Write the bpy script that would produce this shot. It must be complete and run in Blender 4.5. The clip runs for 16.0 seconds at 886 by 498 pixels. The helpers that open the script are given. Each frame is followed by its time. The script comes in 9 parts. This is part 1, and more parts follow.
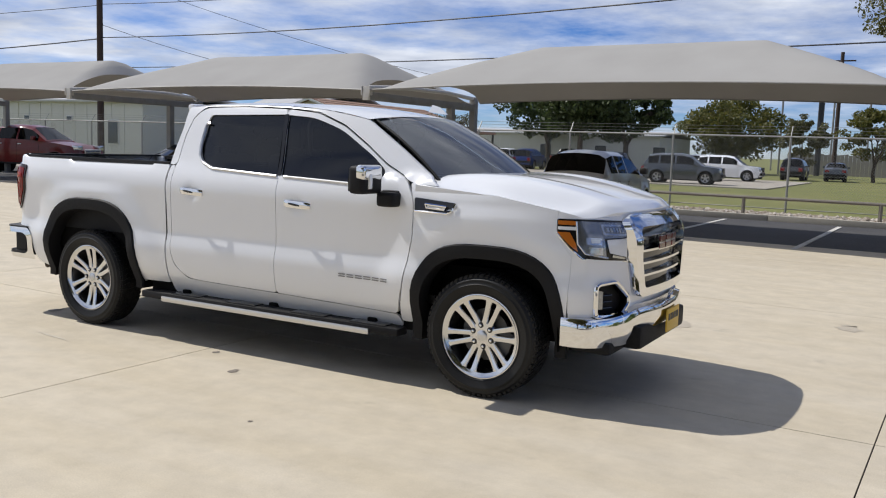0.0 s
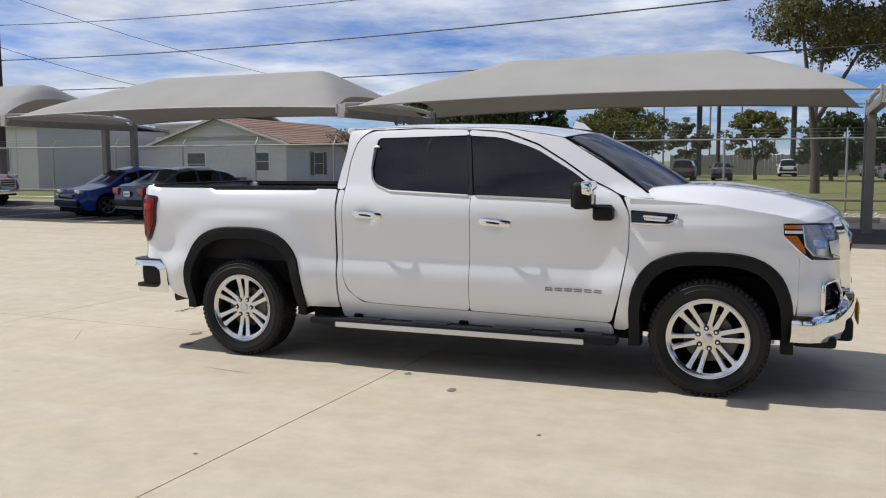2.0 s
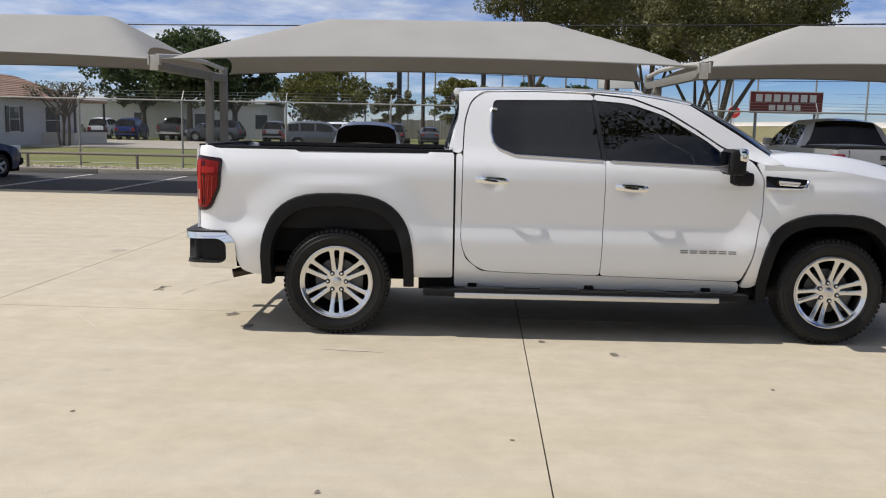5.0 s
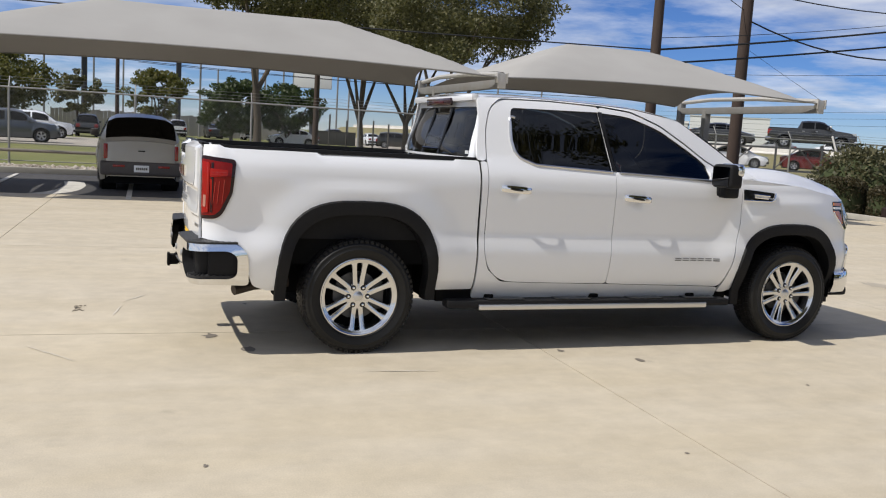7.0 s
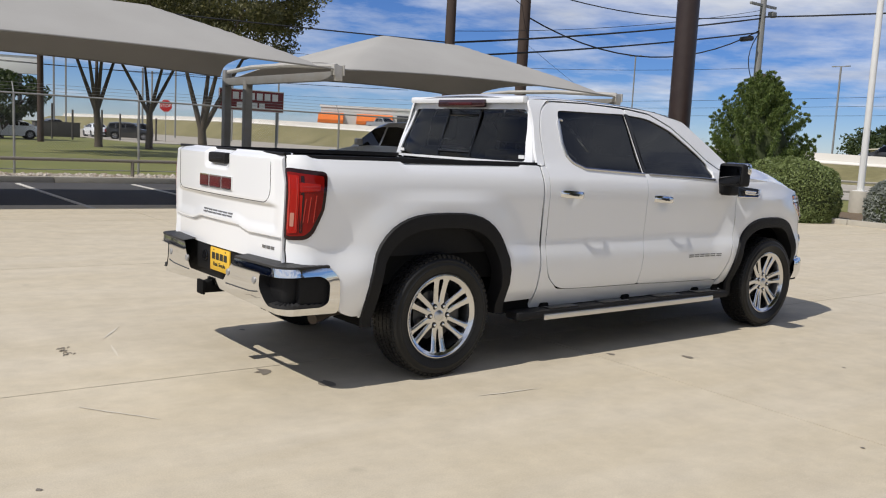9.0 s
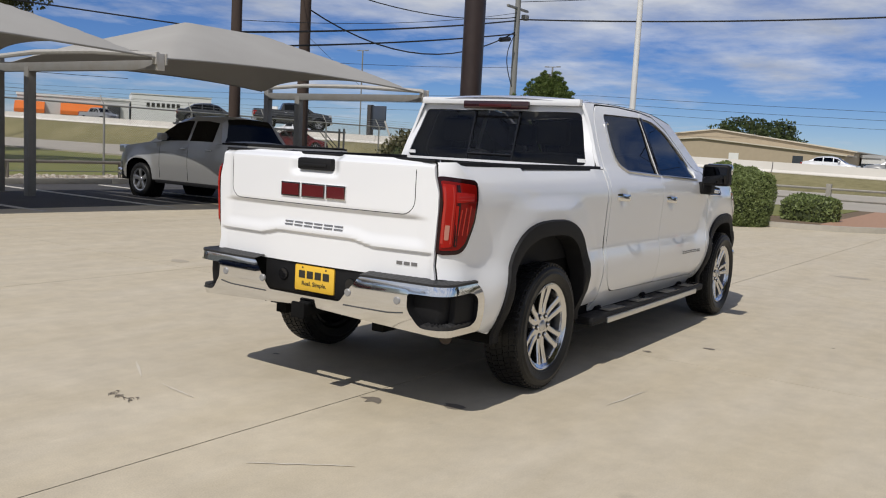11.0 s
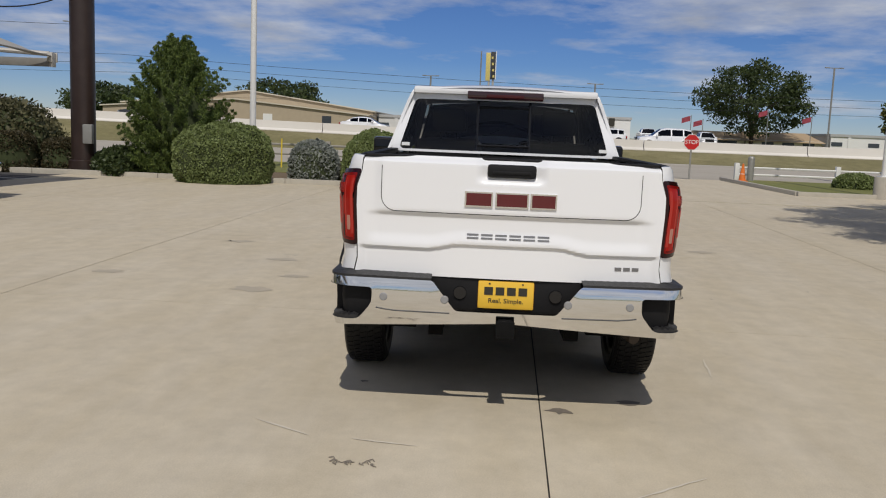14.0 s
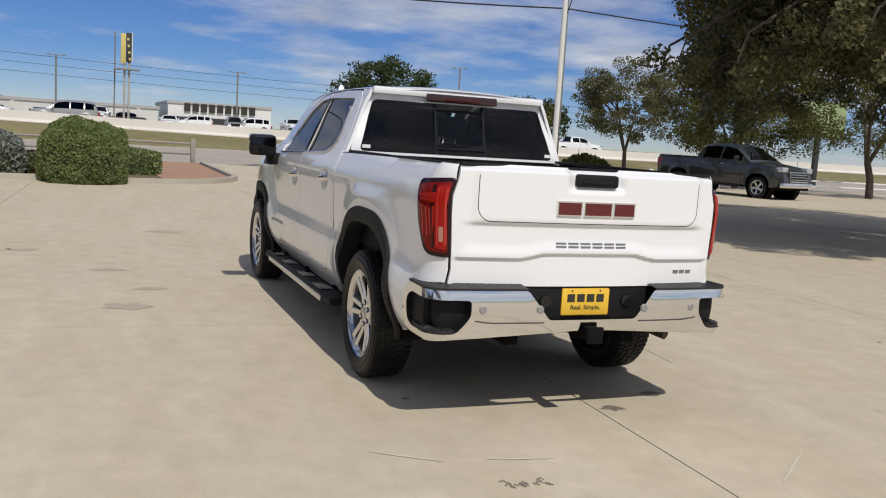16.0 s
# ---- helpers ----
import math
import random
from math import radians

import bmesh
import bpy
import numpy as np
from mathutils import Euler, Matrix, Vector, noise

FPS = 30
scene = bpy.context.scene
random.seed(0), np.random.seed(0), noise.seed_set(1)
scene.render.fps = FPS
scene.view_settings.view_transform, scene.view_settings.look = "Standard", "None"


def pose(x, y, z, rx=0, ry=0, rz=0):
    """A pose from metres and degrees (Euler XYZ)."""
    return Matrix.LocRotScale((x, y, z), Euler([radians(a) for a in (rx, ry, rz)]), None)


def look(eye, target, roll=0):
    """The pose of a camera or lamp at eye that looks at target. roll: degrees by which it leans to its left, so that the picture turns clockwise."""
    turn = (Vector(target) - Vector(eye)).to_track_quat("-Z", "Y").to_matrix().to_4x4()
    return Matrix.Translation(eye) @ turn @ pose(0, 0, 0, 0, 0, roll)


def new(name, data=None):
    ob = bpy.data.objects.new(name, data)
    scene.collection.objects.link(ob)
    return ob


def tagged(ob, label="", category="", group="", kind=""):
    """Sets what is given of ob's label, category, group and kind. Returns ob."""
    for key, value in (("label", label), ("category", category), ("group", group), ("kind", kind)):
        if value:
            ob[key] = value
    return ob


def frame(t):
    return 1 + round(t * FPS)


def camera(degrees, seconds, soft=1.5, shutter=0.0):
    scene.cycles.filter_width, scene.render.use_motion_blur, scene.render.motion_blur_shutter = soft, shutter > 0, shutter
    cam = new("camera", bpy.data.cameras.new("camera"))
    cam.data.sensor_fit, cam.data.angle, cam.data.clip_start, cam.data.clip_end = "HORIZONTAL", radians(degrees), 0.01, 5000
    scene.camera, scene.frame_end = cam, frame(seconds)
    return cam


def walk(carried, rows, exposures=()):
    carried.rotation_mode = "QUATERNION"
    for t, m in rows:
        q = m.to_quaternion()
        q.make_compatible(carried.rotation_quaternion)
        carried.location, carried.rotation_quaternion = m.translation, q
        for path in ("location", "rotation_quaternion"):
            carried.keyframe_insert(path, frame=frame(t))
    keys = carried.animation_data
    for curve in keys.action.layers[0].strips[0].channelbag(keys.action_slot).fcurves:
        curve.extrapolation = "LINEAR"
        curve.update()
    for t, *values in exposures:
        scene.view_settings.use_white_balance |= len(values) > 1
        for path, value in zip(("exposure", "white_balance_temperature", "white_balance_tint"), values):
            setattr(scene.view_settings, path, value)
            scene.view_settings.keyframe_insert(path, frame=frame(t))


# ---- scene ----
cam = camera(53.5, 16.0, soft=1.1)
PATH = [
    (0, (6.248, -5.967, 1.615), (5.277, -4.234, 1.384), 2.0),
    (0.5, (5.774, -6.309, 1.625), (4.831, -4.561, 1.389), 1.9),
    (1, (5.316, -6.584, 1.656), (4.435, -4.802, 1.445), 2.0),
    (1.5, (4.761, -6.834, 1.655), (3.962, -5.015, 1.428), 0.3),
    (2, (4.231, -7.122, 1.618), (3.502, -5.27, 1.419), -0.2),
    (2.5, (3.699, -7.296, 1.612), (3.113, -5.399, 1.376), 0.2),
    (3, (3.115, -7.441, 1.617), (2.717, -5.498, 1.365), 2.4),
    (3.5, (2.599, -7.592, 1.636), (2.355, -5.628, 1.354), 2.4),
    (4, (2.006, -7.594, 1.638), (1.847, -5.624, 1.338), 1.5),
    (4.2, (1.79, -7.611, 1.627), (1.641, -5.638, 1.331), 1.3),
    (6.5, (-1.02, -7.115, 1.579), (-0.512, -5.196, 1.337), 2.7),
    (7, (-1.578, -6.869, 1.556), (-0.889, -5.009, 1.303), 3.4),
    (7.5, (-2.058, -6.531, 1.535), (-1.198, -4.745, 1.271), 3.2),
    (8, (-2.568, -6.15, 1.532), (-1.542, -4.455, 1.259), 3.2),
    (8.5, (-3.049, -5.832, 1.556), (-1.919, -4.203, 1.286), 4.1),
    (9, (-3.488, -5.392, 1.545), (-2.262, -3.831, 1.299), 2.9),
    (9.5, (-3.962, -4.981, 1.513), (-2.623, -3.517, 1.257), 3.6),
    (10, (-4.336, -4.527, 1.474), (-2.924, -3.136, 1.207), 3.1),
    (10.2, (-4.471, -4.31, 1.496), (-3.004, -2.974, 1.245), 2.9),
    (12.3, (-5.47, -1.926, 1.491), (-3.629, -1.186, 1.238), 3.2),
    (12.5, (-5.528, -1.685, 1.494), (-3.668, -0.995, 1.241), 2.8),
    (13, (-5.688, -1.032, 1.492), (-3.769, -0.54, 1.217), 2.6),
    (13.5, (-5.797, -0.443, 1.527), (-3.825, -0.217, 1.279), 2.4),
    (14, (-5.826, 0.18, 1.565), (-3.846, 0.252, 1.297), 2.3),
    (14.5, (-5.83, 0.804, 1.576), (-3.856, 0.605, 1.326), 3.1),
    (15, (-5.71, 1.44, 1.565), (-3.772, 1.009, 1.319), 2.0),
    (15.5, (-5.541, 2.056, 1.543), (-3.648, 1.454, 1.309), 2.1),
    (16, (-5.295, 2.575, 1.541), (-3.456, 1.829, 1.292), 3.6),
]
walk(cam, [(t, look(eye, target, roll)) for t, eye, target, roll in PATH],
     exposures=[(0, 0.17, 6350, 10), (3, 0.16, 6420, 10), (5, 0.20, 6530, 10), (8, 0.17, 6520, 10), (10, -0.03, 6500, 10), (12.5, -0.27, 6620, 10), (14.5, -0.39, 6650, 10), (16, -0.16, 6640, 10)])

# ---- world, sun ----
CLOUD_X, CLOUD_Y = 2.6, 6.1
SUN_FROM = Vector((-0.80, -0.036, 1.0)).normalized()
world = bpy.data.worlds.new("sky")
scene.world = world
world.use_nodes = True
wn, wl = world.node_tree.nodes, world.node_tree.links
wn.clear()
sky = wn.new("ShaderNodeTexSky")
sky.sky_type = "NISHITA"
sky.sun_disc = False
sky.sun_elevation = math.asin(SUN_FROM.z)
sky.sun_rotation = math.atan2(SUN_FROM.x, SUN_FROM.y)
sky.altitude, sky.air_density, sky.dust_density, sky.ozone_density = 800, 0.9, 0.05, 4.0
tc = wn.new("ShaderNodeTexCoord")
sp = wn.new("ShaderNodeSeparateXYZ")
wl.new(tc.outputs["Generated"], sp.inputs[0])
# clouds lie on a high flat sheet: divide the view direction by its height
zc = wn.new("ShaderNodeMath"); zc.operation = "MAXIMUM"; zc.inputs[1].default_value = 0.0
wl.new(sp.outputs["Z"], zc.inputs[0])
za = wn.new("ShaderNodeMath"); za.operation = "ADD"; za.inputs[1].default_value = 0.10
wl.new(zc.outputs[0], za.inputs[0])
dv = wn.new("ShaderNodeVectorMath"); dv.operation = "DIVIDE"
cb = wn.new("ShaderNodeCombineXYZ")
for k in range(3):
    wl.new(za.outputs[0], cb.inputs[k])
wl.new(tc.outputs["Generated"], dv.inputs[0]); wl.new(cb.outputs[0], dv.inputs[1])
n1 = wn.new("ShaderNodeTexNoise"); n1.inputs["Scale"].default_value = 0.92
n1.inputs["Detail"].default_value = 9; n1.inputs["Roughness"].default_value = 0.6
off = wn.new("ShaderNodeVectorMath"); off.operation = "ADD"; off.inputs[1].default_value = (CLOUD_X, CLOUD_Y, 0)
wl.new(dv.outputs[0], off.inputs[0])
wl.new(off.outputs[0], n1.inputs["Vector"])
r1 = wn.new("ShaderNodeValToRGB")
r1.color_ramp.elements[0].position, r1.color_ramp.elements[1].position = 0.47, 0.73
# fair weather clouds: less of them to the east, close to the horizon and overhead
ln = wn.new("ShaderNodeVectorMath"); ln.operation = "DOT_PRODUCT"; ln.inputs[1].default_value = (-0.09, -0.03, 0.0)
wl.new(tc.outputs["Generated"], ln.inputs[0])
ad = wn.new("ShaderNodeMath"); ad.operation = "ADD"
hg = wn.new("ShaderNodeMapRange"); hg.inputs[1].default_value, hg.inputs[2].default_value = 0.035, 0.085
hg.inputs[3].default_value, hg.inputs[4].default_value = 0.0, 0.14
wl.new(sp.outputs["Z"], hg.inputs[0])
ah = wn.new("ShaderNodeMath"); ah.operation = "ADD"
wl.new(ln.outputs["Value"], ah.inputs[0]); wl.new(hg.outputs[0], ah.inputs[1])
hh = wn.new("ShaderNodeMapRange"); hh.inputs[1].default_value, hh.inputs[2].default_value = 0.18, 0.55
hh.inputs[3].default_value, hh.inputs[4].default_value = 0.0, -0.05
wl.new(sp.outputs["Z"], hh.inputs[0])
a2 = wn.new("ShaderNodeMath"); a2.operation = "ADD"
wl.new(ah.outputs[0], a2.inputs[0]); wl.new(hh.outputs[0], a2.inputs[1])
wl.new(n1.outputs["Fac"], ad.inputs[0]); wl.new(a2.outputs[0], ad.inputs[1])
wl.new(ad.outputs[0], r1.inputs[0])
n2 = wn.new("ShaderNodeTexNoise"); n2.inputs["Scale"].default_value = 2.4; n2.inputs["Detail"].default_value = 8
wl.new(dv.outputs[0], n2.inputs["Vector"])
cc = wn.new("ShaderNodeMixRGB")
cc.inputs[1].default_value, cc.inputs[2].default_value = (3.0, 3.3, 4.0, 1), (5.7, 5.95, 6.5, 1)
n2c = wn.new("ShaderNodeMapRange"); n2c.inputs[1].default_value, n2c.inputs[2].default_value = 0.24, 0.74
wl.new(n2.outputs["Fac"], n2c.inputs[0]); wl.new(n2c.outputs[0], cc.inputs[0])
mx = wn.new("ShaderNodeMixRGB")
deep = wn.new("ShaderNodeMixRGB"); deep.blend_type = "MULTIPLY"; deep.inputs[0].default_value = 1.0
# thin haze pales the lowest few degrees
hz_ = wn.new("ShaderNodeMapRange"); hz_.inputs[1].default_value, hz_.inputs[2].default_value = 0.0, 0.075
wl.new(sp.outputs["Z"], hz_.inputs[0])
tint = wn.new("ShaderNodeMixRGB")
tint.inputs[1].default_value, tint.inputs[2].default_value = (0.45, 0.50, 0.63, 1), (0.27, 0.385, 0.61, 1)
wl.new(hz_.outputs[0], tint.inputs[0]); wl.new(tint.outputs[0], deep.inputs[2])
wl.new(sky.outputs[0], deep.inputs[1])
wl.new(r1.outputs[0], mx.inputs[0]); wl.new(deep.outputs[0], mx.inputs[1]); wl.new(cc.outputs[0], mx.inputs[2])
bg = wn.new("ShaderNodeBackground"); bg.inputs["Strength"].default_value = 0.133
wo = wn.new("ShaderNodeOutputWorld")
wl.new(mx.outputs[0], bg.inputs["Color"]); wl.new(bg.outputs[0], wo.inputs["Surface"])
sun = bpy.data.lights.new("sun", "SUN")
sun.energy, sun.angle, sun.color = 3.5, radians(0.53), (1.0, 0.955, 0.885)
sun_ob = new("sun", sun)
sun_ob.matrix_world = look(SUN_FROM * 60, (0, 0, 0))
scene.view_settings.exposure = 0.0

# ---- materials ----
MATS = {}


def material(name, color, rough=0.6, metal=0.0, var=0.12, scale=8.0, bump=0.0, bscale=60.0, coat=0.0, spec=0.5,
             second=None, sscale=0.7, svar=0.5, rnd=0.0, aniso=None, emit=0.0):
    """Principled paint with grain and blotches at two sizes, in metres."""
    if name in MATS:
        return MATS[name]
    m = bpy.data.materials.new(name)
    m.use_nodes = True
    n, l = m.node_tree.nodes, m.node_tree.links
    b = n["Principled BSDF"]
    b.inputs["Roughness"].default_value = rough
    b.inputs["Metallic"].default_value = metal
    b.inputs["Coat Weight"].default_value = coat
    b.inputs["Coat Roughness"].default_value = 0.03
    b.inputs["Specular IOR Level"].default_value = spec
    co = n.new("ShaderNodeTexCoord")
    src = co.outputs["Object"]
    if aniso:
        mp = n.new("ShaderNodeMapping"); mp.inputs["Scale"].default_value = aniso
        l.new(src, mp.inputs["Vector"]); src = mp.outputs[0]
    nz = n.new("ShaderNodeTexNoise"); nz.inputs["Scale"].default_value = scale; nz.inputs["Detail"].default_value = 5
    l.new(src, nz.inputs["Vector"])
    c = Vector(color[:3])
    ra = n.new("ShaderNodeMixRGB")
    ra.inputs[1].default_value = (*(c * (1 - var)), 1)
    ra.inputs[2].default_value = (*(c * (1 + var)), 1)
    l.new(nz.outputs["Fac"], ra.inputs[0])
    out = ra.outputs[0]
    if second:
        n3 = n.new("ShaderNodeTexNoise"); n3.inputs["Scale"].default_value = sscale; n3.inputs["Detail"].default_value = 6
        n3.inputs["Roughness"].default_value = 0.65
        l.new(src, n3.inputs["Vector"])
        rp = n.new("ShaderNodeValToRGB")
        rp.color_ramp.elements[0].position, rp.color_ramp.elements[1].position = 0.45, 0.70
        l.new(n3.outputs["Fac"], rp.inputs[0])
        mu = n.new("ShaderNodeMath"); mu.operation = "MULTIPLY"; mu.inputs[1].default_value = svar
        l.new(rp.outputs[0], mu.inputs[0])
        m2 = n.new("ShaderNodeMixRGB"); m2.inputs[2].default_value = (*second[:3], 1)
        l.new(mu.outputs[0], m2.inputs[0]); l.new(out, m2.inputs[1])
        out = m2.outputs[0]
    if rnd:
        oi = n.new("ShaderNodeObjectInfo")
        hv = n.new("ShaderNodeHueSaturation")
        mr = n.new("ShaderNodeMapRange"); mr.inputs[3].default_value, mr.inputs[4].default_value = 1 - rnd, 1 + rnd
        l.new(oi.outputs["Random"], mr.inputs[0]); l.new(mr.outputs[0], hv.inputs["Value"]); l.new(out, hv.inputs["Color"])
        out = hv.outputs[0]
    l.new(out, b.inputs["Base Color"])
    if bump:
        nb = n.new("ShaderNodeTexNoise"); nb.inputs["Scale"].default_value = bscale; nb.inputs["Detail"].default_value = 4
        l.new(src, nb.inputs["Vector"])
        bp = n.new("ShaderNodeBump"); bp.inputs["Strength"].default_value = bump; bp.inputs["Distance"].default_value = 0.02
        l.new(nb.outputs["Fac"], bp.inputs["Height"]); l.new(bp.outputs[0], b.inputs["Normal"])
    if emit:
        b.inputs["Emission Color"].default_value = (*color[:3], 1)
        b.inputs["Emission Strength"].default_value = emit
    MATS[name] = m
    return m


def glass(name, tint, clear=0.5, rough=0.0, ior=1.52):
    """Tinted pane: a dark clear body with a mirror gloss by Fresnel."""
    m = bpy.data.materials.new(name)
    m.use_nodes = True
    n, l = m.node_tree.nodes, m.node_tree.links
    n.clear()
    o = n.new("ShaderNodeOutputMaterial")
    t = n.new("ShaderNodeBsdfTransparent"); t.inputs[0].default_value = (*[v * clear for v in tint], 1)
    g = n.new("ShaderNodeBsdfGlossy"); g.inputs["Roughness"].default_value = rough
    f = n.new("ShaderNodeFresnel"); f.inputs["IOR"].default_value = ior
    mx_ = n.new("ShaderNodeMixShader")
    l.new(f.outputs[0], mx_.inputs[0]); l.new(t.outputs[0], mx_.inputs[1]); l.new(g.outputs[0], mx_.inputs[2])
    l.new(mx_.outputs[0], o.inputs["Surface"])
    return m


WHITE = material("white_paint", (0.81, 0.82, 0.835), 0.30, coat=1.0, var=0.01, scale=2)
CHROME = material("chrome", (0.80, 0.80, 0.80), 0.06, 1.0, var=0.02)
SATIN = material("satin_silver", (0.62, 0.62, 0.62), 0.28, 1.0, var=0.04)
ALLOY = material("polished_alloy", (0.68, 0.68, 0.68), 0.15, 1.0, var=0.08)
BARREL = material("dark_cast_alloy", (0.10, 0.10, 0.10), 0.4, 0.8, var=0.2, scale=20)
BLACKP = material("black_plastic", (0.010, 0.010, 0.011), 0.6, spec=0.22, var=0.25, scale=30, bump=0.15, bscale=300)
GLOSSB = material("gloss_black", (0.010, 0.010, 0.011), 0.12, var=0.05)
RUBBER = material("tyre_rubber", (0.011, 0.011, 0.011), 0.45, spec=0.25, var=0.25, scale=14, bump=0.12, bscale=120, second=(0.035, 0.032, 0.027), svar=0.2, sscale=3)
DARK = material("under_dark", (0.008, 0.008, 0.008), 0.95, spec=0.1, var=0.2)
STEELD = material("dark_steel", (0.10, 0.10, 0.10), 0.5, 0.8, var=0.3)
REDL = material("red_lens", (0.18, 0.005, 0.004), 0.10, coat=0.15, spec=0.15, var=0.1, scale=20)
REDB = material("bright_red_lens", (0.33, 0.011, 0.007), 0.12, coat=0.08, spec=0.15, var=0.1)
AMBER = material("amber_lens", (0.50, 0.15, 0.02), 0.12, coat=1.0)
CLEARL = material("clear_lens", (0.55, 0.58, 0.60), 0.08, 0.6, coat=1.0, var=0.1)
LAMPW = material("lamp_white", (0.85, 0.86, 0.86), 0.15, coat=1.0)
YELLOW = material("yellow_plate", (0.80, 0.50, 0.05), 0.45, var=0.04)
INK = material("dark_print", (0.03, 0.028, 0.02), 0.5)
REDINK = material("red_badge", (0.10, 0.007, 0.010), 0.2, coat=0.5)
TINT = glass("tinted_glass", (0.80, 0.85, 0.85), 0.08, ior=1.64)
REARG = glass("rear_glass", (0.82, 0.82, 0.78), 0.28, ior=1.46)
SLIDEG = glass("slider_glass", (0.88, 0.9, 0.88), 0.85, ior=1.5)
WSHIELD = glass("windshield_glass", (0.75, 0.9, 0.95), 0.55, ior=3.0)
SEATM = material("seat_leather", (0.03, 0.03, 0.032), 0.6, var=0.2)


# ---- mesh helpers ----
def link(name, bm, mat, parent=None, label="", smooth=True, angle=40):
    me = bpy.data.meshes.new(name)
    bm.to_mesh(me)
    bm.free()
    mats = mat if isinstance(mat, (list, tuple)) else [mat]
    for k in mats:
        me.materials.append(k)
    if smooth:
        me.polygons.foreach_set("use_smooth", [True] * len(me.polygons))
        me.set_sharp_from_angle(angle=radians(angle))
    ob = new(name, me)
    if parent is not None:
        ob.parent = parent
    if label:
        ob["label"] = label
    return ob


def part(name, bm, mat, parent, label="", smooth=True, angle=40):
    return link(name, bm, mat, parent, label, smooth, angle)


def thing(name, label, category, m=None, group="", kind=""):
    ob = new(name)
    ob.empty_display_size = 0.2
    if m is not None:
        ob.matrix_basis = m
    return tagged(ob, label, category, group, kind)


def box(bm, x0, x1, y0, y1, z0, z1, bevel=0.0, seg=2, mi=0):
    m = Matrix.Translation(((x0 + x1) / 2, (y0 + y1) / 2, (z0 + z1) / 2)) @ Matrix.Diagonal((abs(x1 - x0), abs(y1 - y0), abs(z1 - z0), 1))
    r = bmesh.ops.create_cube(bm, size=1, matrix=m)
    fs = list({f for v in r["verts"] for f in v.link_faces})
    for f in fs:
        f.material_index = mi
    if bevel:
        es = list({e for v in r["verts"] for e in v.link_edges})
        b = bmesh.ops.bevel(bm, geom=es, offset=bevel, segments=seg, affect="EDGES", profile=0.6)
        for f in b["faces"]:
            f.material_index = mi
    return bm


def B(*a, **k):
    return box(bmesh.new(), *a, **k)


def tube(bm, pts, r, n=8, closed=False, r2=None):
    """A round bar along points, its radius running from r to r2."""
    pts = [Vector(p) for p in pts]
    rings = []
    for i, p in enumerate(pts):
        a, b = pts[max(i - 1, 0)], pts[min(i + 1, len(pts) - 1)]
        if closed:
            a, b = pts[i - 1], pts[(i + 1) % len(pts)]
        d = (b - a).normalized()
        u = d.orthogonal().normalized() if i == 0 else (u - d * u.dot(d)).normalized()
        w = d.cross(u)
        rr = r if r2 is None else r + (r2 - r) * i / max(len(pts) - 1, 1)
        rings.append([bm.verts.new(p + rr * (math.cos(2 * math.pi * k / n) * u + math.sin(2 * math.pi * k / n) * w)) for k in range(n)])
    last = len(rings) if closed else len(rings) - 1
    for i in range(last):
        A, C = rings[i], rings[(i + 1) % len(rings)]
        for k in range(n):
            bm.faces.new((A[k], A[(k + 1) % n], C[(k + 1) % n], C[k]))
    if not closed:
        bm.faces.new(rings[0][::-1])
        bm.faces.new(rings[-1])
    return bm


def T(pts, r, n=8, closed=False, r2=None):
    return tube(bmesh.new(), pts, r, n, closed, r2)


def lathe(bm, prof, n=48, axis="Y"):
    """Turns a profile of (radius, along) about an axis."""
    rings = []
    for r, a in prof:
        ring = []
        for k in range(n):
            t = 2 * math.pi * k / n
            c, s = r * math.cos(t), r * math.sin(t)
            ring.append(bm.verts.new({"Y": (c, a, s), "Z": (c, s, a), "X": (a, c, s)}[axis]))
        rings.append(ring)
    for A, C in zip(rings, rings[1:]):
        for k in range(n):
            bm.faces.new((A[k], A[(k + 1) % n], C[(k + 1) % n], C[k]))
    return bm


def grid(bm, fn, nu, nv, flip=False):
    """A sheet of fn(u, v), u and v from 0 to 1."""
    vs = [[bm.verts.new(fn(i / nu, j / nv)) for j in range(nv + 1)] for i in range(nu + 1)]
    for i in range(nu):
        for j in range(nv):
            q = (vs[i][j], vs[i + 1][j], vs[i + 1][j + 1], vs[i][j + 1])
            bm.faces.new(q[::-1] if flip else q)
    return bm


def inside(p, poly):
    c, j = False, len(poly) - 1
    for i in range(len(poly)):
        a, b = poly[i], poly[j]
        if (a[1] > p[1]) != (b[1] > p[1]) and p[0] < (b[0] - a[0]) * (p[1] - a[1]) / (b[1] - a[1]) + a[0]:
            c = not c
        j = i
    return c


def soft(poly, r=0.03, n=4):
    """Rounds the corners of a closed outline."""
    out = []
    k = len(poly)
    for i in range(k):
        a, b, c = Vector(poly[i - 1][:2]), Vector(poly[i][:2]), Vector(poly[(i + 1) % k][:2])
        rr = poly[i][2] if len(poly[i]) > 2 else r
        la, lc = (a - b).length, (c - b).length
        d = min(rr, la * 0.49, lc * 0.49)
        if d < 1e-4:
            out.append(tuple(b))
            continue
        p, q = b + (a - b).normalized() * d, b + (c - b).normalized() * d
        for s in range(n + 1):
            t = s / n
            out.append(tuple((1 - t) ** 2 * p + 2 * t * (1 - t) * b + t * t * q))
    return out


def dense(poly, step):
    out = []
    for i in range(len(poly)):
        a, b = Vector(poly[i]), Vector(poly[(i + 1) % len(poly)])
        k = max(1, int((b - a).length / step))
        out += [tuple(a + (b - a) * s / k) for s in range(k)]
    return out


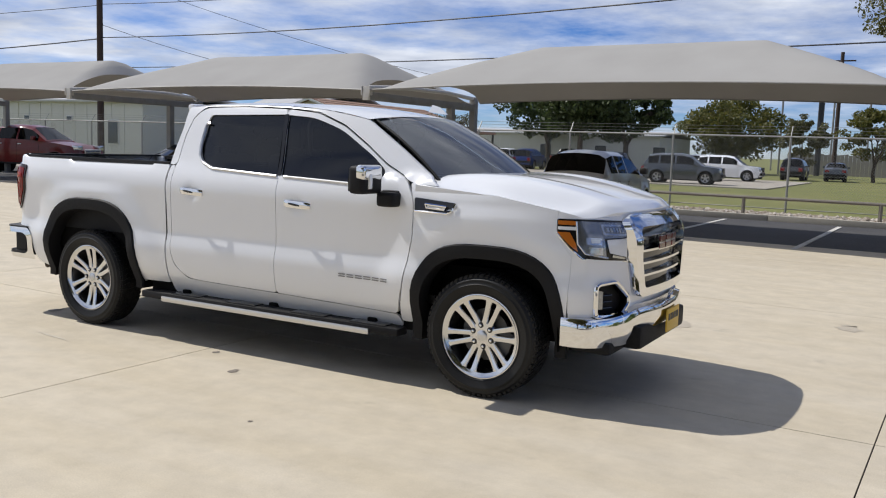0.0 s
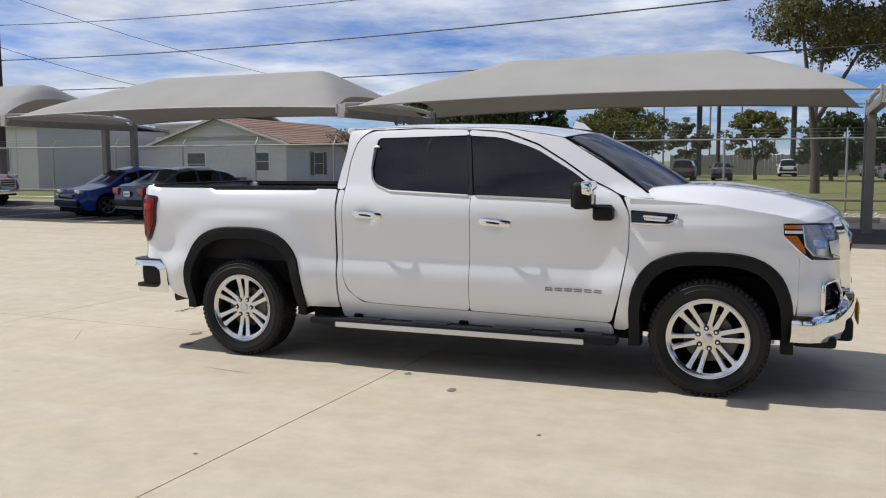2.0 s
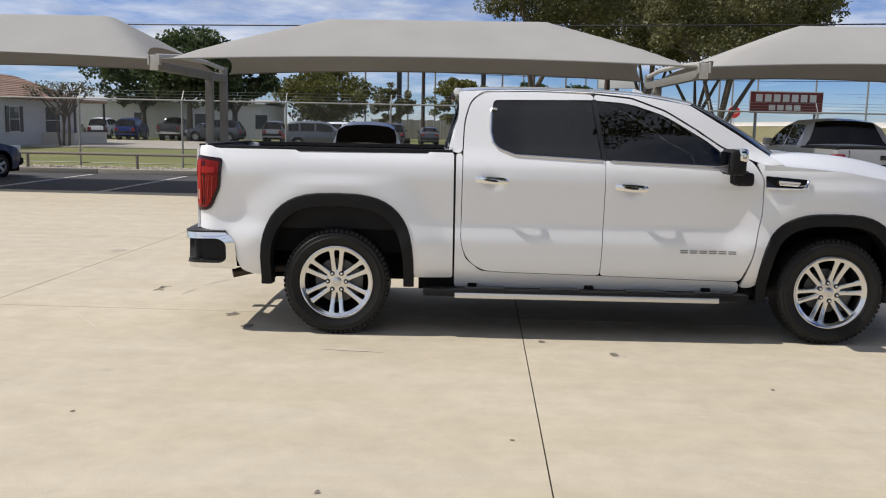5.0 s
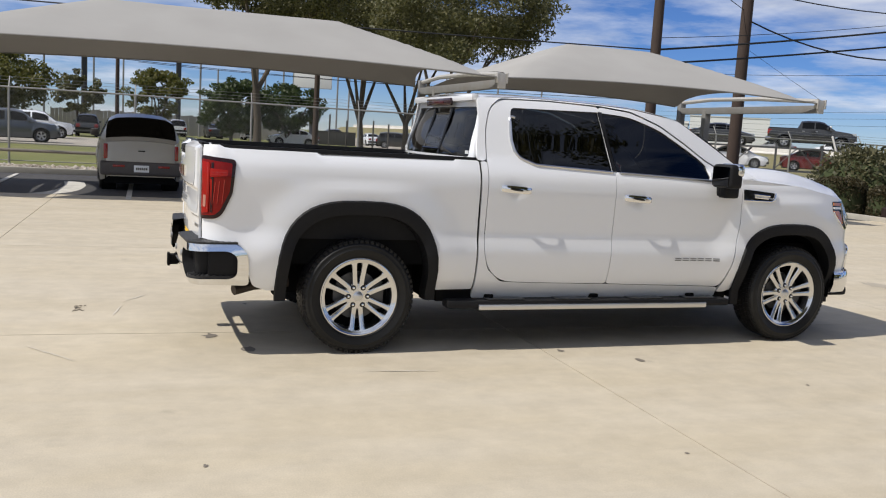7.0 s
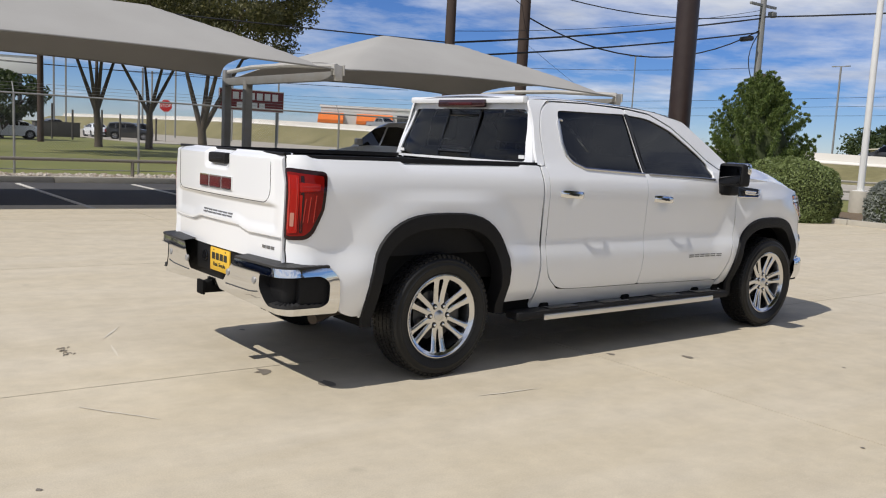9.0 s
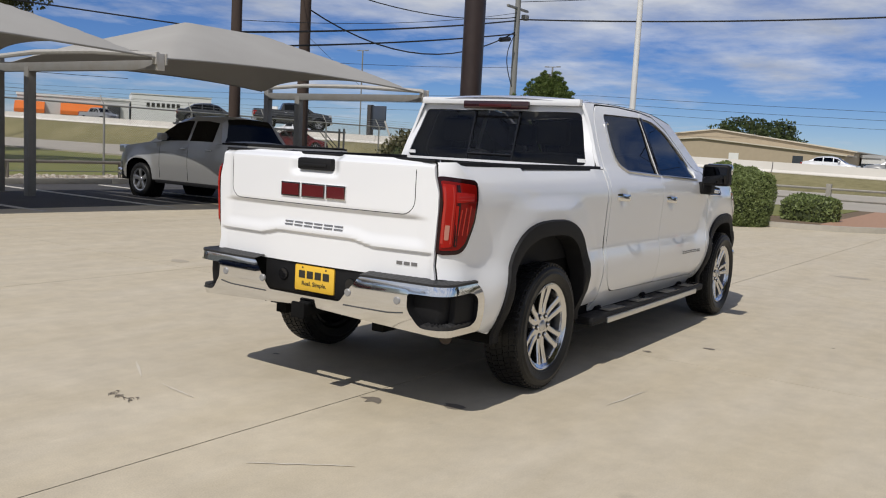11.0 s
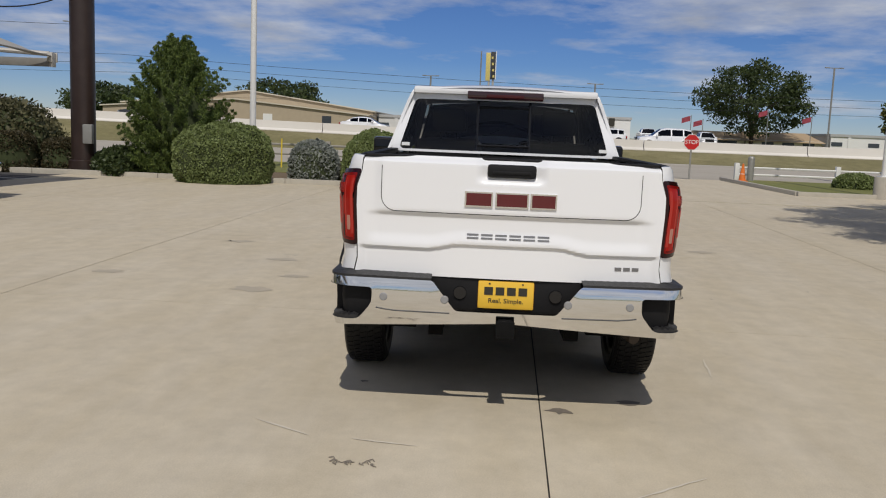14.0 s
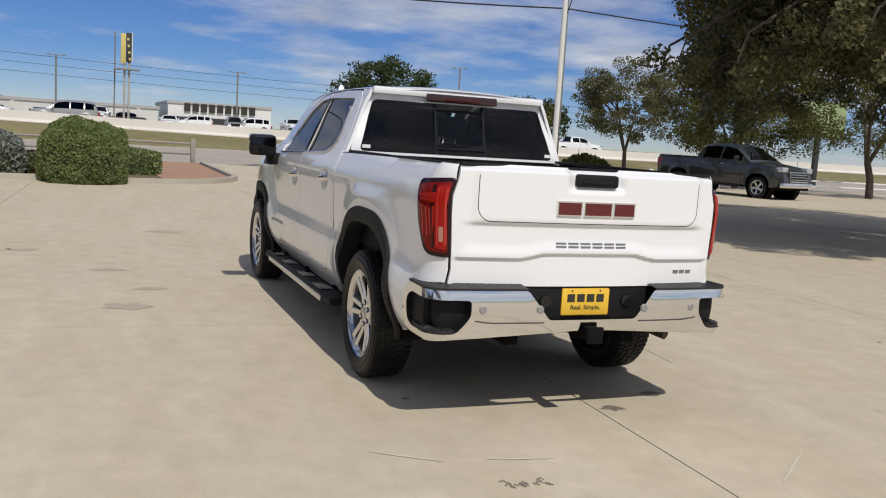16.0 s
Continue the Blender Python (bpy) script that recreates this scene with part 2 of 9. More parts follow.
def sheet(outline, fn, holes=(), step=0.06, depth=0.02, inward=(0, 1, 0), bm=None):
    """A curved panel: a flat outline with holes, filled with a grid and laid on fn(u, v); its rims turn inward by depth."""
    from mathutils.geometry import delaunay_2d_cdt
    outline = dense(outline, step)
    holes = [dense(h, step) for h in holes]
    pts, edges = [], []
    for poly in [outline, *holes]:
        s = len(pts)
        pts += [Vector(p) for p in poly]
        edges += [(s + i, s + (i + 1) % len(poly)) for i in range(len(poly))]
    us, vs = [p[0] for p in outline], [p[1] for p in outline]
    barr = np.array([tuple(p) for p in pts])
    u = min(us) + step / 2
    while u < max(us):
        v = min(vs) + step / 2
        while v < max(vs):
            if inside((u, v), outline) and not any(inside((u, v), h) for h in holes):
                if np.min(np.hypot(barr[:, 0] - u, barr[:, 1] - v)) > step * 0.45:
                    pts.append(Vector((u, v)))
            v += step
        u += step
    ov, _, of, oo, _, _ = delaunay_2d_cdt(pts, edges, [], 0, 1e-5)
    bm = bm or bmesh.new()
    made = [bm.verts.new(fn(p[0], p[1])) for p in ov]
    inv = Vector(inward)
    new_faces = []
    for f in of:
        c = sum((ov[i] for i in f), Vector((0, 0))) / len(f)
        if inside(c, outline) and not any(inside(c, h) for h in holes):
            try:
                new_faces.append(bm.faces.new([made[i] for i in f]))
            except ValueError:
                pass
    for f in new_faces:
        f.normal_update()
        if f.normal.dot(inv) > 0:
            f.normal_flip()
    for v in [v for v in made if not v.link_faces]:
        bm.verts.remove(v)
    if depth:
        fs = set(new_faces)
        rim = [e for f in new_faces for e in f.edges if len([g for g in e.link_faces if g in fs]) == 1]
        twin = {}
        for e in rim:
            for v in e.verts:
                if v not in twin:
                    twin[v] = bm.verts.new(v.co + inv * depth)
        for e in rim:
            a, b = e.verts
            lp = e.link_loops[0]
            if lp.vert is a:
                q = (b, a, twin[a], twin[b])
            else:
                q = (a, b, twin[b], twin[a])
            try:
                bm.faces.new(q)
            except ValueError:
                pass
    return bm


def smoothstep(a, b, x):
    t = min(max((x - a) / (b - a), 0), 1)
    return t * t * (3 - 2 * t)


def cub(xs, ys, x):
    """Smooth interpolation through a few knots."""
    if x <= xs[0]:
        return ys[0]
    if x >= xs[-1]:
        return ys[-1]
    i = max(k for k in range(len(xs)) if xs[k] <= x)
    i = min(i, len(xs) - 2)
    def sl(k):
        if k == 0:
            return (ys[1] - ys[0]) / (xs[1] - xs[0])
        if k == len(xs) - 1:
            return (ys[-1] - ys[-2]) / (xs[-1] - xs[-2])
        return (ys[k + 1] - ys[k - 1]) / (xs[k + 1] - xs[k - 1])
    h = xs[i + 1] - xs[i]
    t = (x - xs[i]) / h
    return ((2 * t ** 3 - 3 * t ** 2 + 1) * ys[i] + (t ** 3 - 2 * t ** 2 + t) * h * sl(i)
            + (-2 * t ** 3 + 3 * t ** 2) * ys[i + 1] + (t ** 3 - t ** 2) * h * sl(i + 1))


def mirror_y(bm):
    bmesh.ops.scale(bm, vec=(1, -1, 1), verts=bm.verts)
    bmesh.ops.reverse_faces(bm, faces=bm.faces)
    return bm


def bars(parent, name, cells, mat, place, depth=0.006, label=""):
    """Plain flat bars in place of lettering: cells are (u0, u1, v0, v1), place turns (u, v, out) into a point."""
    for u0, u1, v0, v1 in cells:
        bm = bmesh.new()
        lo = [bm.verts.new(place(u, v, 0)) for u, v in ((u0, v0), (u1, v0), (u1, v1), (u0, v1))]
        hi = [bm.verts.new(place(u, v, depth)) for u, v in ((u0, v0), (u1, v0), (u1, v1), (u0, v1))]
        bm.faces.new(hi)
        for k in range(4):
            bm.faces.new((lo[k], lo[(k + 1) % 4], hi[(k + 1) % 4], hi[k]))
        bmesh.ops.recalc_face_normals(bm, faces=bm.faces)
        ob = link(name, bm, mat, parent, label, smooth=False)
    return ob


# ---- ground ----
def concrete_material():
    m = material("concrete_slab", (0.515, 0.447, 0.330), 0.78, var=0.07, scale=1.1, bump=0.08, bscale=90, second=(0.42, 0.37, 0.29), sscale=0.55, svar=0.42, spec=0.3)
    n, l = m.node_tree.nodes, m.node_tree.links
    b = n["Principled BSDF"]
    prev = b.inputs["Base Color"].links[0].from_socket
    co = n.new("ShaderNodeTexCoord")
    mp = n.new("ShaderNodeMapping"); mp.inputs["Scale"].default_value = (0.35, 1.7, 1)
    mp.inputs["Rotation"].default_value = (0, 0, 0.12)
    l.new(co.outputs["Object"], mp.inputs["Vector"])
    st = n.new("ShaderNodeTexNoise"); st.inputs["Scale"].default_value = 1.2; st.inputs["Detail"].default_value = 8; st.inputs["Roughness"].default_value = 0.7
    l.new(mp.outputs[0], st.inputs["Vector"])
    rp = n.new("ShaderNodeValToRGB"); rp.color_ramp.elements[0].position, rp.color_ramp.elements[1].position = 0.40, 0.68
    l.new(st.outputs["Fac"], rp.inputs[0])
    mu = n.new("ShaderNodeMath"); mu.operation = "MULTIPLY"; mu.inputs[1].default_value = 0.42
    l.new(rp.outputs[0], mu.inputs[0])
    mxx = n.new("ShaderNodeMixRGB"); mxx.inputs[2].default_value = (0.61, 0.555, 0.46, 1)
    l.new(mu.outputs[0], mxx.inputs[0]); l.new(prev, mxx.inputs[1])
    # small dark specks and spots
    vo = n.new("ShaderNodeTexNoise"); vo.inputs["Scale"].default_value = 2.6; vo.inputs["Detail"].default_value = 3
    l.new(co.outputs["Object"], vo.inputs["Vector"])
    r2 = n.new("ShaderNodeValToRGB"); r2.color_ramp.elements[0].position, r2.color_ramp.elements[1].position = 0.69, 0.76
    l.new(vo.outputs["Fac"], r2.inputs[0])
    m2 = n.new("ShaderNodeMath"); m2.operation = "MULTIPLY"; m2.inputs[1].default_value = 0.28
    l.new(r2.outputs[0], m2.inputs[0])
    m3 = n.new("ShaderNodeMixRGB"); m3.inputs[2].default_value = (0.26, 0.23, 0.185, 1)
    l.new(m2.outputs[0], m3.inputs[0]); l.new(mxx.outputs[0], m3.inputs[1])
    # fine sandy grain
    gr_ = n.new("ShaderNodeTexNoise"); gr_.inputs["Scale"].default_value = 130; gr_.inputs["Detail"].default_value = 3
    l.new(co.outputs["Object"], gr_.inputs["Vector"])
    gm = n.new("ShaderNodeMapRange"); gm.inputs[3].default_value, gm.inputs[4].default_value = 0.80, 1.20
    l.new(gr_.outputs["Fac"], gm.inputs[0])
    bl = n.new("ShaderNodeTexNoise"); bl.inputs["Scale"].default_value = 4.2; bl.inputs["Detail"].default_value = 7; bl.inputs["Roughness"].default_value = 0.68
    l.new(co.outputs["Object"], bl.inputs["Vector"])
    bl2 = n.new("ShaderNodeMapRange"); bl2.inputs[1].default_value, bl2.inputs[2].default_value = 0.3, 0.7
    bl2.inputs[3].default_value, bl2.inputs[4].default_value = 0.90, 1.09
    l.new(bl.outputs["Fac"], bl2.inputs[0])
    gx = n.new("ShaderNodeMath"); gx.operation = "MULTIPLY"
    l.new(gm.outputs[0], gx.inputs[0]); l.new(bl2.outputs[0], gx.inputs[1])
    hv = n.new("ShaderNodeHueSaturation")
    l.new(gx.outputs[0], hv.inputs["Value"]); l.new(m3.outputs[0], hv.inputs["Color"])
    l.new(hv.outputs[0], b.inputs["Base Color"])
    return m


CONC = concrete_material()
ASPH = material("asphalt", (0.055, 0.054, 0.056), 0.88, var=0.3, scale=30, bump=0.3, bscale=160, second=(0.10, 0.095, 0.09), sscale=0.8, svar=0.4)
GRASS = material("lawn", (0.155, 0.165, 0.045), 0.95, var=0.3, scale=3, bump=0.5, bscale=60, second=(0.25, 0.225, 0.08), sscale=0.25, svar=0.6)
WORN = material("joint_filler", (0.035, 0.03, 0.026), 0.9, var=0.3, scale=4)
KERB = material("kerb_concrete", (0.42, 0.39, 0.33), 0.85, var=0.15, scale=6, bump=0.15, bscale=60)
PAINTW = material("road_paint", (0.62, 0.60, 0.55), 0.8, var=0.2, scale=12, second=(0.3, 0.29, 0.27), sscale=4, svar=0.6)

# one sheet of ground to the horizon; the paved parts lie a hand above the lawn
bm = bmesh.new()
box(bm, -900, 1500, -900, 1500, -1.0, -0.12)
tagged(link("ground", bm, GRASS, smooth=False), "dry green lawn ground reaching to the distance", "ground", kind="structure")

EDGE_Y, KERB_Y = 11.65, 18.1
lot = thing("lot_pavement", "pale tan concrete slabs with dark joints", "pavement", kind="structure")
JX = [1.463 + 4.6 * k for k in range(-9, 4)]
JY = [-0.315 + 4.6 * k for k in range(-9, 3)]
xs, ys = [-46] + JX + [17.2], [-48] + JY + [EDGE_Y]
for i in range(len(xs) - 1):
    for j in range(len(ys) - 1):
        a, b, c, d = xs[i] + 0.0042, xs[i + 1] - 0.0042, ys[j] + 0.0042, ys[j + 1] - 0.0042
        if b - a < 0.1 or d - c < 0.1:
            continue
        part("slab", B(a, b, c, d, -0.12, 0.0), CONC, lot, smooth=False)
tagged(link("joint_bed", B(-46, 17.1, -48, EDGE_Y, -0.118, -0.008), WORN, smooth=False), "dark joint filler under slabs", "joint", kind="structure")
tagged(link("parking_strip", B(-46, 18.4, EDGE_Y - 0.9, KERB_Y, -0.119, -0.012, 0), ASPH, smooth=False), "dark asphalt parking strip", "road", kind="structure")

# ---- the white pickup: rear axle at x = 0, front axle at x = 3.745, nose towards +x ----
truck = thing("pickup_truck", "white crew cab pickup truck with chrome bumpers parked on concrete", "truck")
WB, HUB = 3.745, 0.405
WZ = ([0.30, 0.42, 0.50, 0.60, 0.70, 0.76, 0.80, 0.85, 0.93, 1.10, 1.22, 1.30, 1.345, 1.385, 1.42, 1.52, 1.62, 1.72, 1.80, 1.86, 1.90],
      [0.80, 0.870, 0.915, 0.943, 0.955, 0.954, 0.946, 0.936, 0.938, 0.946, 0.951, 0.938, 0.917, 0.897, 0.880, 0.842, 0.806, 0.770, 0.738, 0.705, 0.665])
HANDLES = ((1.165, 1.200), (2.212, 1.163))


def half_width(x, z):
    w = cub(*WZ, z)
    if x > 3.4:
        w -= 0.085 * (x - 3.4) ** 2 * (1 + 0.5 * smoothstep(1.0, 1.3, z))
    if x < -0.5:
        w -= 0.11 * (x + 0.5) ** 2
    if z > 1.4:
        w -= 0.035 * max(0, x - 2.0) + 0.02 * max(0, 1.3 - x)
    # swelling over the wheels
    for hx in (0.0, WB):
        d = math.hypot(x - hx, (z - HUB) * 0.95)
        if 0.45 < d < 0.95 and z < 1.2:
            w += 0.030 * smoothstep(0.92, 0.66, d) * smoothstep(0.35, 0.7, z)
    # cups behind the door handles
    for hx, hz in HANDLES:
        d = ((x - hx) / 0.10) ** 2 + ((z - hz + 0.008) / 0.055) ** 2
        if d < 1:
            w -= 0.022 * (1 - d) ** 1.5
    return w


RC = 0.20


def side_point(s, z, out=0.0):
    """A place on the right flank. Past s = -0.9 the skin turns round the rear corner."""
    if s >= -0.9:
        return Vector((s, -half_width(s, z) - out, z))
    a = (-0.9 - s) / RC
    r = RC + out
    w = half_width(-0.9, z)
    w += (half_width(-0.9, min(z, 1.335)) - w) * smoothstep(0.0, 0.5, a) * 0.75
    return Vector((-0.9 - r * math.sin(a), -(w - RC + r * math.cos(a)), z))


def flank(name, outline, mat, holes=(), out=0.0, step=0.038, depth=0.025, label="", parent=None, r=0.03, both=True, hr=0.05):
    obs = []
    for side in ((-1, 1) if both else (-1,)):
        bm = sheet(soft(outline, r), lambda s, z: side_point(s, z, out), [soft(h, hr) for h in holes], step, depth)
        if side > 0:
            mirror_y(bm)
        obs.append(part(name, bm, mat, parent or truck, label))
    return obs


def arch(hx, r, zlo, n=14, squash=1.0):
    """Wheel arch from the front foot over the wheel to the rear foot, as (x, z)."""
    pts = [(hx + r, zlo)]
    for k in range(n + 1):
        a = math.pi * k / n
        pts.append((hx + r * math.copysign(abs(math.cos(a)) ** 0.68, math.cos(a)), HUB + 0.02 + (r + 0.062) * math.sin(a) ** 0.68 * squash))
    pts.append((hx - r, zlo))
    return pts


# bedside, with the wheel opening cut from it
flank("bedside_panel", [(0.875, 1.398, 0.02), (0.880, 0.445, 0.02), (0.60, 0.44, 0.01)] + [(x, z, 0) for x, z in arch(0.0, 0.575, 0.44)]
      + [(-0.64, 0.44, 0.02), (-0.735, 0.475, 0.03), (-0.765, 0.56, 0.03), (-0.785, 0.70, 0.04), (-0.85, 0.775, 0.04), (-1.107, 0.775, 0.01), (-1.107, 1.412, 0.02), (-1.0, 1.418, 0.03)], WHITE)
# doors
flank("rear_door", [(0.945, 1.40), (0.940, 0.72, 0.1), (0.985, 0.60, 0.08), (1.10, 0.51, 0.08), (1.30, 0.500), (2.001, 0.488), (2.011, 0.96), (2.011, 1.36, 0),
                    (1.925, 1.855), (1.5, 1.868), (1.10, 1.858, 0.05), (1.00, 1.79, 0.06), (0.955, 1.63, 0.06)], WHITE,
      holes=[[(1.165, 1.802, 0.04), (1.918, 1.815, 0.01), (1.994, 1.366, 0.01), (1.36, 1.385, 0.08), (1.20, 1.44, 0.06), (1.150, 1.53, 0.06)]])
flank("front_door", [(2.015, 1.36, 0), (2.016, 0.96), (2.006, 0.488), (3.075, 0.462, 0.04), (3.135, 0.66), (3.195, 1.00), (3.195, 1.25, 0.04), (3.12, 1.375, 0.04),
                     (2.895, 1.475), (2.70, 1.605), (2.48, 1.735), (2.22, 1.828), (1.933, 1.856)], WHITE,
      holes=[[(1.948, 1.812, 0.01), (2.20, 1.795, 0.08), (2.47, 1.710, 0.08), (2.78, 1.530, 0.06), (2.90, 1.44, 0.03), (2.90, 1.335, 0.03), (2.024, 1.362, 0.01)]])
# shell of the cab round the doors: rear pillar, roof rail, windscreen pillar
flank("cab_pillar", [(0.890, 1.40), (0.868, 1.405, 0.0), (0.875, 1.52), (0.905, 1.70), (0.905, 1.865, 0.03), (1.30, 1.884), (1.80, 1.880), (2.25, 1.858), (2.66, 1.795), (3.0, 1.59), (3.36, 1.355, 0.0),
                     (3.20, 1.36, 0), (3.135, 1.378), (2.90, 1.488), (2.705, 1.618), (2.485, 1.748), (2.225, 1.841), (1.93, 1.868), (1.5, 1.880 - 0.002), (1.09, 1.870), (0.99, 1.795, 0.06), (0.945, 1.63, 0.06), (0.937, 1.40)], WHITE, step=0.05)
flank("cab_corner", [(0.892, 1.395), (0.9395, 1.395), (0.9355, 0.72, 0.1), (0.978, 0.60), (1.094, 0.506), (1.30, 0.4955), (2.0, 0.4835), (3.07, 0.457), (3.09, 0.365), (2.0, 0.360), (0.895, 0.365)], WHITE, step=0.05)
# front wing
flank("front_fender", [(3.085, 0.41), (3.145, 0.66), (3.202, 1.00), (3.202, 1.25, 0.04), (3.15, 1.368, 0.02), (3.40, 1.345), (3.80, 1.315), (4.203, 1.246, 0), (4.203, 1.10, 0), (4.308, 0.97, 0), (4.308, 0.72, 0)] + [(x, z, 0) for x, z in arch(WB, 0.535, 0.44, squash=0.93)] + [(3.17, 0.41)], WHITE)
# flares
def flare(hx, r, squash, zlo):
    def outline(rr, up):
        return [(hx + rr, zlo)] + [(hx + rr * math.copysign(abs(math.cos(math.pi * k / 24)) ** 0.68, math.cos(math.pi * k / 24)),
                                     HUB + 0.02 + (rr + up) * math.sin(math.pi * k / 24) ** 0.68 * squash) for k in range(25)] + [(hx - rr, zlo)]
    a, b = outline(r + 0.012, 0.072), outline(r - 0.075, 0.052)
    bm = bmesh.new()
    rows = []
    for p, q in zip(a, b):
        row = []
        for t, o in ((0, 0.0), (0.08, 0.018), (0.5, 0.021), (0.92, 0.015), (1.0, -0.10)):
            x, z = p[0] + (q[0] - p[0]) * t, p[1] + (q[1] - p[1]) * t
            w = half_width(hx + (p[0] - hx) * 1.02, max(p[1], 0.46)) + o
            row.append(bm.verts.new((x, -w, z)))
        rows.append(row)
    for A, C in zip(rows, rows[1:]):
        for k in range(4):
            bm.faces.new((A[k], A[k + 1], C[k + 1], C[k]))
    bmesh.ops.recalc_face_normals(bm, faces=bm.faces)
    return bm


for hx, r, sq, zlo in ((0.0, 0.575, 1.0, 0.37), (WB, 0.535, 0.93, 0.31)):
    for side in (-1, 1):
        bm = flare(hx, r, sq, zlo)
        if side > 0:
            mirror_y(bm)
        part("wheel_flare", bm, BLACKP, truck, "black plastic wheel arch moulding")
        # inner arch liner
        bm = bmesh.new()
        pts = arch(hx, r - 0.03, 0.36, squash=sq)
        ring = [[bm.verts.new((x, side * y, z)) for y in (0.90, 0.52)] for x, z in pts]
        for A, C in zip(ring, ring[1:]):
            bm.faces.new((A[0], A[1], C[1], C[0]))
        bm.faces.new([q[1] for q in ring])
        part("arch_liner", bm, DARK, truck)

# hood: a crowned sheet with raised side ridges
def hood_edge(x):
    return half_width(x, 1.30) - 0.012


FACE = [(4.20, 1.0), (4.28, 1.0), (4.34, 0.988), (4.40, 0.958), (4.45, 0.915), (4.50, 0.84), (4.54, 0.74), (4.575, 0.60), (4.60, 0.42), (4.615, 0.2), (4.62, 0.0)]


def face_x(yn):
    """How far ahead the nose reaches at a share of its half width."""
    return float(np.interp(-abs(yn), [-b for _, b in FACE[1:]], [a for a, _ in FACE[1:]]))


def hood_fn(u, v):
    t = -1 + 2 * v
    end = face_x(min(abs(t), 0.985)) - 0.045
    x1 = 3.20 + u * (end - 3.20) + 0.22 * (1 - u) * (1 - t * t)
    e = hood_edge(min(x1, 4.3)) + 0.006
    xe = x1 + u * u * (4.575 - end)
    zc_ = cub([3.2, 3.5, 3.8, 4.1, 4.35, 4.5, 4.6], [1.405, 1.432, 1.425, 1.385, 1.330, 1.285, 1.245], xe)
    ze = cub([3.2, 3.5, 3.8, 4.15, 4.4, 4.6], [1.356, 1.338, 1.316, 1.262, 1.235, 1.222], xe)
    k = abs(t)
    z = ze + (zc_ - ze) * (1 - smoothstep(0.72, 1.0, k)) - 0.012 * smoothstep(0.55, 0.35, k) * smoothstep(0, 0.1, u) * smoothstep(1.0, 0.8, u) + 0.018 * (1 - k * k)
    z -= 0.025 * smoothstep(0.93, 1.0, u) ** 2
    return (x1, e * t, z)


bm = grid(bmesh.new(), hood_fn, 36, 40)
for v_ in (0.0, 1.0):
    edge = [Vector(hood_fn(k / 36, v_)) for k in range(37)]
    lo = [bm.verts.new(p + Vector((0, 0, -0.05))) for p in edge]
    hi = [bm.verts.new(p) for p in edge]
    for k in range(36):
        bm.faces.new((hi[k], hi[k + 1], lo[k + 1], lo[k]))
edge = [Vector(hood_fn(1.0, k / 40)) for k in range(41)]
lo = [bm.verts.new(p + Vector((-0.01, 0, -0.06))) for p in edge]
hi = [bm.verts.new(p) for p in edge]
for k in range(40):
    bm.faces.new((hi[k], hi[k + 1], lo[k + 1], lo[k]))
bmesh.ops.remove_doubles(bm, verts=bm.verts, dist=1e-5)
bmesh.ops.recalc_face_normals(bm, faces=bm.faces)
part("hood", bm, WHITE, truck)

# roof
def roof_fn(u, v):
    t = -1 + 2 * v
    x = 0.875 + u * 1.80 + 0.13 * u * (1 - t * t) - 0.02 * (1 - u) * (1 - t * t)
    ze = cub([0.87, 1.3, 1.8, 2.25, 2.66, 2.9], [1.868, 1.886, 1.882, 1.860, 1.795, 1.73], x - 0.13 * u * (1 - t * t))
    w = half_width(x, ze) + 0.004
    return (x, w * t, ze + 0.042 * (1 - abs(t) ** 2.6) - 0.02 * smoothstep(0.05, 0.0, u))


part("roof", grid(bmesh.new(), roof_fn, 30, 24), WHITE, truck)
# windscreen
def wind_fn(u, v):
    t = -1 + 2 * v
    top = Vector((2.675 + 0.13 * (1 - t * t), 0.655 * t, 1.795 + 0.04 * (1 - abs(t) ** 2.6)))
    bot = Vector((3.335 + 0.24 * (1 - t * t), 0.80 * t, 1.36 + 0.035 * (1 - t * t)))
    p = top.lerp(bot, u)
    p.z += 0.02 * math.sin(math.pi * u)
    p.x += 0.02 * math.sin(math.pi * u)
    return p


part("windshield", grid(bmesh.new(), wind_fn, 10, 16), WSHIELD, truck, "tinted curved windshield reflecting the sky")
bm = bmesh.new()
for t in (-1, 1):
    tube(bm, [wind_fn(k / 6, 0.0 if t < 0 else 1.0) for k in range(7)], 0.012, 6)
tube(bm, [Vector(wind_fn(1.0, k / 12)) + Vector((0.01, 0, 0.0)) for k in range(13)], 0.02, 6)
part("windshield_seal", bm, BLACKP, truck)
bm = bmesh.new()
box(bm, 3.36, 3.60, -0.70, 0.70, 1.355, 1.395, 0.012)
for y in (-0.35, 0.30):
    tube(bm, [(3.50, y, 1.42), (3.40, y - 0.25, 1.41), (3.36, y - 0.33, 1.42)], 0.011, 6)
part("wiper_cowl", bm, BLACKP, truck)

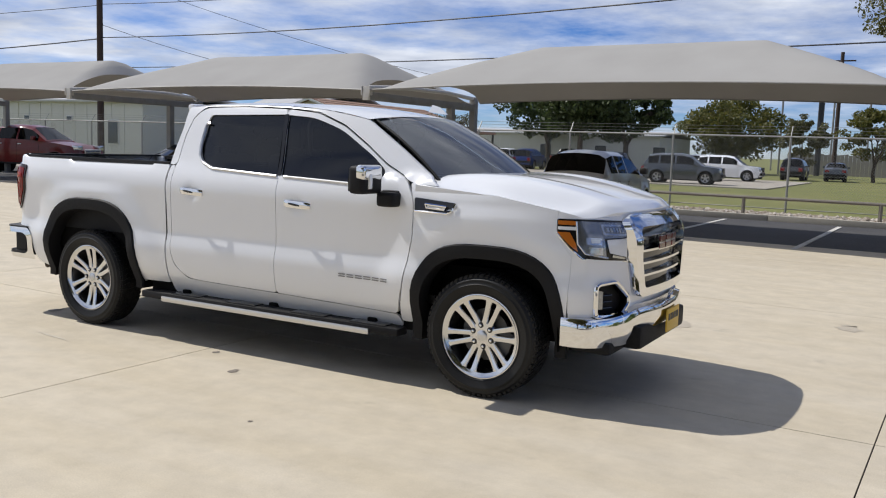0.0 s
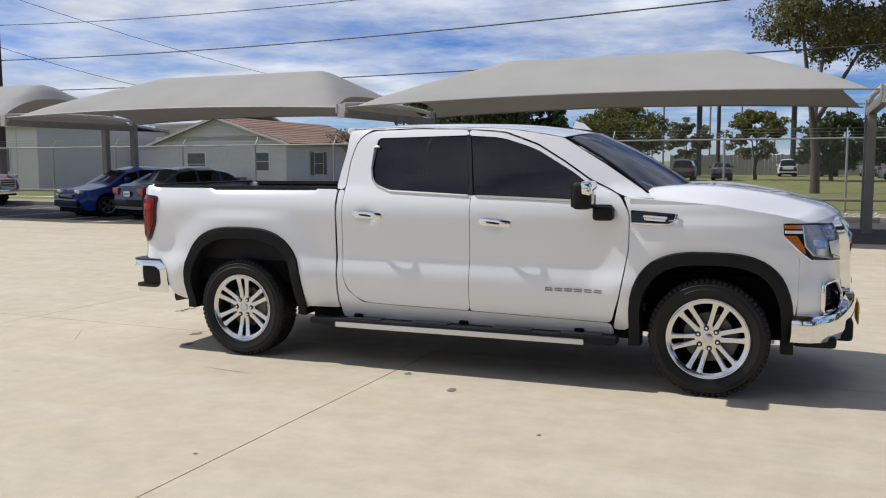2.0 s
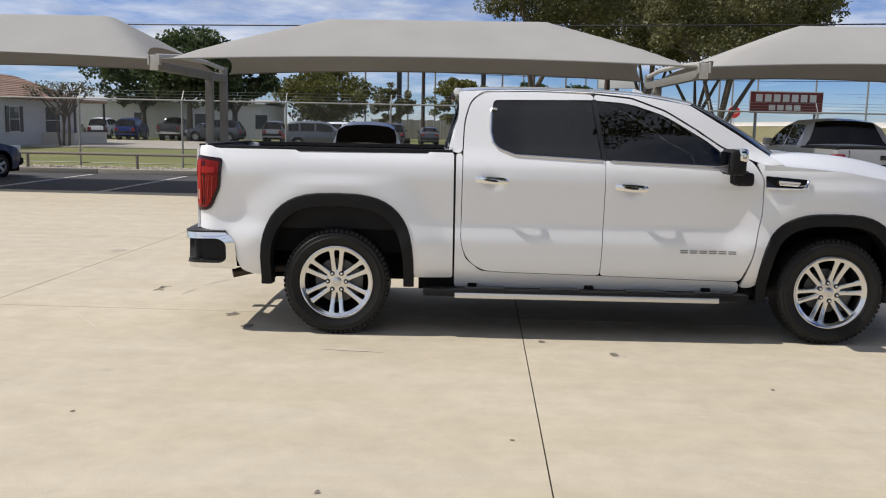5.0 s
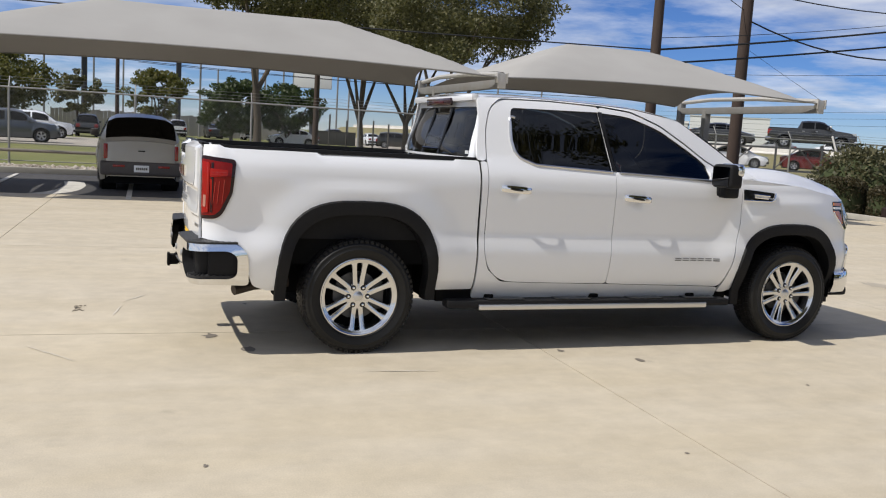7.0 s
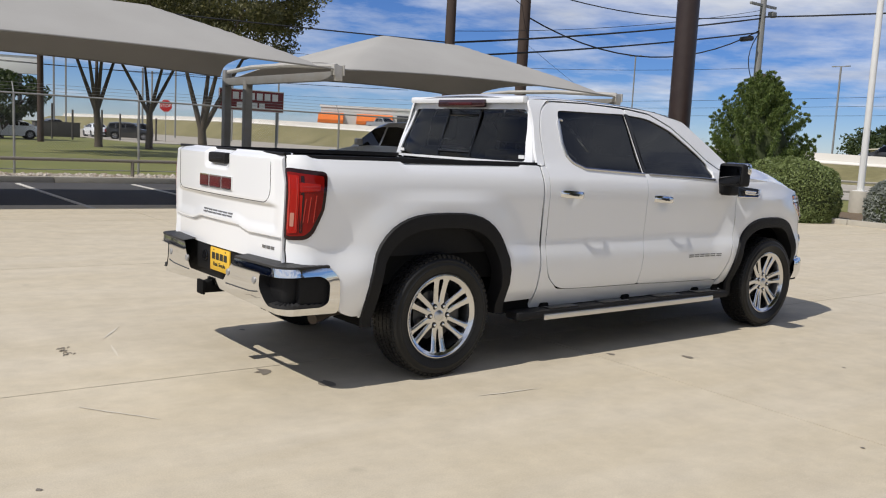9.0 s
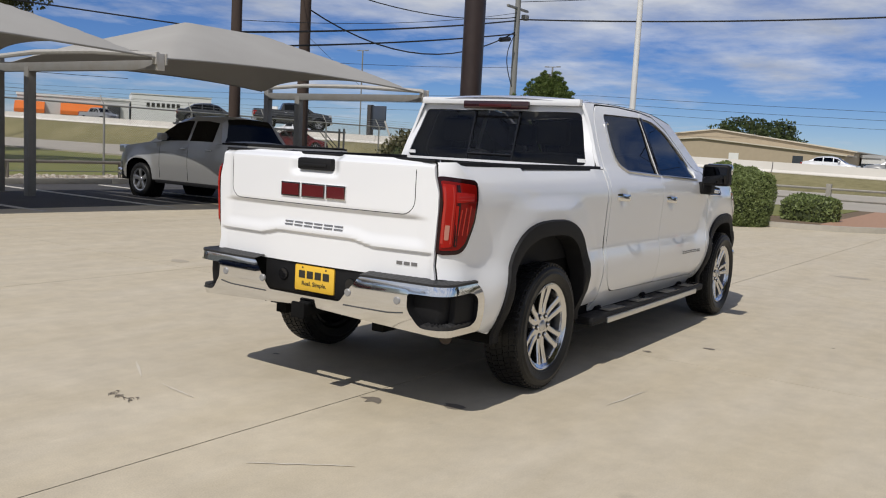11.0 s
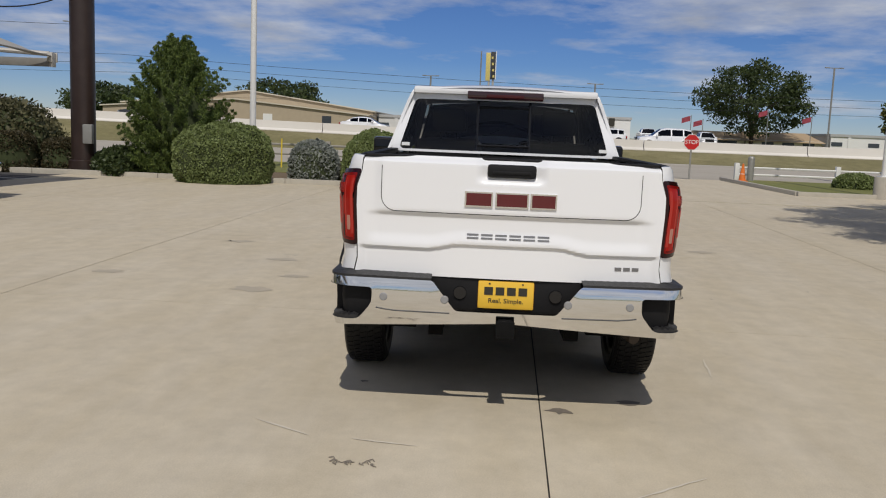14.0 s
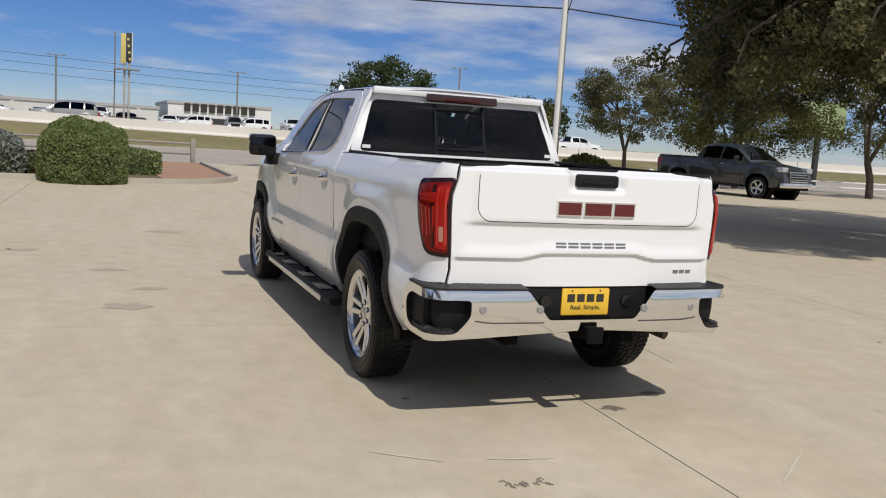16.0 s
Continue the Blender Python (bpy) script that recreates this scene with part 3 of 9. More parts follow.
# side glass, chrome belt strip
PANES = [[(1.150, 1.812, 0.04), (1.922, 1.823, 0.01), (1.998, 1.36, 0.01), (1.355, 1.378, 0.08), (1.19, 1.435, 0.06), (1.140, 1.53, 0.06)],
         [(1.940, 1.823, 0.01), (2.20, 1.803, 0.08), (2.475, 1.718, 0.08), (2.79, 1.535, 0.06), (2.91, 1.445, 0.03), (2.91, 1.327, 0.03), (2.016, 1.357, 0.01)]]
for outline in PANES:
    flank("side_window", outline, TINT, out=-0.014, depth=0, step=0.1, label="dark tinted side window")
for side in (-1, 1):
    for pts in ([(1.150, 1.75), (1.150, 1.53), (1.195, 1.437), (1.36, 1.378), (1.99, 1.358)], [(2.03, 1.357), (2.40, 1.345), (2.90, 1.328)]):
        bm = T([(lambda p: (p.x, p.y * -side, p.z))(side_point(x, z, 0.003)) for x, z in soft(pts + [pts[-1]], 0.05)[:-5] + [pts[-1]]], 0.0105, 6)
        part("window_trim", bm, SATIN, truck, "bright metal window trim")
    bm = sheet([(1.916, 1.818), (1.950, 1.818), (2.026, 1.364), (1.992, 1.364)], lambda s, z: side_point(s, z, 0.003), step=0.1, depth=0.01)
    if side > 0:
        mirror_y(bm)
    part("pillar_trim", bm, GLOSSB, truck)
    bm = T([(lambda p: (p.x, p.y * -side, p.z))(side_point(x, z, 0.004)) for x, z in ((1.152, 1.70), (1.150, 1.62), (1.150, 1.56), (1.17, 1.48))], 0.012, 8)
    part("pillar_trim", bm, SATIN, truck)

# rear wall of the cab, back window with a slider
def back_fn(y, z, out=0.0):
    return Vector((0.792 + 0.11 * smoothstep(1.40, 1.80, z) + 0.10 * (abs(y) / 0.85) ** 4 * 0.6 - out, y, z))


bm = sheet(soft([(-0.85, 1.40), (0.85, 1.40), (0.70, 1.86), (-0.70, 1.86)], 0.04), lambda y, z: back_fn(y, z),
           [soft([(-0.785, 1.418), (0.785, 1.418), (0.675, 1.795), (-0.675, 1.795)], 0.04)], 0.08, 0.02, (1, 0, 0))
part("cab_back", bm, WHITE, truck)
bm = sheet(soft([(-0.80, 1.41), (0.80, 1.41), (0.685, 1.805), (-0.685, 1.805)], 0.04), lambda y, z: back_fn(y, z, -0.012), [[(-0.19, 1.46), (0.20, 1.46), (0.20, 1.745), (-0.19, 1.745)]], 0.1, 0, (1, 0, 0))
rw = part("rear_window", bm, REARG, truck, "dark tinted rear window with a centre slider")
part("slider_pane", sheet(soft([(-0.19, 1.46), (0.20, 1.46), (0.20, 1.745), (-0.19, 1.745)], 0.015), lambda y, z: back_fn(y, z, -0.006), (), 0.08, 0, (1, 0, 0)), SLIDEG, rw, "clearer sliding centre pane")
bm = bmesh.new()
for pts in ([(-0.19, 1.42), (-0.19, 1.79)], [(0.20, 1.42), (0.20, 1.79)], [(-0.19, 1.745), (0.20, 1.745)], [(-0.19, 1.46), (0.20, 1.46)]):
    tube(bm, [back_fn(y, z, -0.008) for y, z in pts], 0.010, 6)
part("slider_frame", bm, GLOSSB, truck)
for y in (-0.745, 0.735):
    q = back_fn(y, 1.45)
    part("sticker", B(q.x - 0.002, q.x + 0.004, y - 0.03, y + 0.03, 1.44, 1.465), LAMPW, truck)
bm = bmesh.new()
box(bm, 0.865, 0.93, -0.69, 0.69, 1.835, 1.89, 0.02)
part("roof_lip", bm, WHITE, truck)
part("brake_lamp", B(0.845, 0.875, -0.285, 0.285, 1.805, 1.865, 0.012), material("dark_red_lens", (0.030, 0.007, 0.009), 0.1, coat=0.6), truck, "dark red high brake lamp")
part("brake_lamp_bulb", B(0.841, 0.85, -0.14, 0.14, 1.818, 1.842, 0.004), material("dim_red_lens", (0.06, 0.006, 0.007), 0.15), truck)
bm = bmesh.new()
v = [bm.verts.new(p) for p in ((2.46, -0.035, 1.905), (2.46, 0.035, 1.905), (2.62, 0.02, 1.885), (2.62, -0.02, 1.885), (2.48, -0.012, 1.965), (2.48, 0.012, 1.965), (2.55, 0.008, 1.945), (2.55, -0.008, 1.945))]
for q in ((0, 1, 5, 4), (1, 2, 6, 5), (2, 3, 7, 6), (3, 0, 4, 7), (4, 5, 6, 7)):
    bm.faces.new([v[k] for k in q])
bmesh.ops.recalc_face_normals(bm, faces=bm.faces)
bmesh.ops.translate(bm, vec=(0, 0.50, -0.005), verts=bm.verts)
part("shark_fin_antenna", bm, WHITE, truck)

# bed: floor, inner walls, rail caps
part("bed_floor", B(-1.03, 0.84, -0.84, 0.84, 0.80, 0.85), BLACKP, truck, "black lined bed floor")
for y in (-0.86, 0.80):
    part("bed_wall", B(-0.97, 0.85, y, y + 0.06, 0.80, 1.385), BLACKP, truck)
part("bed_wall", B(0.80, 0.855, -0.85, 0.85, 0.80, 1.385), BLACKP, truck)
for k in range(9):
    part("bed_rib", B(-1.02, 0.80, -0.72 + k * 0.18 - 0.03, -0.72 + k * 0.18 + 0.03, 0.85, 0.862), BLACKP, truck)
for side in (-1, 1):
    bm = bmesh.new()
    pts = [(x, side * (half_width(x, 1.40) - 0.052), 1.409) for x in (-0.985, -0.7, -0.3, 0.1, 0.5, 0.86)]
    for a, b in zip(pts, pts[1:]):
        q = [bm.verts.new((p[0], p[1] + d, p[2] + h)) for p in (a, b) for d, h in ((-0.05, -0.02), (-0.045, 0.010), (0.016, 0.010), (0.020, -0.01))]
        for k in range(3):
            bm.faces.new((q[k], q[k + 1], q[k + 5], q[k + 4]))
    bmesh.ops.remove_doubles(bm, verts=bm.verts, dist=1e-4)
    bmesh.ops.recalc_face_normals(bm, faces=bm.faces)
    part("bed_rail_cap", bm, BLACKP, truck)
    bm = bmesh.new()
    tube(bm, [(0.884, side * (half_width(0.884, z) - 0.02), z) for z in (0.46, 0.8, 1.1, 1.3, 1.38)], 0.012, 6)
    part("gap_shadow_strip", bm, BLACKP, truck)

# tailgate
def gate_x(y, z):
    x = -1.092 - 0.045 * (1 - (y / 0.8) ** 2)
    a = abs(y)
    ledge = 0.955 - 0.030 * smoothstep(0.25, 0.44, a)
    x += 0.020 * smoothstep(ledge + 0.009, ledge - 0.009, z) * smoothstep(0.83, 0.77, a)                 # lower part sits back
    x += 0.012 * smoothstep(1.122, 1.098, z) * smoothstep(ledge + 0.012, ledge + 0.085, z) * smoothstep(0.80, 0.70, a)   # hollow under the upper panel
    x -= 0.010 * smoothstep(0.74, 0.68, a) * smoothstep(1.10, 1.14, z)      # upper panel stands out
    x += 0.030 * smoothstep(0.20, 0.13, a) * smoothstep(1.285, 1.335, z)    # recess of the handle
    x += 0.05 * smoothstep(1.385, 1.425, z)
    return x


ED = lambda z: -side_point(-1.107, z).y - 0.003
zz = [0.775, 0.86, 0.95, 1.05, 1.15, 1.25, 1.335, 1.40, 1.425]
bm = sheet(soft([(ED(z), z, 0.01) for z in zz] + [(-ED(z), z, 0.01) for z in zz[::-1]], 0.01), lambda y, z: Vector((gate_x(y, z), y, z)), (), 0.0095, 0.03, (1, 0, 0))
part("tailgate", bm, WHITE, truck, "white sculpted tailgate")
part("tailgate_cap", B(-1.080, -1.03, -0.79, 0.79, 1.410, 1.426, 0.006), BLACKP, truck)
arc = [(0.615 + 0.08 * math.sin(a * math.pi / 16), 1.205 - 0.08 * math.cos(a * math.pi / 16)) for a in range(9)]
seam = [(-0.695, 1.42)] + [(-y, z) for y, z in arc[::-1]] + arc + [(0.695, 1.42)]
sm = []
for a, b in zip(seam, seam[1:]):
    k = max(1, int(math.hypot(b[0] - a[0], b[1] - a[1]) / 0.05))
    sm += [(a[0] + (b[0] - a[0]) * i / k, a[1] + (b[1] - a[1]) * i / k) for i in range(k)]
sm.append(seam[-1])
part("tailgate_seam", T([(gate_x(y, z) + 0.001, y, z) for y, z in sm], 0.0026, 5), DARK, truck)
part("tailgate_handle", box(B(-1.150, -1.085, -0.13, 0.13, 1.325, 1.395, 0.018), -1.156, -1.14, -0.10, 0.10, 1.345, 1.362, 0.005), BLACKP, truck, "black tailgate handle")
for sg in (-1, 1):
    part("tailgate_gap", T([(side_point(-1.107, z).x + 0.004, sg * (ED(z) + 0.003), z) for z in zz], 0.0055, 6), DARK, truck)
    part("bed_corner_cap", B(-1.06, -0.955, *sorted((sg * 0.745, sg * 0.805)), 0.80, 1.408, 0.012), WHITE, truck)
GP = lambda y, z, o: Vector((gate_x(-y, z) - o, -y, z))
BADGEG = material("badge_grey", (0.22, 0.22, 0.225), 0.3, 0.5, var=0.05)
# badges as plain shapes
bars(truck, "tailgate_badge_rim", [(-0.245, -0.095, 1.166, 1.248), (-0.082, 0.095, 1.166, 1.248), (0.105, 0.245, 1.166, 1.248)], CHROME, GP, 0.010)
BB = [(a, b, z, z + d) for a, b in ((-0.237, -0.103), (-0.074, 0.087), (0.113, 0.237)) for z, d in ((1.174, 0.066),)]
for bb in BB:
    bars(truck, "tailgate_badge", [bb], REDINK, GP, 0.014, "red badge block")
bars(truck, "model_badge", [(-0.225 + k * 0.076, -0.225 + k * 0.076 + 0.062, z, z + 0.008) for k in range(6) for z in (0.994, 1.012)], BADGEG, GP, 0.005)
bars(truck, "trim_badge", [(0.58 + k * 0.047, 0.58 + k * 0.047 + 0.036, 0.848, 0.866) for k in range(3)], BADGEG, GP, 0.004)

# tail lamps wrapping the corners
GUIDE = material("light_guide_red", (0.38, 0.02, 0.012), 0.2, coat=0.3)
DLENS = material("dark_lens", (0.018, 0.003, 0.004), 0.10, coat=0.2, spec=0.25, var=0.1)
for side in (-1, 1):
    def put(bm):
        return mirror_y(bm) if side > 0 else bm

    def lens(name, pts, mat, out, parent, label="", r=0.015):
        return part(name, put(sheet(soft(pts, r), lambda s, z: side_point(s, z, out), (), 0.03, 0.012)), mat, parent, label)
    lamp = lens("tail_light", [(-0.865, 1.325), (-0.885, 1.10), (-0.945, 0.96), (-0.985, 0.928), (-1.102, 0.922), (-1.102, 1.345)], DLENS, 0.012, truck, "red tail light in a black surround", 0.03)
    lens("lens", [(-0.890, 1.300), (-0.905, 1.11), (-0.960, 0.985), (-0.995, 0.952), (-1.090, 0.946), (-1.092, 1.322)], REDL, 0.016, lamp, "deep red lens")
    lens("light_bar", [(-1.030, 1.300), (-1.034, 0.97), (-1.082, 0.962), (-1.085, 1.305)], REDB, 0.021, lamp, "bright red light bar", 0.008)
    lens("light_bar", [(-0.915, 1.255), (-0.920, 1.215), (-1.028, 1.205), (-1.028, 1.262)], REDB, 0.020, lamp, "bright red light bar", 0.01)
    lens("light_bar", [(-1.030, 1.190), (-1.012, 0.985), (-1.014, 0.975), (-1.014, 1.190)], REDB, 0.019, lamp, "", 0.006)
    lens("dark_band", [(-1.004, 1.30), (-1.008, 0.97), (-1.022, 0.97), (-1.020, 1.30)], DLENS, 0.0185, lamp, "", 0.003)
    for s0, z1 in ((-0.935, 1.19), (-0.965, 1.18), (-0.990, 1.17)):
        lens("light_guide", [(s0, z1), (s0 - 0.012, 1.03), (s0 - 0.016, 1.03), (s0 - 0.005, z1)], GUIDE, 0.018, lamp, "", 0.001)
    for s0 in (-1.040, -1.080):
        lens("light_guide", [(s0, 1.29), (s0, 0.985), (s0 - 0.004, 0.985), (s0 - 0.004, 1.29)], GUIDE, 0.0225, lamp, "", 0.001)
    for z1 in (1.225, 1.243):
        lens("light_guide", [(-0.925, z1), (-0.925, z1 - 0.004), (-1.02, z1 - 0.008), (-1.02, z1 - 0.004)], GUIDE, 0.0215, lamp, "", 0.001)
    lens("reverse_lens", [(-1.052, 1.085), (-1.054, 1.005), (-1.074, 1.005), (-1.074, 1.085)], material("reverse_lens", (0.45, 0.20, 0.15), 0.15, coat=0.3), 0.022, lamp, "pale reversing lens", 0.006)

SENSOR = material("sensor_grey", (0.30, 0.30, 0.30), 0.45, 0.3, var=0.05)
PADG = material("ribbed_pad_plastic", (0.022, 0.022, 0.023), 0.5, spec=0.4, var=0.2, scale=40, bump=0.15, bscale=250)
# rear bumper: one chrome skin that runs round the corners, cut out for the plate and the corner steps
def bump_at(s, out=0.0):
    a, sg = abs(s), (1 if s >= 0 else -1)
    if a <= 0.845:
        x, y, nx, ny = -1.165 - 0.042 * (1 - (a / 0.93) ** 2), a, -1, 0
    elif a <= 1.0335:
        t = (a - 0.845) / 0.12
        x, y, nx, ny = -1.054 - 0.12 * math.cos(t), 0.845 + 0.12 * math.sin(t), -math.cos(t), math.sin(t)
    else:
        x, y, nx, ny = -1.054 + (a - 1.0335), 0.965 - 0.01 * (a - 1.0335), 0, 1
    return Vector((x + nx * out, sg * (y + ny * out), 0))


def bump_skin(s, z, out=0.0):
    crown = -0.016 * ((z - 0.65) / 0.12) ** 2 if z < 0.65 else -0.012 * ((z - 0.65) / 0.12) ** 2
    p = bump_at(s, out + crown)
    p.z = z
    return p


half = [(0.27, 0.605, 0.02), (0.40, 0.765, 0.02), (1.24, 0.772, 0.06), (1.315, 0.700, 0.04), (1.325, 0.482, 0.03), (1.0, 0.487, 0.02), (0.70, 0.505, 0.02)]
outline = [(0.0, 0.605, 0)] + half + [(0.0, 0.548, 0)] + [(-a, b, c) for a, b, c in half[::-1]]
pocket = [(0.725, 0.712, 0.02), (1.19, 0.718, 0.05), (1.245, 0.68, 0.03), (1.245, 0.555, 0.03), (1.20, 0.528, 0.03), (0.80, 0.531, 0.03), (0.725, 0.625, 0.03)]
skin = bmesh.new()
sheet(soft(outline), lambda a, b: bump_skin(a, b), [soft(pocket), soft([(-a, b, c) for a, b, c in pocket[::-1]])], 0.035, 0, (1, 0, 0), bm=skin)
bmesh.ops.remove_doubles(skin, verts=skin.verts, dist=5e-4)
bmesh.ops.recalc_face_normals(skin, faces=skin.faces)
part("rear_bumper", skin, CHROME, truck, "chrome rear bumper with corner steps")
for sg in (-1, 1):
    # dark bars put the crease's shade line into the chrome
    part("bumper_crease", T([bump_skin(sg * a, 0.592 + 0.012 * smoothstep(0.62, 0.70, a), 0.0) for a in (0.30, 0.38, 0.46, 0.54, 0.60, 0.66, 0.70)], 0.0045, 6), STEELD, truck)
    # the step pocket: a walled black cup behind the opening
    rim = soft([(sg * a, b, c) for a, b, c in pocket])
    rim = dense(rim, 0.03)
    bm = bmesh.new()
    rr = [[bm.verts.new(bump_skin(a, b, o)) for o in (0.003, -0.065)] for a, b in rim]
    for A, C in zip(rr, rr[1:] + rr[:1]):
        bm.faces.new((A[0], A[1], C[1], C[0]))
    sheet(soft([(sg * a, b, c) for a, b, c in [(0.70, 0.74, 0.02), (1.27, 0.74, 0.02), (1.27, 0.515, 0.02), (0.70, 0.515, 0.02)]]), lambda a, b: bump_skin(a, b, -0.064), (), 0.05, 0, (1, 0, 0), bm=bm)
    part("step_pocket", bm, BLACKP, truck)
    bm = bmesh.new()
    rows = []
    for k in range(44):
        a = sg * (0.80 + k * 0.0098)
        o, i_ = bump_at(a, -0.020), bump_at(a, -0.064)
        h_ = 0.007 * ((k // 2) % 2)
        rows.append([bm.verts.new((o.x, o.y, 0.526)), bm.verts.new((o.x, o.y, 0.546 + h_)), bm.verts.new((i_.x, i_.y, 0.552 + h_))])
    for A, C in zip(rows, rows[1:]):
        for j_ in range(2):
            bm.faces.new((A[j_], A[j_ + 1], C[j_ + 1], C[j_]))
    bmesh.ops.recalc_face_normals(bm, faces=bm.faces)
    part("corner_step", bm, PADG, truck, "black ribbed corner step")
    # top pad lies inside the chrome lip
    bm = bmesh.new()
    rows = []
    for k in range(85):
        a = sg * (0.405 + k * 0.01)
        o, i_ = bump_at(a, -0.006), bump_at(a, -0.11)
        h_ = 0.0012 * ((k // 2) % 2)
        rows.append([bm.verts.new((o.x, o.y, 0.764)), bm.verts.new((o.x, o.y, 0.776 + h_)), bm.verts.new((i_.x, i_.y, 0.790 + h_))])
    for A, C in zip(rows, rows[1:]):
        for j_ in range(2):
            bm.faces.new((A[j_], A[j_ + 1], C[j_ + 1], C[j_]))
    bmesh.ops.recalc_face_normals(bm, faces=bm.faces)
    part("bumper_step_pad", bm, PADG, truck, "black ribbed bumper top pad")
# the second, unseen box is added to stop sun leaking past the bumper ends
part("bumper_core", box(B(-1.085, -1.00, -0.88, 0.88, 0.54, 0.79, 0.01), -1.03, -0.70, -0.935, 0.935, 0.55, 0.774, 0.01), BLACKP, truck)
part("plate_recess", B(-1.100, -1.04, -0.41, 0.41, 0.59, 0.79, 0.02), BLACKP, truck)
for y in (-0.27, 0.25):
    bm = lathe(bmesh.new(), [(0.0, 0.0), (0.034, 0.0), (0.038, 0.012), (0.038, 0.03)], 20, "X")
    bmesh.ops.translate(bm, vec=(-1.112, y, 0.69), verts=bm.verts)
    part("tow_socket_cover", bm, GLOSSB, truck)
pl = part("dealer_plate", B(-1.112, -1.100, -0.152, 0.152, 0.612, 0.764, 0.010, 2), YELLOW, truck, "yellow dealer plate with dark lettering bars")
bars(pl, "lettering", [(-0.118 + k * 0.062, -0.118 + k * 0.062 + 0.047, 0.687, 0.731) for k in range(4)], INK, lambda y, z, o: Vector((-1.1125 - o, -y, z)), 0.002)
def wording(text, size, m, mat, parent, wide=1.0):
    """Flat raised lettering in the built-in font, turned into a mesh."""
    cu = bpy.data.curves.new("wording", "FONT")
    cu.body, cu.size, cu.align_x, cu.align_y, cu.extrude, cu.offset = text, size, "CENTER", "CENTER", 0.0008, size * 0.012
    cu.materials.append(mat)
    ob = new("wording", cu)
    ob.parent = parent
    ob.matrix_basis = m @ Matrix.Diagonal((wide, 1, 1, 1))
    return ob


wording("Real. Simple.", 0.036, pose(-1.1130, 0, 0.655, 90, 0, -90), INK, pl, 1.05)
for y in (-0.09, 0.09):
    part("plate_screw", B(-1.1145, -1.111, y - 0.005, y + 0.005, 0.744, 0.754, 0.002), INK, pl)
for y in (-0.66, -0.33, 0.33, 0.66):
    p = bump_skin(y, 0.665)
    bm = lathe(bmesh.new(), [(0.0, -0.004), (0.018, -0.004), (0.022, 0.0), (0.022, 0.01)], 16, "X")
    bmesh.ops.translate(bm, vec=(p.x - 0.002, y, 0.665), verts=bm.verts)
    part("parking_sensor", bm, SENSOR, truck)
bm = bmesh.new()
box(bm, -1.24, -1.0, -0.04, 0.04, 0.485, 0.560, 0.008)
box(bm, -1.245, -1.225, -0.05, 0.05, 0.476, 0.569, 0.006)
box(bm, -1.06, -0.99, -0.5, 0.5, 0.50, 0.55, 0.01)
part("tow_hitch", bm, DARK, truck, "black tow hitch receiver")
part("exhaust_pipe", T([(-0.45, -0.66, 0.46), (-0.70, -0.70, 0.445), (-0.84, -0.76, 0.42)], 0.036, 14), material("rusty_pipe", (0.07, 0.055, 0.045), 0.6, 0.6, var=0.3), truck)

# underbody
bm = bmesh.new()
box(bm, -0.98, 4.45, -0.42, -0.34, 0.42, 0.56)
box(bm, -0.98, 4.45, 0.34, 0.42, 0.42, 0.56)
box(bm, 0.62, 3.2, -0.84, 0.84, 0.345, 0.54)
box(bm, -0.95, 0.7, -0.84, 0.84, 0.62, 0.80)
box(bm, 3.2, 4.45, -0.62, 0.62, 0.36, 0.80)
tube(bm, [(0, -0.8, HUB), (0, 0.8, HUB)], 0.07, 10)
tube(bm, [(WB, -0.8, HUB), (WB, 0.8, HUB)], 0.06, 10)
box(bm, 0.5, 2.2, 0.45, 0.75, 0.34, 0.46, 0.03)
part("underbody", bm, DARK, truck)

# cabin: floor, seats, dash, steering wheel
bm = bmesh.new()
box(bm, 0.90, 3.3, -0.80, 0.80, 0.54, 0.60)
box(bm, 2.95, 3.4, -0.76, 0.76, 0.9, 1.30, 0.06)
part("cabin_floor_and_dash", bm, SEATM, truck)
for x in (1.10, 2.15):
    for y in (-0.42, 0.42):
        bm = bmesh.new()
        box(bm, x, x + 0.52, y - 0.26, y + 0.26, 0.75, 0.93, 0.05)
        box(bm, x - 0.14, x + 0.02, y - 0.26, y + 0.26, 0.86, 1.50, 0.06)
        box(bm, x - 0.13, x - 0.03, y - 0.13, y + 0.13, 1.55, 1.74, 0.04)
        tube(bm, [(x - 0.08, y - 0.06, 1.48), (x - 0.08, y - 0.06, 1.6)], 0.008, 6)
        tube(bm, [(x - 0.08, y + 0.06, 1.48), (x - 0.08, y + 0.06, 1.6)], 0.008, 6)
        part("seat", bm, SEATM, truck)
part("steering_wheel", T([(2.83 - 0.08 * math.cos(a), 0.40 + 0.19 * math.sin(a), 1.20 + 0.17 * math.cos(a)) for a in [2 * math.pi * k / 20 for k in range(20)]], 0.016, 6, True), SEATM, truck)

# running boards
for s in (-1, 1):
    bd = part("running_board", B(0.66, 3.13, s * 0.86, s * 1.000, 0.315, 0.375, 0.02), BLACKP, truck, "black running board with a silver edge")
    part("edge_strip", B(0.90, 2.90, s * 0.995, s * 1.012, 0.308, 0.350, 0.006), SATIN, bd, "brushed silver edge strip")
    for x in (0.98, 1.55, 2.2, 2.72):
        part("step_pad", B(x, x + 0.30, s * 0.88, s * 0.985, 0.372, 0.384, 0.005), GLOSSB, bd)
    for x in (1.0, 1.9, 2.8):
        part("bracket", B(x, x + 0.07, s * 0.60, s * 0.88, 0.33, 0.40, 0.01), DARK, bd)

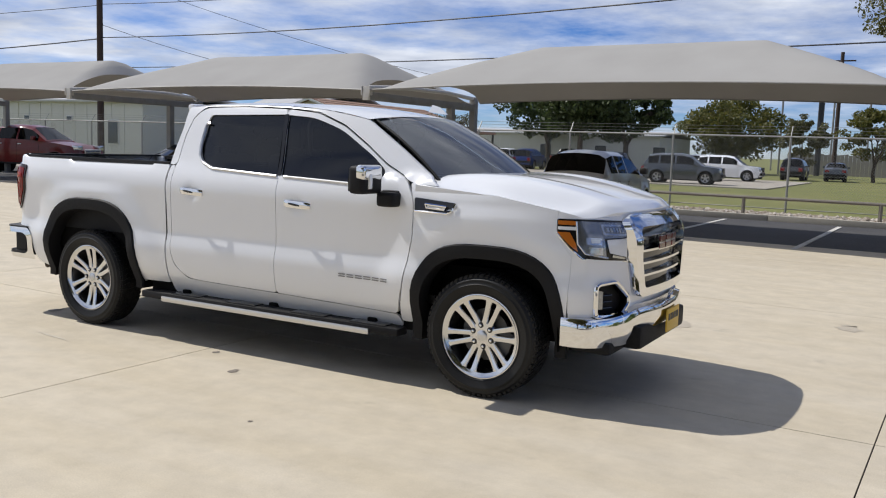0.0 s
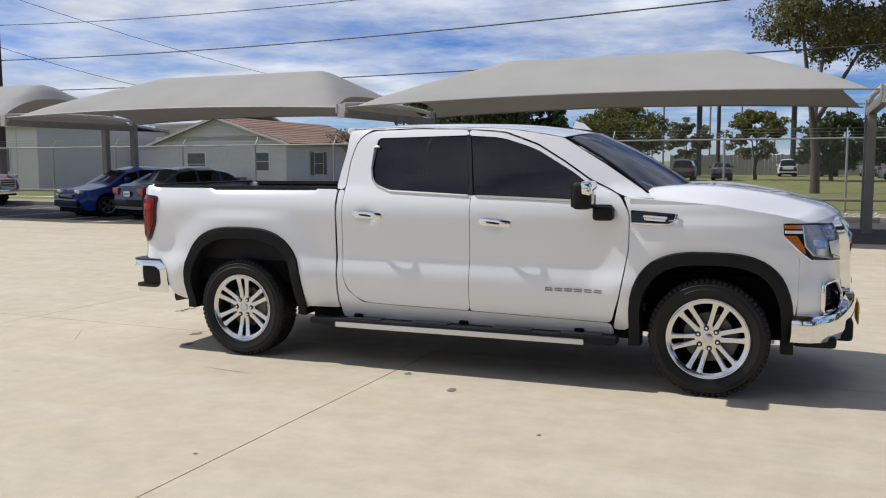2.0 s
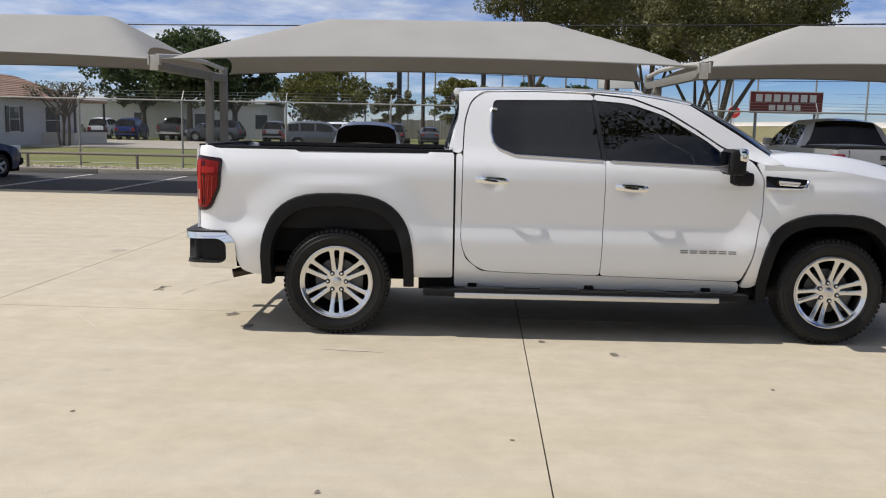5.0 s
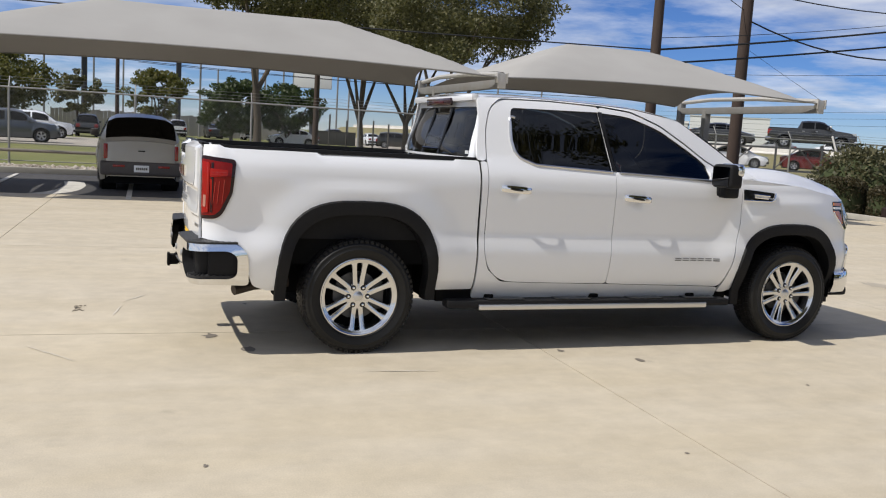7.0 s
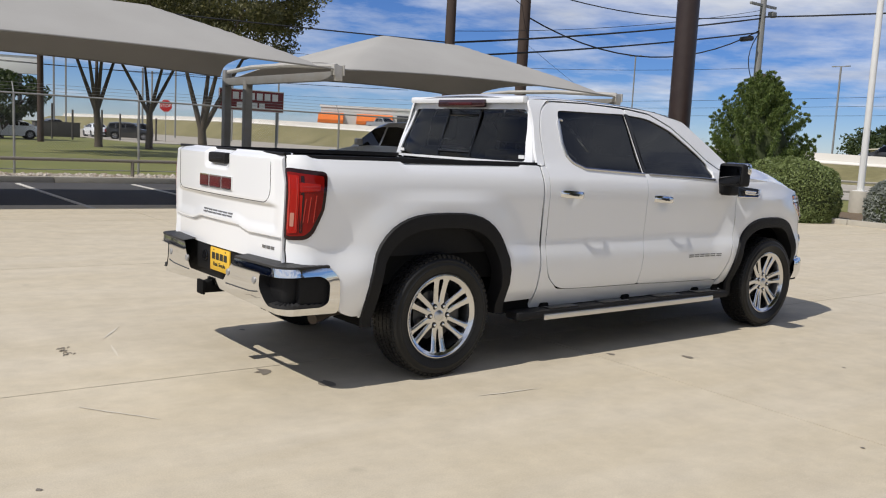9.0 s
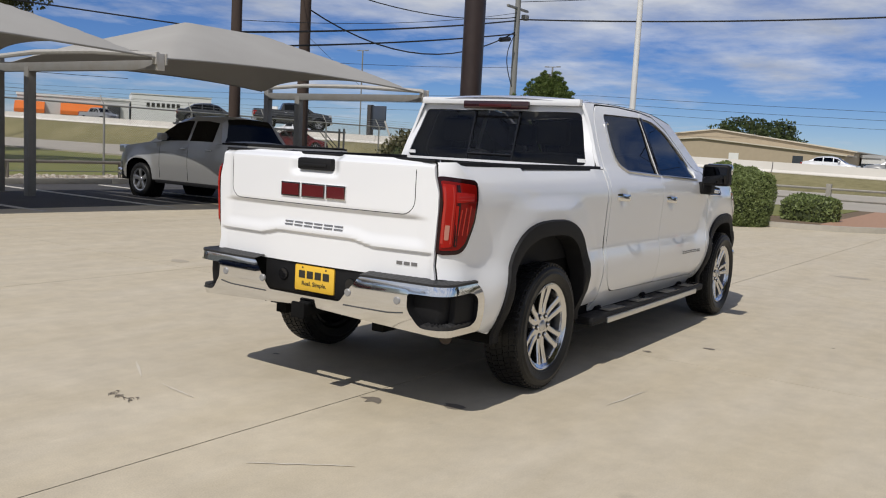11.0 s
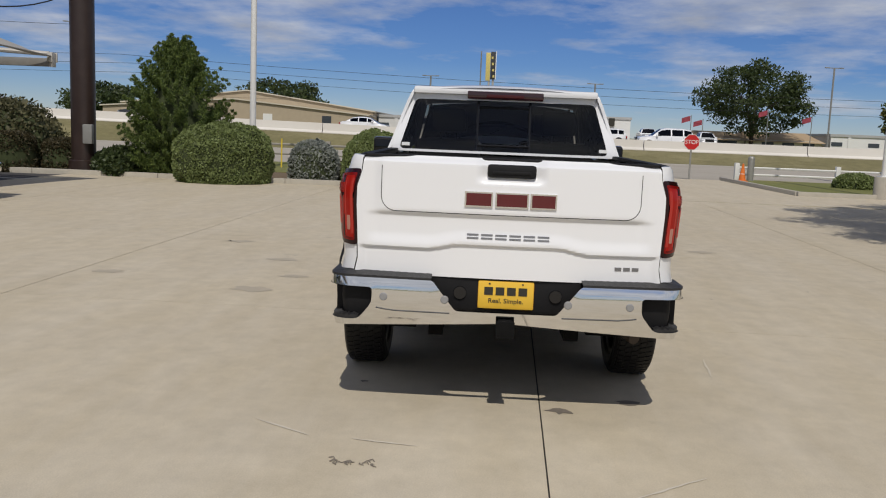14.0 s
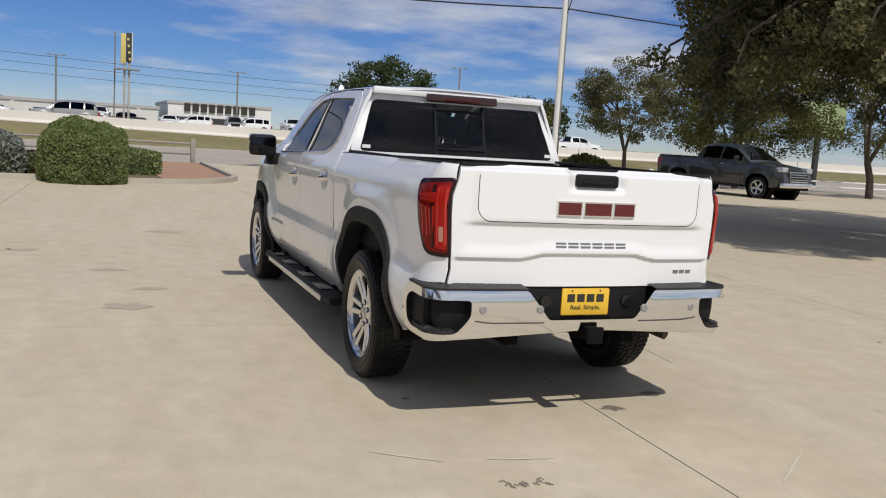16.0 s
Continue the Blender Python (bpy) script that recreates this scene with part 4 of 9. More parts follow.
# handles, badges, vents, mirrors
for s in (-1, 1):
    fl = (lambda bm: mirror_y(bm)) if s > 0 else (lambda bm: bm)
    for x, z in HANDLES:
        def strap(a0, a1, h, o0, o1, ends):
            """A bowed bar along the door, its ends turned in."""
            bm = bmesh.new()
            rows = []
            for k in range(13):
                t = -1 + k / 6
                a = (a0 + a1) / 2 + (a1 - a0) / 2 * t
                y0 = -cub(*WZ, z)
                f = o1 - (o1 - o0) * abs(t) ** ends
                hh = h * (1 - 0.25 * abs(t) ** 6)
                zz_ = z - 0.006 * t
                rows.append([bm.verts.new((a, y0 - f + d, zz_ + e * hh)) for d, e in ((0.016, 0.9), (0.004, 1.0), (0.0, 0.55), (0.0, -0.55), (0.004, -1.0), (0.016, -0.9))])
            for A, C in zip(rows, rows[1:]):
                for j_ in range(6):
                    bm.faces.new((A[j_], A[(j_ + 1) % 6], C[(j_ + 1) % 6], C[j_]))
            bm.faces.new(rows[0]); bm.faces.new(rows[-1][::-1])
            bmesh.ops.recalc_face_normals(bm, faces=bm.faces)
            return bm
        hd = part("door_handle", fl(strap(x - 0.120, x + 0.122, 0.0255, 0.006, 0.028, 4)), CHROME, truck, "chrome door handle")
        part("handle_insert", fl(strap(x - 0.060, x + 0.050, 0.011, 0.027, 0.030, 2)), GLOSSB, hd, "black handle insert")
    place = lambda u, v, o: (lambda p: Vector((p.x, p.y * -s, p.z)))(side_point(u, v, o))
    bars(truck, "door_badge", [(2.60 + k * 0.072, 2.60 + k * 0.072 + 0.055, z_, z_ + 0.007) for k in range(6) for z_ in (0.680, 0.696)], BADGEG, lambda u, v, o: place(u, v, o + 0.001), 0.005)
    v = part("fender_vent", fl(sheet(soft([(3.208, 1.275), (3.52, 1.252), (3.50, 1.192), (3.47, 1.178), (3.215, 1.182)], 0.015), lambda a, b: side_point(a, b, 0.008), (), 0.05, 0.02)), GLOSSB, truck, "black fender vent with chrome insert")
    part("vent_trim", fl(T([side_point(a, b, 0.012) for a, b in ((3.215, 1.184), (3.47, 1.180), (3.505, 1.196), (3.525, 1.250))], 0.007, 6)), CHROME, v)
    part("vent_insert", fl(T([side_point(a, b, 0.016) for a, b in ((3.30, 1.236), (3.46, 1.225), (3.445, 1.205), (3.31, 1.212), (3.30, 1.236))], 0.008, 6)), CHROME, v)
    part("vent_grey", fl(sheet(soft([(3.31, 1.232), (3.455, 1.222), (3.44, 1.208), (3.315, 1.215)], 0.008), lambda a, b: side_point(a, b, 0.012), (), 0.05, 0.005)), LAMPW, v)
    # door mirror
    mr = part("door_mirror", fl(box(bmesh.new(), 2.85, 2.975, -1.222, -0.985, 1.285, 1.472, 0.035, 3)), BLACKP, truck, "black door mirror with a chrome cap")
    part("cap", fl(box(bmesh.new(), 2.905, 2.985, -1.226, -0.998, 1.376, 1.479, 0.034, 4)), CHROME, mr, "chrome mirror cap")
    part("turn_lamp", fl(box(bmesh.new(), 2.965, 2.9895, -1.165, -1.13, 1.32, 1.42, 0.008, 2)), LAMPW, mr, "clear turn signal lens")
    part("arm", fl(box(box(bmesh.new(), 2.955, 3.095, -1.045, -0.915, 1.20, 1.30, 0.03, 3), 2.94, 3.08, -0.97, -0.885, 1.21, 1.31, 0.02)), BLACKP, mr)
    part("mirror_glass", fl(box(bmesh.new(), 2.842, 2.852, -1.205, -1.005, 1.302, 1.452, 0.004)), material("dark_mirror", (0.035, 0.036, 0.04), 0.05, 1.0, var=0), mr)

# ---- nose: grille, lamps, bumper ----
def nose_x(y):
    return face_x(min(abs(y) / 0.91, 1.0))


FS = [0.0]
for (xa, ya), (xb, yb) in zip(FACE, FACE[1:]):
    FS.append(FS[-1] + math.hypot(xb - xa, (yb - ya) * 0.91))


def sx(x):
    return float(np.interp(x, [a for a, _ in FACE], FS))


def sy(y):
    return float(np.interp(-y / 0.91, [-b for _, b in FACE], FS))


def face(s, z, out=0.0):
    """The painted nose on the right side: s runs from the flank round the corner to the middle."""
    x, yn = cub(FS, [a for a, _ in FACE], s), cub(FS, [b for _, b in FACE], s)
    x2, y2 = cub(FS, [a for a, _ in FACE], s + 0.01), cub(FS, [b for _, b in FACE], s + 0.01)
    w = half_width(min(x, 4.31), z)
    d = Vector((x2 - x, (yn - y2) * 0.91))
    nrm = Vector((d.y, -d.x)).normalized() if d.length > 1e-6 else Vector((1, 0))
    lean = 0.055 * smoothstep(1.05, 1.23, z) * smoothstep(4.25, 4.45, x)
    return Vector((x - lean + nrm.x * out, -yn * w + nrm.y * out, z))


SM = FS[-1]
LAMPG = material("lamp_grey", (0.30, 0.31, 0.32), 0.22, 0.8, coat=0.4, var=0.5, scale=45)
LAMPC = material("lamp_chrome", (0.55, 0.56, 0.57), 0.18, 1.0, var=0.3, scale=40)
for s in (-1, 1):
    fl = (lambda bm: mirror_y(bm)) if s > 0 else (lambda bm: bm)

    def on_face(name, pts, mat, out, parent, label="", r=0.01, depth=0.012, holes=(), step=0.035):
        return part(name, fl(sheet(soft(pts, r), lambda a, b: face(a, b, out), [soft(h, 0.015) for h in holes], step, depth, (-0.6, 0.6, 0))), mat, parent, label)
    fog = [(sy(0.825), 0.60), (sy(0.825), 0.80), (sy(0.70), 0.815), (sy(0.555), 0.71), (sy(0.555), 0.665), (sy(0.63), 0.60)]
    on_face("front_fascia", [(sx(4.205), 1.243, 0), (sx(4.205), 1.10, 0), (sx(4.31), 0.97, 0), (sx(4.31), 0.585, 0), (SM, 0.585, 0), (SM, 1.225, 0), (sy(0.45), 1.225, 0), (sx(4.40), 1.205, 0)], WHITE, 0.0, truck, holes=[fog])
    fg = part("fog_lamp_surround", fl(T([face(a, b, 0.008) for a, b in soft(fog, 0.03)], 0.015, 8, True)), CHROME, truck, "chrome fog lamp surround")
    on_face("fog_recess", [(a, b) for a, b in fog], BLACKP, -0.05, fg, depth=0)
    for k in range(3):
        z_ = 0.645 + 0.04 * k
        part("slat", fl(T([face(sy(0.79), z_, -0.03), face(sy(0.68), z_, -0.03)], 0.006, 6)), GLOSSB, fg)
    on_face("fog_lamp", [(sy(0.80), 0.64), (sy(0.80), 0.76), (sy(0.765), 0.755), (sy(0.765), 0.64)], LAMPG, -0.02, fg)
    # head lamp wraps the corner in the shape of a hook
    lampo = [(sx(4.207), 1.198), (sx(4.212), 1.115), (sx(4.30), 1.025), (sx(4.375), 0.962), (sy(0.60), 0.940), (sy(0.60), 0.962), (sy(0.76), 0.995), (sy(0.785), 1.078), (sy(0.60), 1.082), (sy(0.60), 1.188), (sy(0.83), 1.200)]
    hl = on_face("headlight", lampo, GLOSSB, 0.004, truck, "headlight with chrome strips and amber corner", 0.012)
    on_face("reflector", [(sx(4.335), 1.190), (sx(4.335), 1.050), (sx(4.385), 0.985), (sy(0.78), 0.962), (sy(0.80), 1.086), (sy(0.61), 1.090), (sy(0.61), 1.178)], LAMPG, 0.007, hl, "", 0.008)
    on_face("lamp_strip", [(sy(0.80), 1.172), (sy(0.80), 1.108), (sy(0.612), 1.098), (sy(0.612), 1.166)], LAMPC, 0.010, hl, "", 0.008)
    on_face("strip_recess", [(sy(0.788), 1.160), (sy(0.788), 1.120), (sy(0.625), 1.109), (sy(0.625), 1.155)], LAMPG, 0.012, hl, "", 0.006)
    for k in range(6):
        a, b = 0.775 - 0.024 * k, 0.775 - 0.024 * k - 0.015
        on_face("light_cell", [(sy(a), 1.150 - 0.001 * k), (sy(a), 1.128 - 0.002 * k), (sy(b), 1.127 - 0.002 * k), (sy(b), 1.149 - 0.001 * k)], CLEARL, 0.015, hl, "clear light cell", 0.003)
    part("lamp_rim", fl(T([face(a, b, 0.012) for a, b in ((sx(4.338), 1.186), (sx(4.340), 1.050), (sx(4.385), 0.992), (sy(0.775), 0.966))], 0.006, 6)), LAMPC, hl)
    on_face("lamp_projector", [(sx(4.385), 1.092), (sx(4.388), 1.050), (sy(0.815), 1.046), (sy(0.815), 1.088)], LAMPC, 0.011, hl, "", 0.008)
    on_face("lamp_projector", [(sx(4.400), 1.034), (sx(4.408), 0.992), (sy(0.805), 0.984), (sy(0.808), 1.028)], LAMPC, 0.011, hl, "", 0.008)
    for z0, z1 in ((1.088, 1.052), (1.028, 0.992)):
        on_face("shade_plate", [(sx(4.41), z0 - 0.006), (sx(4.413), z1 + 0.008), (sy(0.828), z1 + 0.006), (sy(0.828), z0 - 0.008)], CLEARL, 0.014, hl, "", 0.005)
    on_face("lamp_strip", [(sy(0.74), 0.984), (sy(0.74), 0.968), (sy(0.62), 0.952), (sy(0.62), 0.962)], LAMPC, 0.008, hl, "", 0.004)
    on_face("amber_lens", [(sx(4.218), 1.118), (sx(4.222), 1.108), (sx(4.300), 1.035), (sx(4.345), 1.000), (sx(4.33), 1.05), (sx(4.29), 1.118)], AMBER, 0.010, hl, "amber side lens", 0.006)
    on_face("amber_lens", [(sx(4.215), 1.188), (sx(4.217), 1.163), (sx(4.33), 1.163), (sx(4.33), 1.188)], AMBER, 0.009, hl, "", 0.004)
    on_face("lamp_strip", [(sx(4.217), 1.152), (sx(4.219), 1.132), (sx(4.33), 1.132), (sx(4.33), 1.152)], LAMPW, 0.009, hl, "", 0.004)
    part("lamp_trim", fl(T([face(a, b, 0.006) for a, b in ((sx(4.212), 1.11), (sx(4.30), 1.020), (sx(4.375), 0.958), (sy(0.60), 0.937))], 0.006, 6)), CHROME, hl)

GX = lambda y, z: nose_x(y) - 0.055 * smoothstep(1.05, 1.23, z)
gr = part("grille", sheet(soft([(-0.47, 0.74), (0.47, 0.74), (0.53, 0.95), (0.535, 1.17), (0.45, 1.21), (-0.45, 1.21), (-0.535, 1.17), (-0.53, 0.95)], 0.04), lambda y, z: Vector((GX(y, z) + 0.004, y, z)), (), 0.06, 0.02, (-1, 0, 0)), GLOSSB, truck, "black grille with chrome bars and a wide chrome frame")
outer = soft([(-0.50, 0.700), (0.50, 0.700), (0.575, 0.95), (0.590, 1.18), (0.50, 1.232), (-0.50, 1.232), (-0.590, 1.18), (-0.575, 0.95)], 0.05)
inner = soft([(-0.43, 0.755), (0.43, 0.755), (0.49, 0.95), (0.495, 1.12), (0.44, 1.150), (-0.44, 1.150), (-0.495, 1.12), (-0.49, 0.95)], 0.03)
part("frame", sheet(outer, lambda y, z: Vector((GX(y, z) + 0.060 - 0.035 * smoothstep(1.14, 1.235, z), y, z)), [inner], 0.035, 0.065, (-1, 0, 0)), CHROME, gr, "chrome grille frame")
for z in (0.835, 0.915, 0.995, 1.075):
    bm = bmesh.new()
    rows = []
    for k in range(17):
        y = -0.485 + 0.97 * k / 16
        rows.append([bm.verts.new((nose_x(y) + dx - 0.02 * smoothstep(1.0, 1.1, z), y, z + dz)) for dx, dz in ((0.005, 0.012), (0.046, 0.008), (0.046, -0.007), (0.005, -0.012))])
    for A, C in zip(rows, rows[1:]):
        for j in range(3):
            bm.faces.new((A[j], C[j], C[j + 1], A[j + 1]))
    bmesh.ops.recalc_face_normals(bm, faces=bm.faces)
    part("bar", bm, CHROME, gr)
NP = lambda y, z, o: Vector((nose_x(y) + 0.035 + o, y, z))
bars(gr, "badge_rim", [(-0.20, -0.075, 0.985, 1.085), (-0.065, 0.075, 0.985, 1.085), (0.085, 0.20, 0.985, 1.085)], CHROME, NP, 0.012)
bars(gr, "badge", [(a, b, z, z + 0.034) for a, b in ((-0.192, -0.083), (-0.057, 0.067), (0.093, 0.192)) for z in (0.993, 1.043)], REDINK, NP, 0.016, "red badge blocks")

FBP = [(4.275, 0.925), (4.35, 0.925), (4.41, 0.912), (4.47, 0.875), (4.54, 0.79), (4.60, 0.67), (4.65, 0.51), (4.69, 0.31), (4.71, 0.15), (4.715, 0.0)]
FBS = [0.0]
for (xa, ya), (xb, yb) in zip(FBP, FBP[1:]):
    FBS.append(FBS[-1] + math.hypot(xb - xa, yb - ya))


def fb_at(q):
    """Plan of the front bumper from flank (q = 0) over the middle (q = 1) to the other flank (q = 2)."""
    a = (q if q <= 1 else 2 - q) * FBS[-1]
    x, y = cub(FBS, [c for c, _ in FBP], a), cub(FBS, [c for _, c in FBP], a)
    return x, (-y if q <= 1 else y)


bm = bmesh.new()
rows = []
for k in range(61):
    x, y = fb_at(k / 30)
    up = 0.045 * smoothstep(0.85, 0.40, abs(y))
    lo = 0.075 * smoothstep(0.62, 0.50, abs(y))
    inn = Vector((-1, 0)) if abs(y) < 0.86 else Vector((-0.3, -math.copysign(0.9, y)))
    rows.append([bm.verts.new((x + inn.x * d, y + inn.y * d, z)) for d, z in ((0.075, 0.600 + up), (0.012, 0.590 + up), (0.0, 0.565 + up), (0.0, 0.475 + lo), (0.022, 0.408 + lo), (0.05, 0.398 + lo))])
for A, C in zip(rows, rows[1:]):
    for j in range(5):
        bm.faces.new((A[j], C[j], C[j + 1], A[j + 1]))
bmesh.ops.recalc_face_normals(bm, faces=bm.faces)
part("front_bumper", bm, CHROME, truck, "chrome front bumper")
bm = bmesh.new()
box(bm, 4.28, 4.56, -0.80, 0.80, 0.355, 0.44, 0.03)
box(bm, 4.5, 4.675, -0.54, 0.54, 0.365, 0.52, 0.03)
box(bm, 4.20, 4.36, -0.62, 0.62, 0.42, 0.95)
box(bm, 4.30, 4.50, -0.50, 0.50, 0.42, 1.10)
part("lower_valance", bm, BLACKP, truck, "black lower air dam")
fp = part("dealer_plate", B(4.722, 4.734, -0.152, 0.152, 0.425, 0.580, 0.01), YELLOW, truck, "yellow dealer plate with dark lettering bars")
bars(fp, "lettering", [(-0.125 + k * 0.064, -0.125 + k * 0.064 + 0.05, 0.503, 0.548) for k in range(4)], INK, lambda y, z, o: Vector((4.7345 + o, y, z)), 0.002)

# ---- wheels ----
def wheel_parts(parent):
    """One wheel about the y axis, outer face towards -y, hub at the origin."""
    R = 0.405
    side = [(0.268, 0.100), (0.280, 0.121), (0.286, 0.125), (0.289, 0.122), (0.300, 0.127), (0.330, 0.1315), (0.333, 0.1335), (0.341, 0.1335), (0.344, 0.1305), (0.362, 0.126), (0.366, 0.1275), (0.372, 0.1255), (0.378, 0.117), (0.393, 0.100), (R - 0.006, 0.088)]
    prof = side + [(R - 0.006, 0.02), (R - 0.006, -0.02)] + [(r, -y) for r, y in side[::-1]]
    part("tyre", lathe(bmesh.new(), prof, 72), RUBBER, parent, "black ribbed tyre")
    V, F = [], []

    def block(a, y0, y1, r0, r1, w, skew):
        i_ = len(V)
        for y, da in ((y0, -skew), (y1, skew)):
            for d in (-w, w):
                c, s_ = math.cos(a + d + da), math.sin(a + d + da)
                V.extend([(r0 * c, y, r0 * s_), (r1 * c, y, r1 * s_)])
        F.extend([tuple(i_ + q for q in f) for f in ((1, 3, 7, 5), (0, 1, 5, 4), (2, 6, 7, 3), (0, 2, 3, 1), (4, 5, 7, 6))])
    for k in range(64):
        a = 2 * math.pi * k / 64
        for sg in (-1, 1):
            block(a, sg * 0.070, sg * 0.099, R - 0.012, R - 0.001, 0.034, 0.006 * sg)
            block(a, sg * 0.099, sg * 0.112, R - 0.030, R - 0.010, 0.030, 0.004 * sg)
            block(a + 0.03, sg * 0.026, sg * 0.062, R - 0.012, R, 0.036, 0.014 * sg)
        block(a, -0.018, 0.018, R - 0.012, R, 0.040, 0.012)
    me = bpy.data.meshes.new("tread")
    me.from_pydata(V, [], F)
    me.materials.append(RUBBER)
    ob = new("tread", me)
    ob.parent = parent
    tagged(ob, kind="stuff")
    rim = part("rim", lathe(bmesh.new(), [(0.240, -0.085), (0.243, -0.099), (0.255, -0.106), (0.264, -0.110), (0.271, -0.117), (0.277, -0.116), (0.279, -0.108), (0.272, -0.098)], 72), ALLOY, parent, "polished alloy rim with six twin spokes")
    part("barrel", lathe(bmesh.new(), [(0.268, 0.11), (0.250, 0.10), (0.243, 0.0), (0.248, -0.075), (0.262, -0.098)], 56), BARREL, rim)
    part("brake_disc", lathe(bmesh.new(), [(0.0, 0.00), (0.17, 0.00), (0.17, -0.025), (0.07, -0.025), (0.07, -0.05), (0.0, -0.05)], 36), STEELD, rim)
    part("brake_caliper", box(bmesh.new(), 0.085, 0.20, -0.045, 0.02, -0.10, 0.10, 0.02), STEELD, rim)
    part("barrel_back", lathe(bmesh.new(), [(0.246, 0.05), (0.0, 0.05)], 36), DARK, rim)
    bm = bmesh.new()
    lathe(bm, [(0.0, -0.080), (0.050, -0.080), (0.088, -0.076), (0.098, -0.064), (0.098, -0.02)], 36)
    for k in range(6):
        a0 = 2 * math.pi * k / 6 + math.radians(30)
        for d in (-1, 1):
            # the arms of a pair leave the hub side by side, part like a fork and flare into the rim
            secs = []
            for t in (0.0, 0.15, 0.35, 0.6, 0.8, 0.92, 1.0):
                r = 0.070 + (0.264 - 0.070) * t
                off = 0.0205 + 0.0215 * t
                a = a0 + d * math.asin(off / r)
                w = 0.0205 - 0.0015 * math.sin(math.pi * min(1, t * 1.1)) + 0.012 * smoothstep(0.78, 1.0, t)
                yf = -0.079 - 0.022 * smoothstep(0.1, 1.0, t) + 0.004 * math.sin(math.pi * t)
                c, s_ = math.cos(a), math.sin(a)
                u = Vector((-s_, 0, c))
                p = Vector((r * c, 0, r * s_))
                secs.append([bm.verts.new(p + u * o + Vector((0, y, 0))) for o, y in ((-w * 1.15, yf + 0.042), (-w, yf + 0.007), (-w * 0.80, yf + 0.001), (w * 0.1 * d, yf - 0.0022), (w * 0.80, yf + 0.001), (w, yf + 0.007), (w * 1.15, yf + 0.042))])
            for A, C in zip(secs, secs[1:]):
                for j in range(6):
                    bm.faces.new((A[j], A[j + 1], C[j + 1], C[j]))
    bmesh.ops.recalc_face_normals(bm, faces=bm.faces)
    part("spokes", bm, ALLOY, rim, angle=25)
    part("centre_cap", lathe(bmesh.new(), [(0.0, -0.090), (0.028, -0.089), (0.036, -0.084), (0.037, -0.06)], 24), SATIN, rim)
    for k in range(6):
        a = 2 * math.pi * k / 6
        c, s_ = 0.070 * math.cos(a), 0.070 * math.sin(a)
        # flat black disc puts the shade of the nut's recess on the hub
        b2 = lathe(bmesh.new(), [(0.0, -0.083), (0.017, -0.083), (0.0195, -0.080), (0.0195, -0.06)], 14)
        bmesh.ops.translate(b2, vec=(c, 0, s_), verts=b2.verts)
        part("lug_seat", b2, GLOSSB, rim)
        b2 = lathe(bmesh.new(), [(0.0, -0.094), (0.007, -0.093), (0.0105, -0.089), (0.0105, -0.08)], 10)
        bmesh.ops.translate(b2, vec=(c, 0, s_), verts=b2.verts)
        part("lug_nut", b2, CHROME, rim)


def place_wheel(parent, m):
    w = new("wheel")
    w.parent = parent
    w.matrix_basis = m
    return w


w0 = place_wheel(truck, pose(0, -0.862, HUB))
wheel_parts(w0)
for x, y, r, tw in ((WB, -0.862, 0, 21), (0, 0.862, 180, 33), (WB, 0.862, 180, 50)):
    w = place_wheel(truck, pose(x, y, HUB, 0, 0, r) @ pose(0, 0, 0, 0, tw, 0))
    made = {}
    for o in w0.children_recursive:
        c = o.copy()
        scene.collection.objects.link(c)
        made[o] = c
        c.parent = w if o.parent == w0 else made[o.parent]


# ---- canopies over the parking strip; the row runs a little askew of the truck ----
TURN_ROW = -1.3
ROW = pose(1.5, 0, 0, 0, 0, TURN_ROW)
for o in bpy.data.objects:
    if o.name in ("lot_pavement", "joint_bed", "parking_strip"):
        o.matrix_basis = pose(1.5, 0, 0, 0, 0, TURN_ROW if o.name == "parking_strip" else -1.9) @ pose(-1.5, 0, 0)


def row(x, y, z=0.0):
    """From places along the canopy row to the world."""
    return ROW @ pose(-1.5, 0, 0) @ Vector((x, y, z))


ROWM = ROW @ pose(-1.5, 0, 0)


def fabric_material():
    m = bpy.data.materials.new("shade_fabric")
    m.use_nodes = True
    n, l = m.node_tree.nodes, m.node_tree.links
    n.clear()
    o = n.new("ShaderNodeOutputMaterial")
    d = n.new("ShaderNodeBsdfDiffuse"); t = n.new("ShaderNodeBsdfTranslucent")
    co = n.new("ShaderNodeTexCoord")
    nz = n.new("ShaderNodeTexNoise"); nz.inputs["Scale"].default_value = 0.8; nz.inputs["Detail"].default_value = 6
    l.new(co.outputs["Object"], nz.inputs["Vector"])
    mxx = n.new("ShaderNodeMixRGB")
    mxx.inputs[1].default_value, mxx.inputs[2].default_value = (0.345, 0.335, 0.315, 1), (0.425, 0.415, 0.395, 1)
    l.new(nz.outputs["Fac"], mxx.inputs[0])
    wv = n.new("ShaderNodeTexWave"); wv.inputs["Scale"].default_value = 22; wv.inputs["Distortion"].default_value = 0.3
    l.new(co.outputs["Object"], wv.inputs["Vector"])
    bp = n.new("ShaderNodeBump"); bp.inputs["Strength"].default_value = 0.06
    l.new(wv.outputs["Fac"], bp.inputs["Height"]); l.new(bp.outputs[0], d.inputs["Normal"])
    l.new(mxx.outputs[0], d.inputs["Color"])
    t.inputs["Color"].default_value = (0.34, 0.29, 0.22, 1)
    ms = n.new("ShaderNodeMixShader"); ms.inputs[0].default_value = 0.07
    l.new(d.outputs[0], ms.inputs[1]); l.new(t.outputs[0], ms.inputs[2]); l.new(ms.outputs[0], o.inputs["Surface"])
    return m


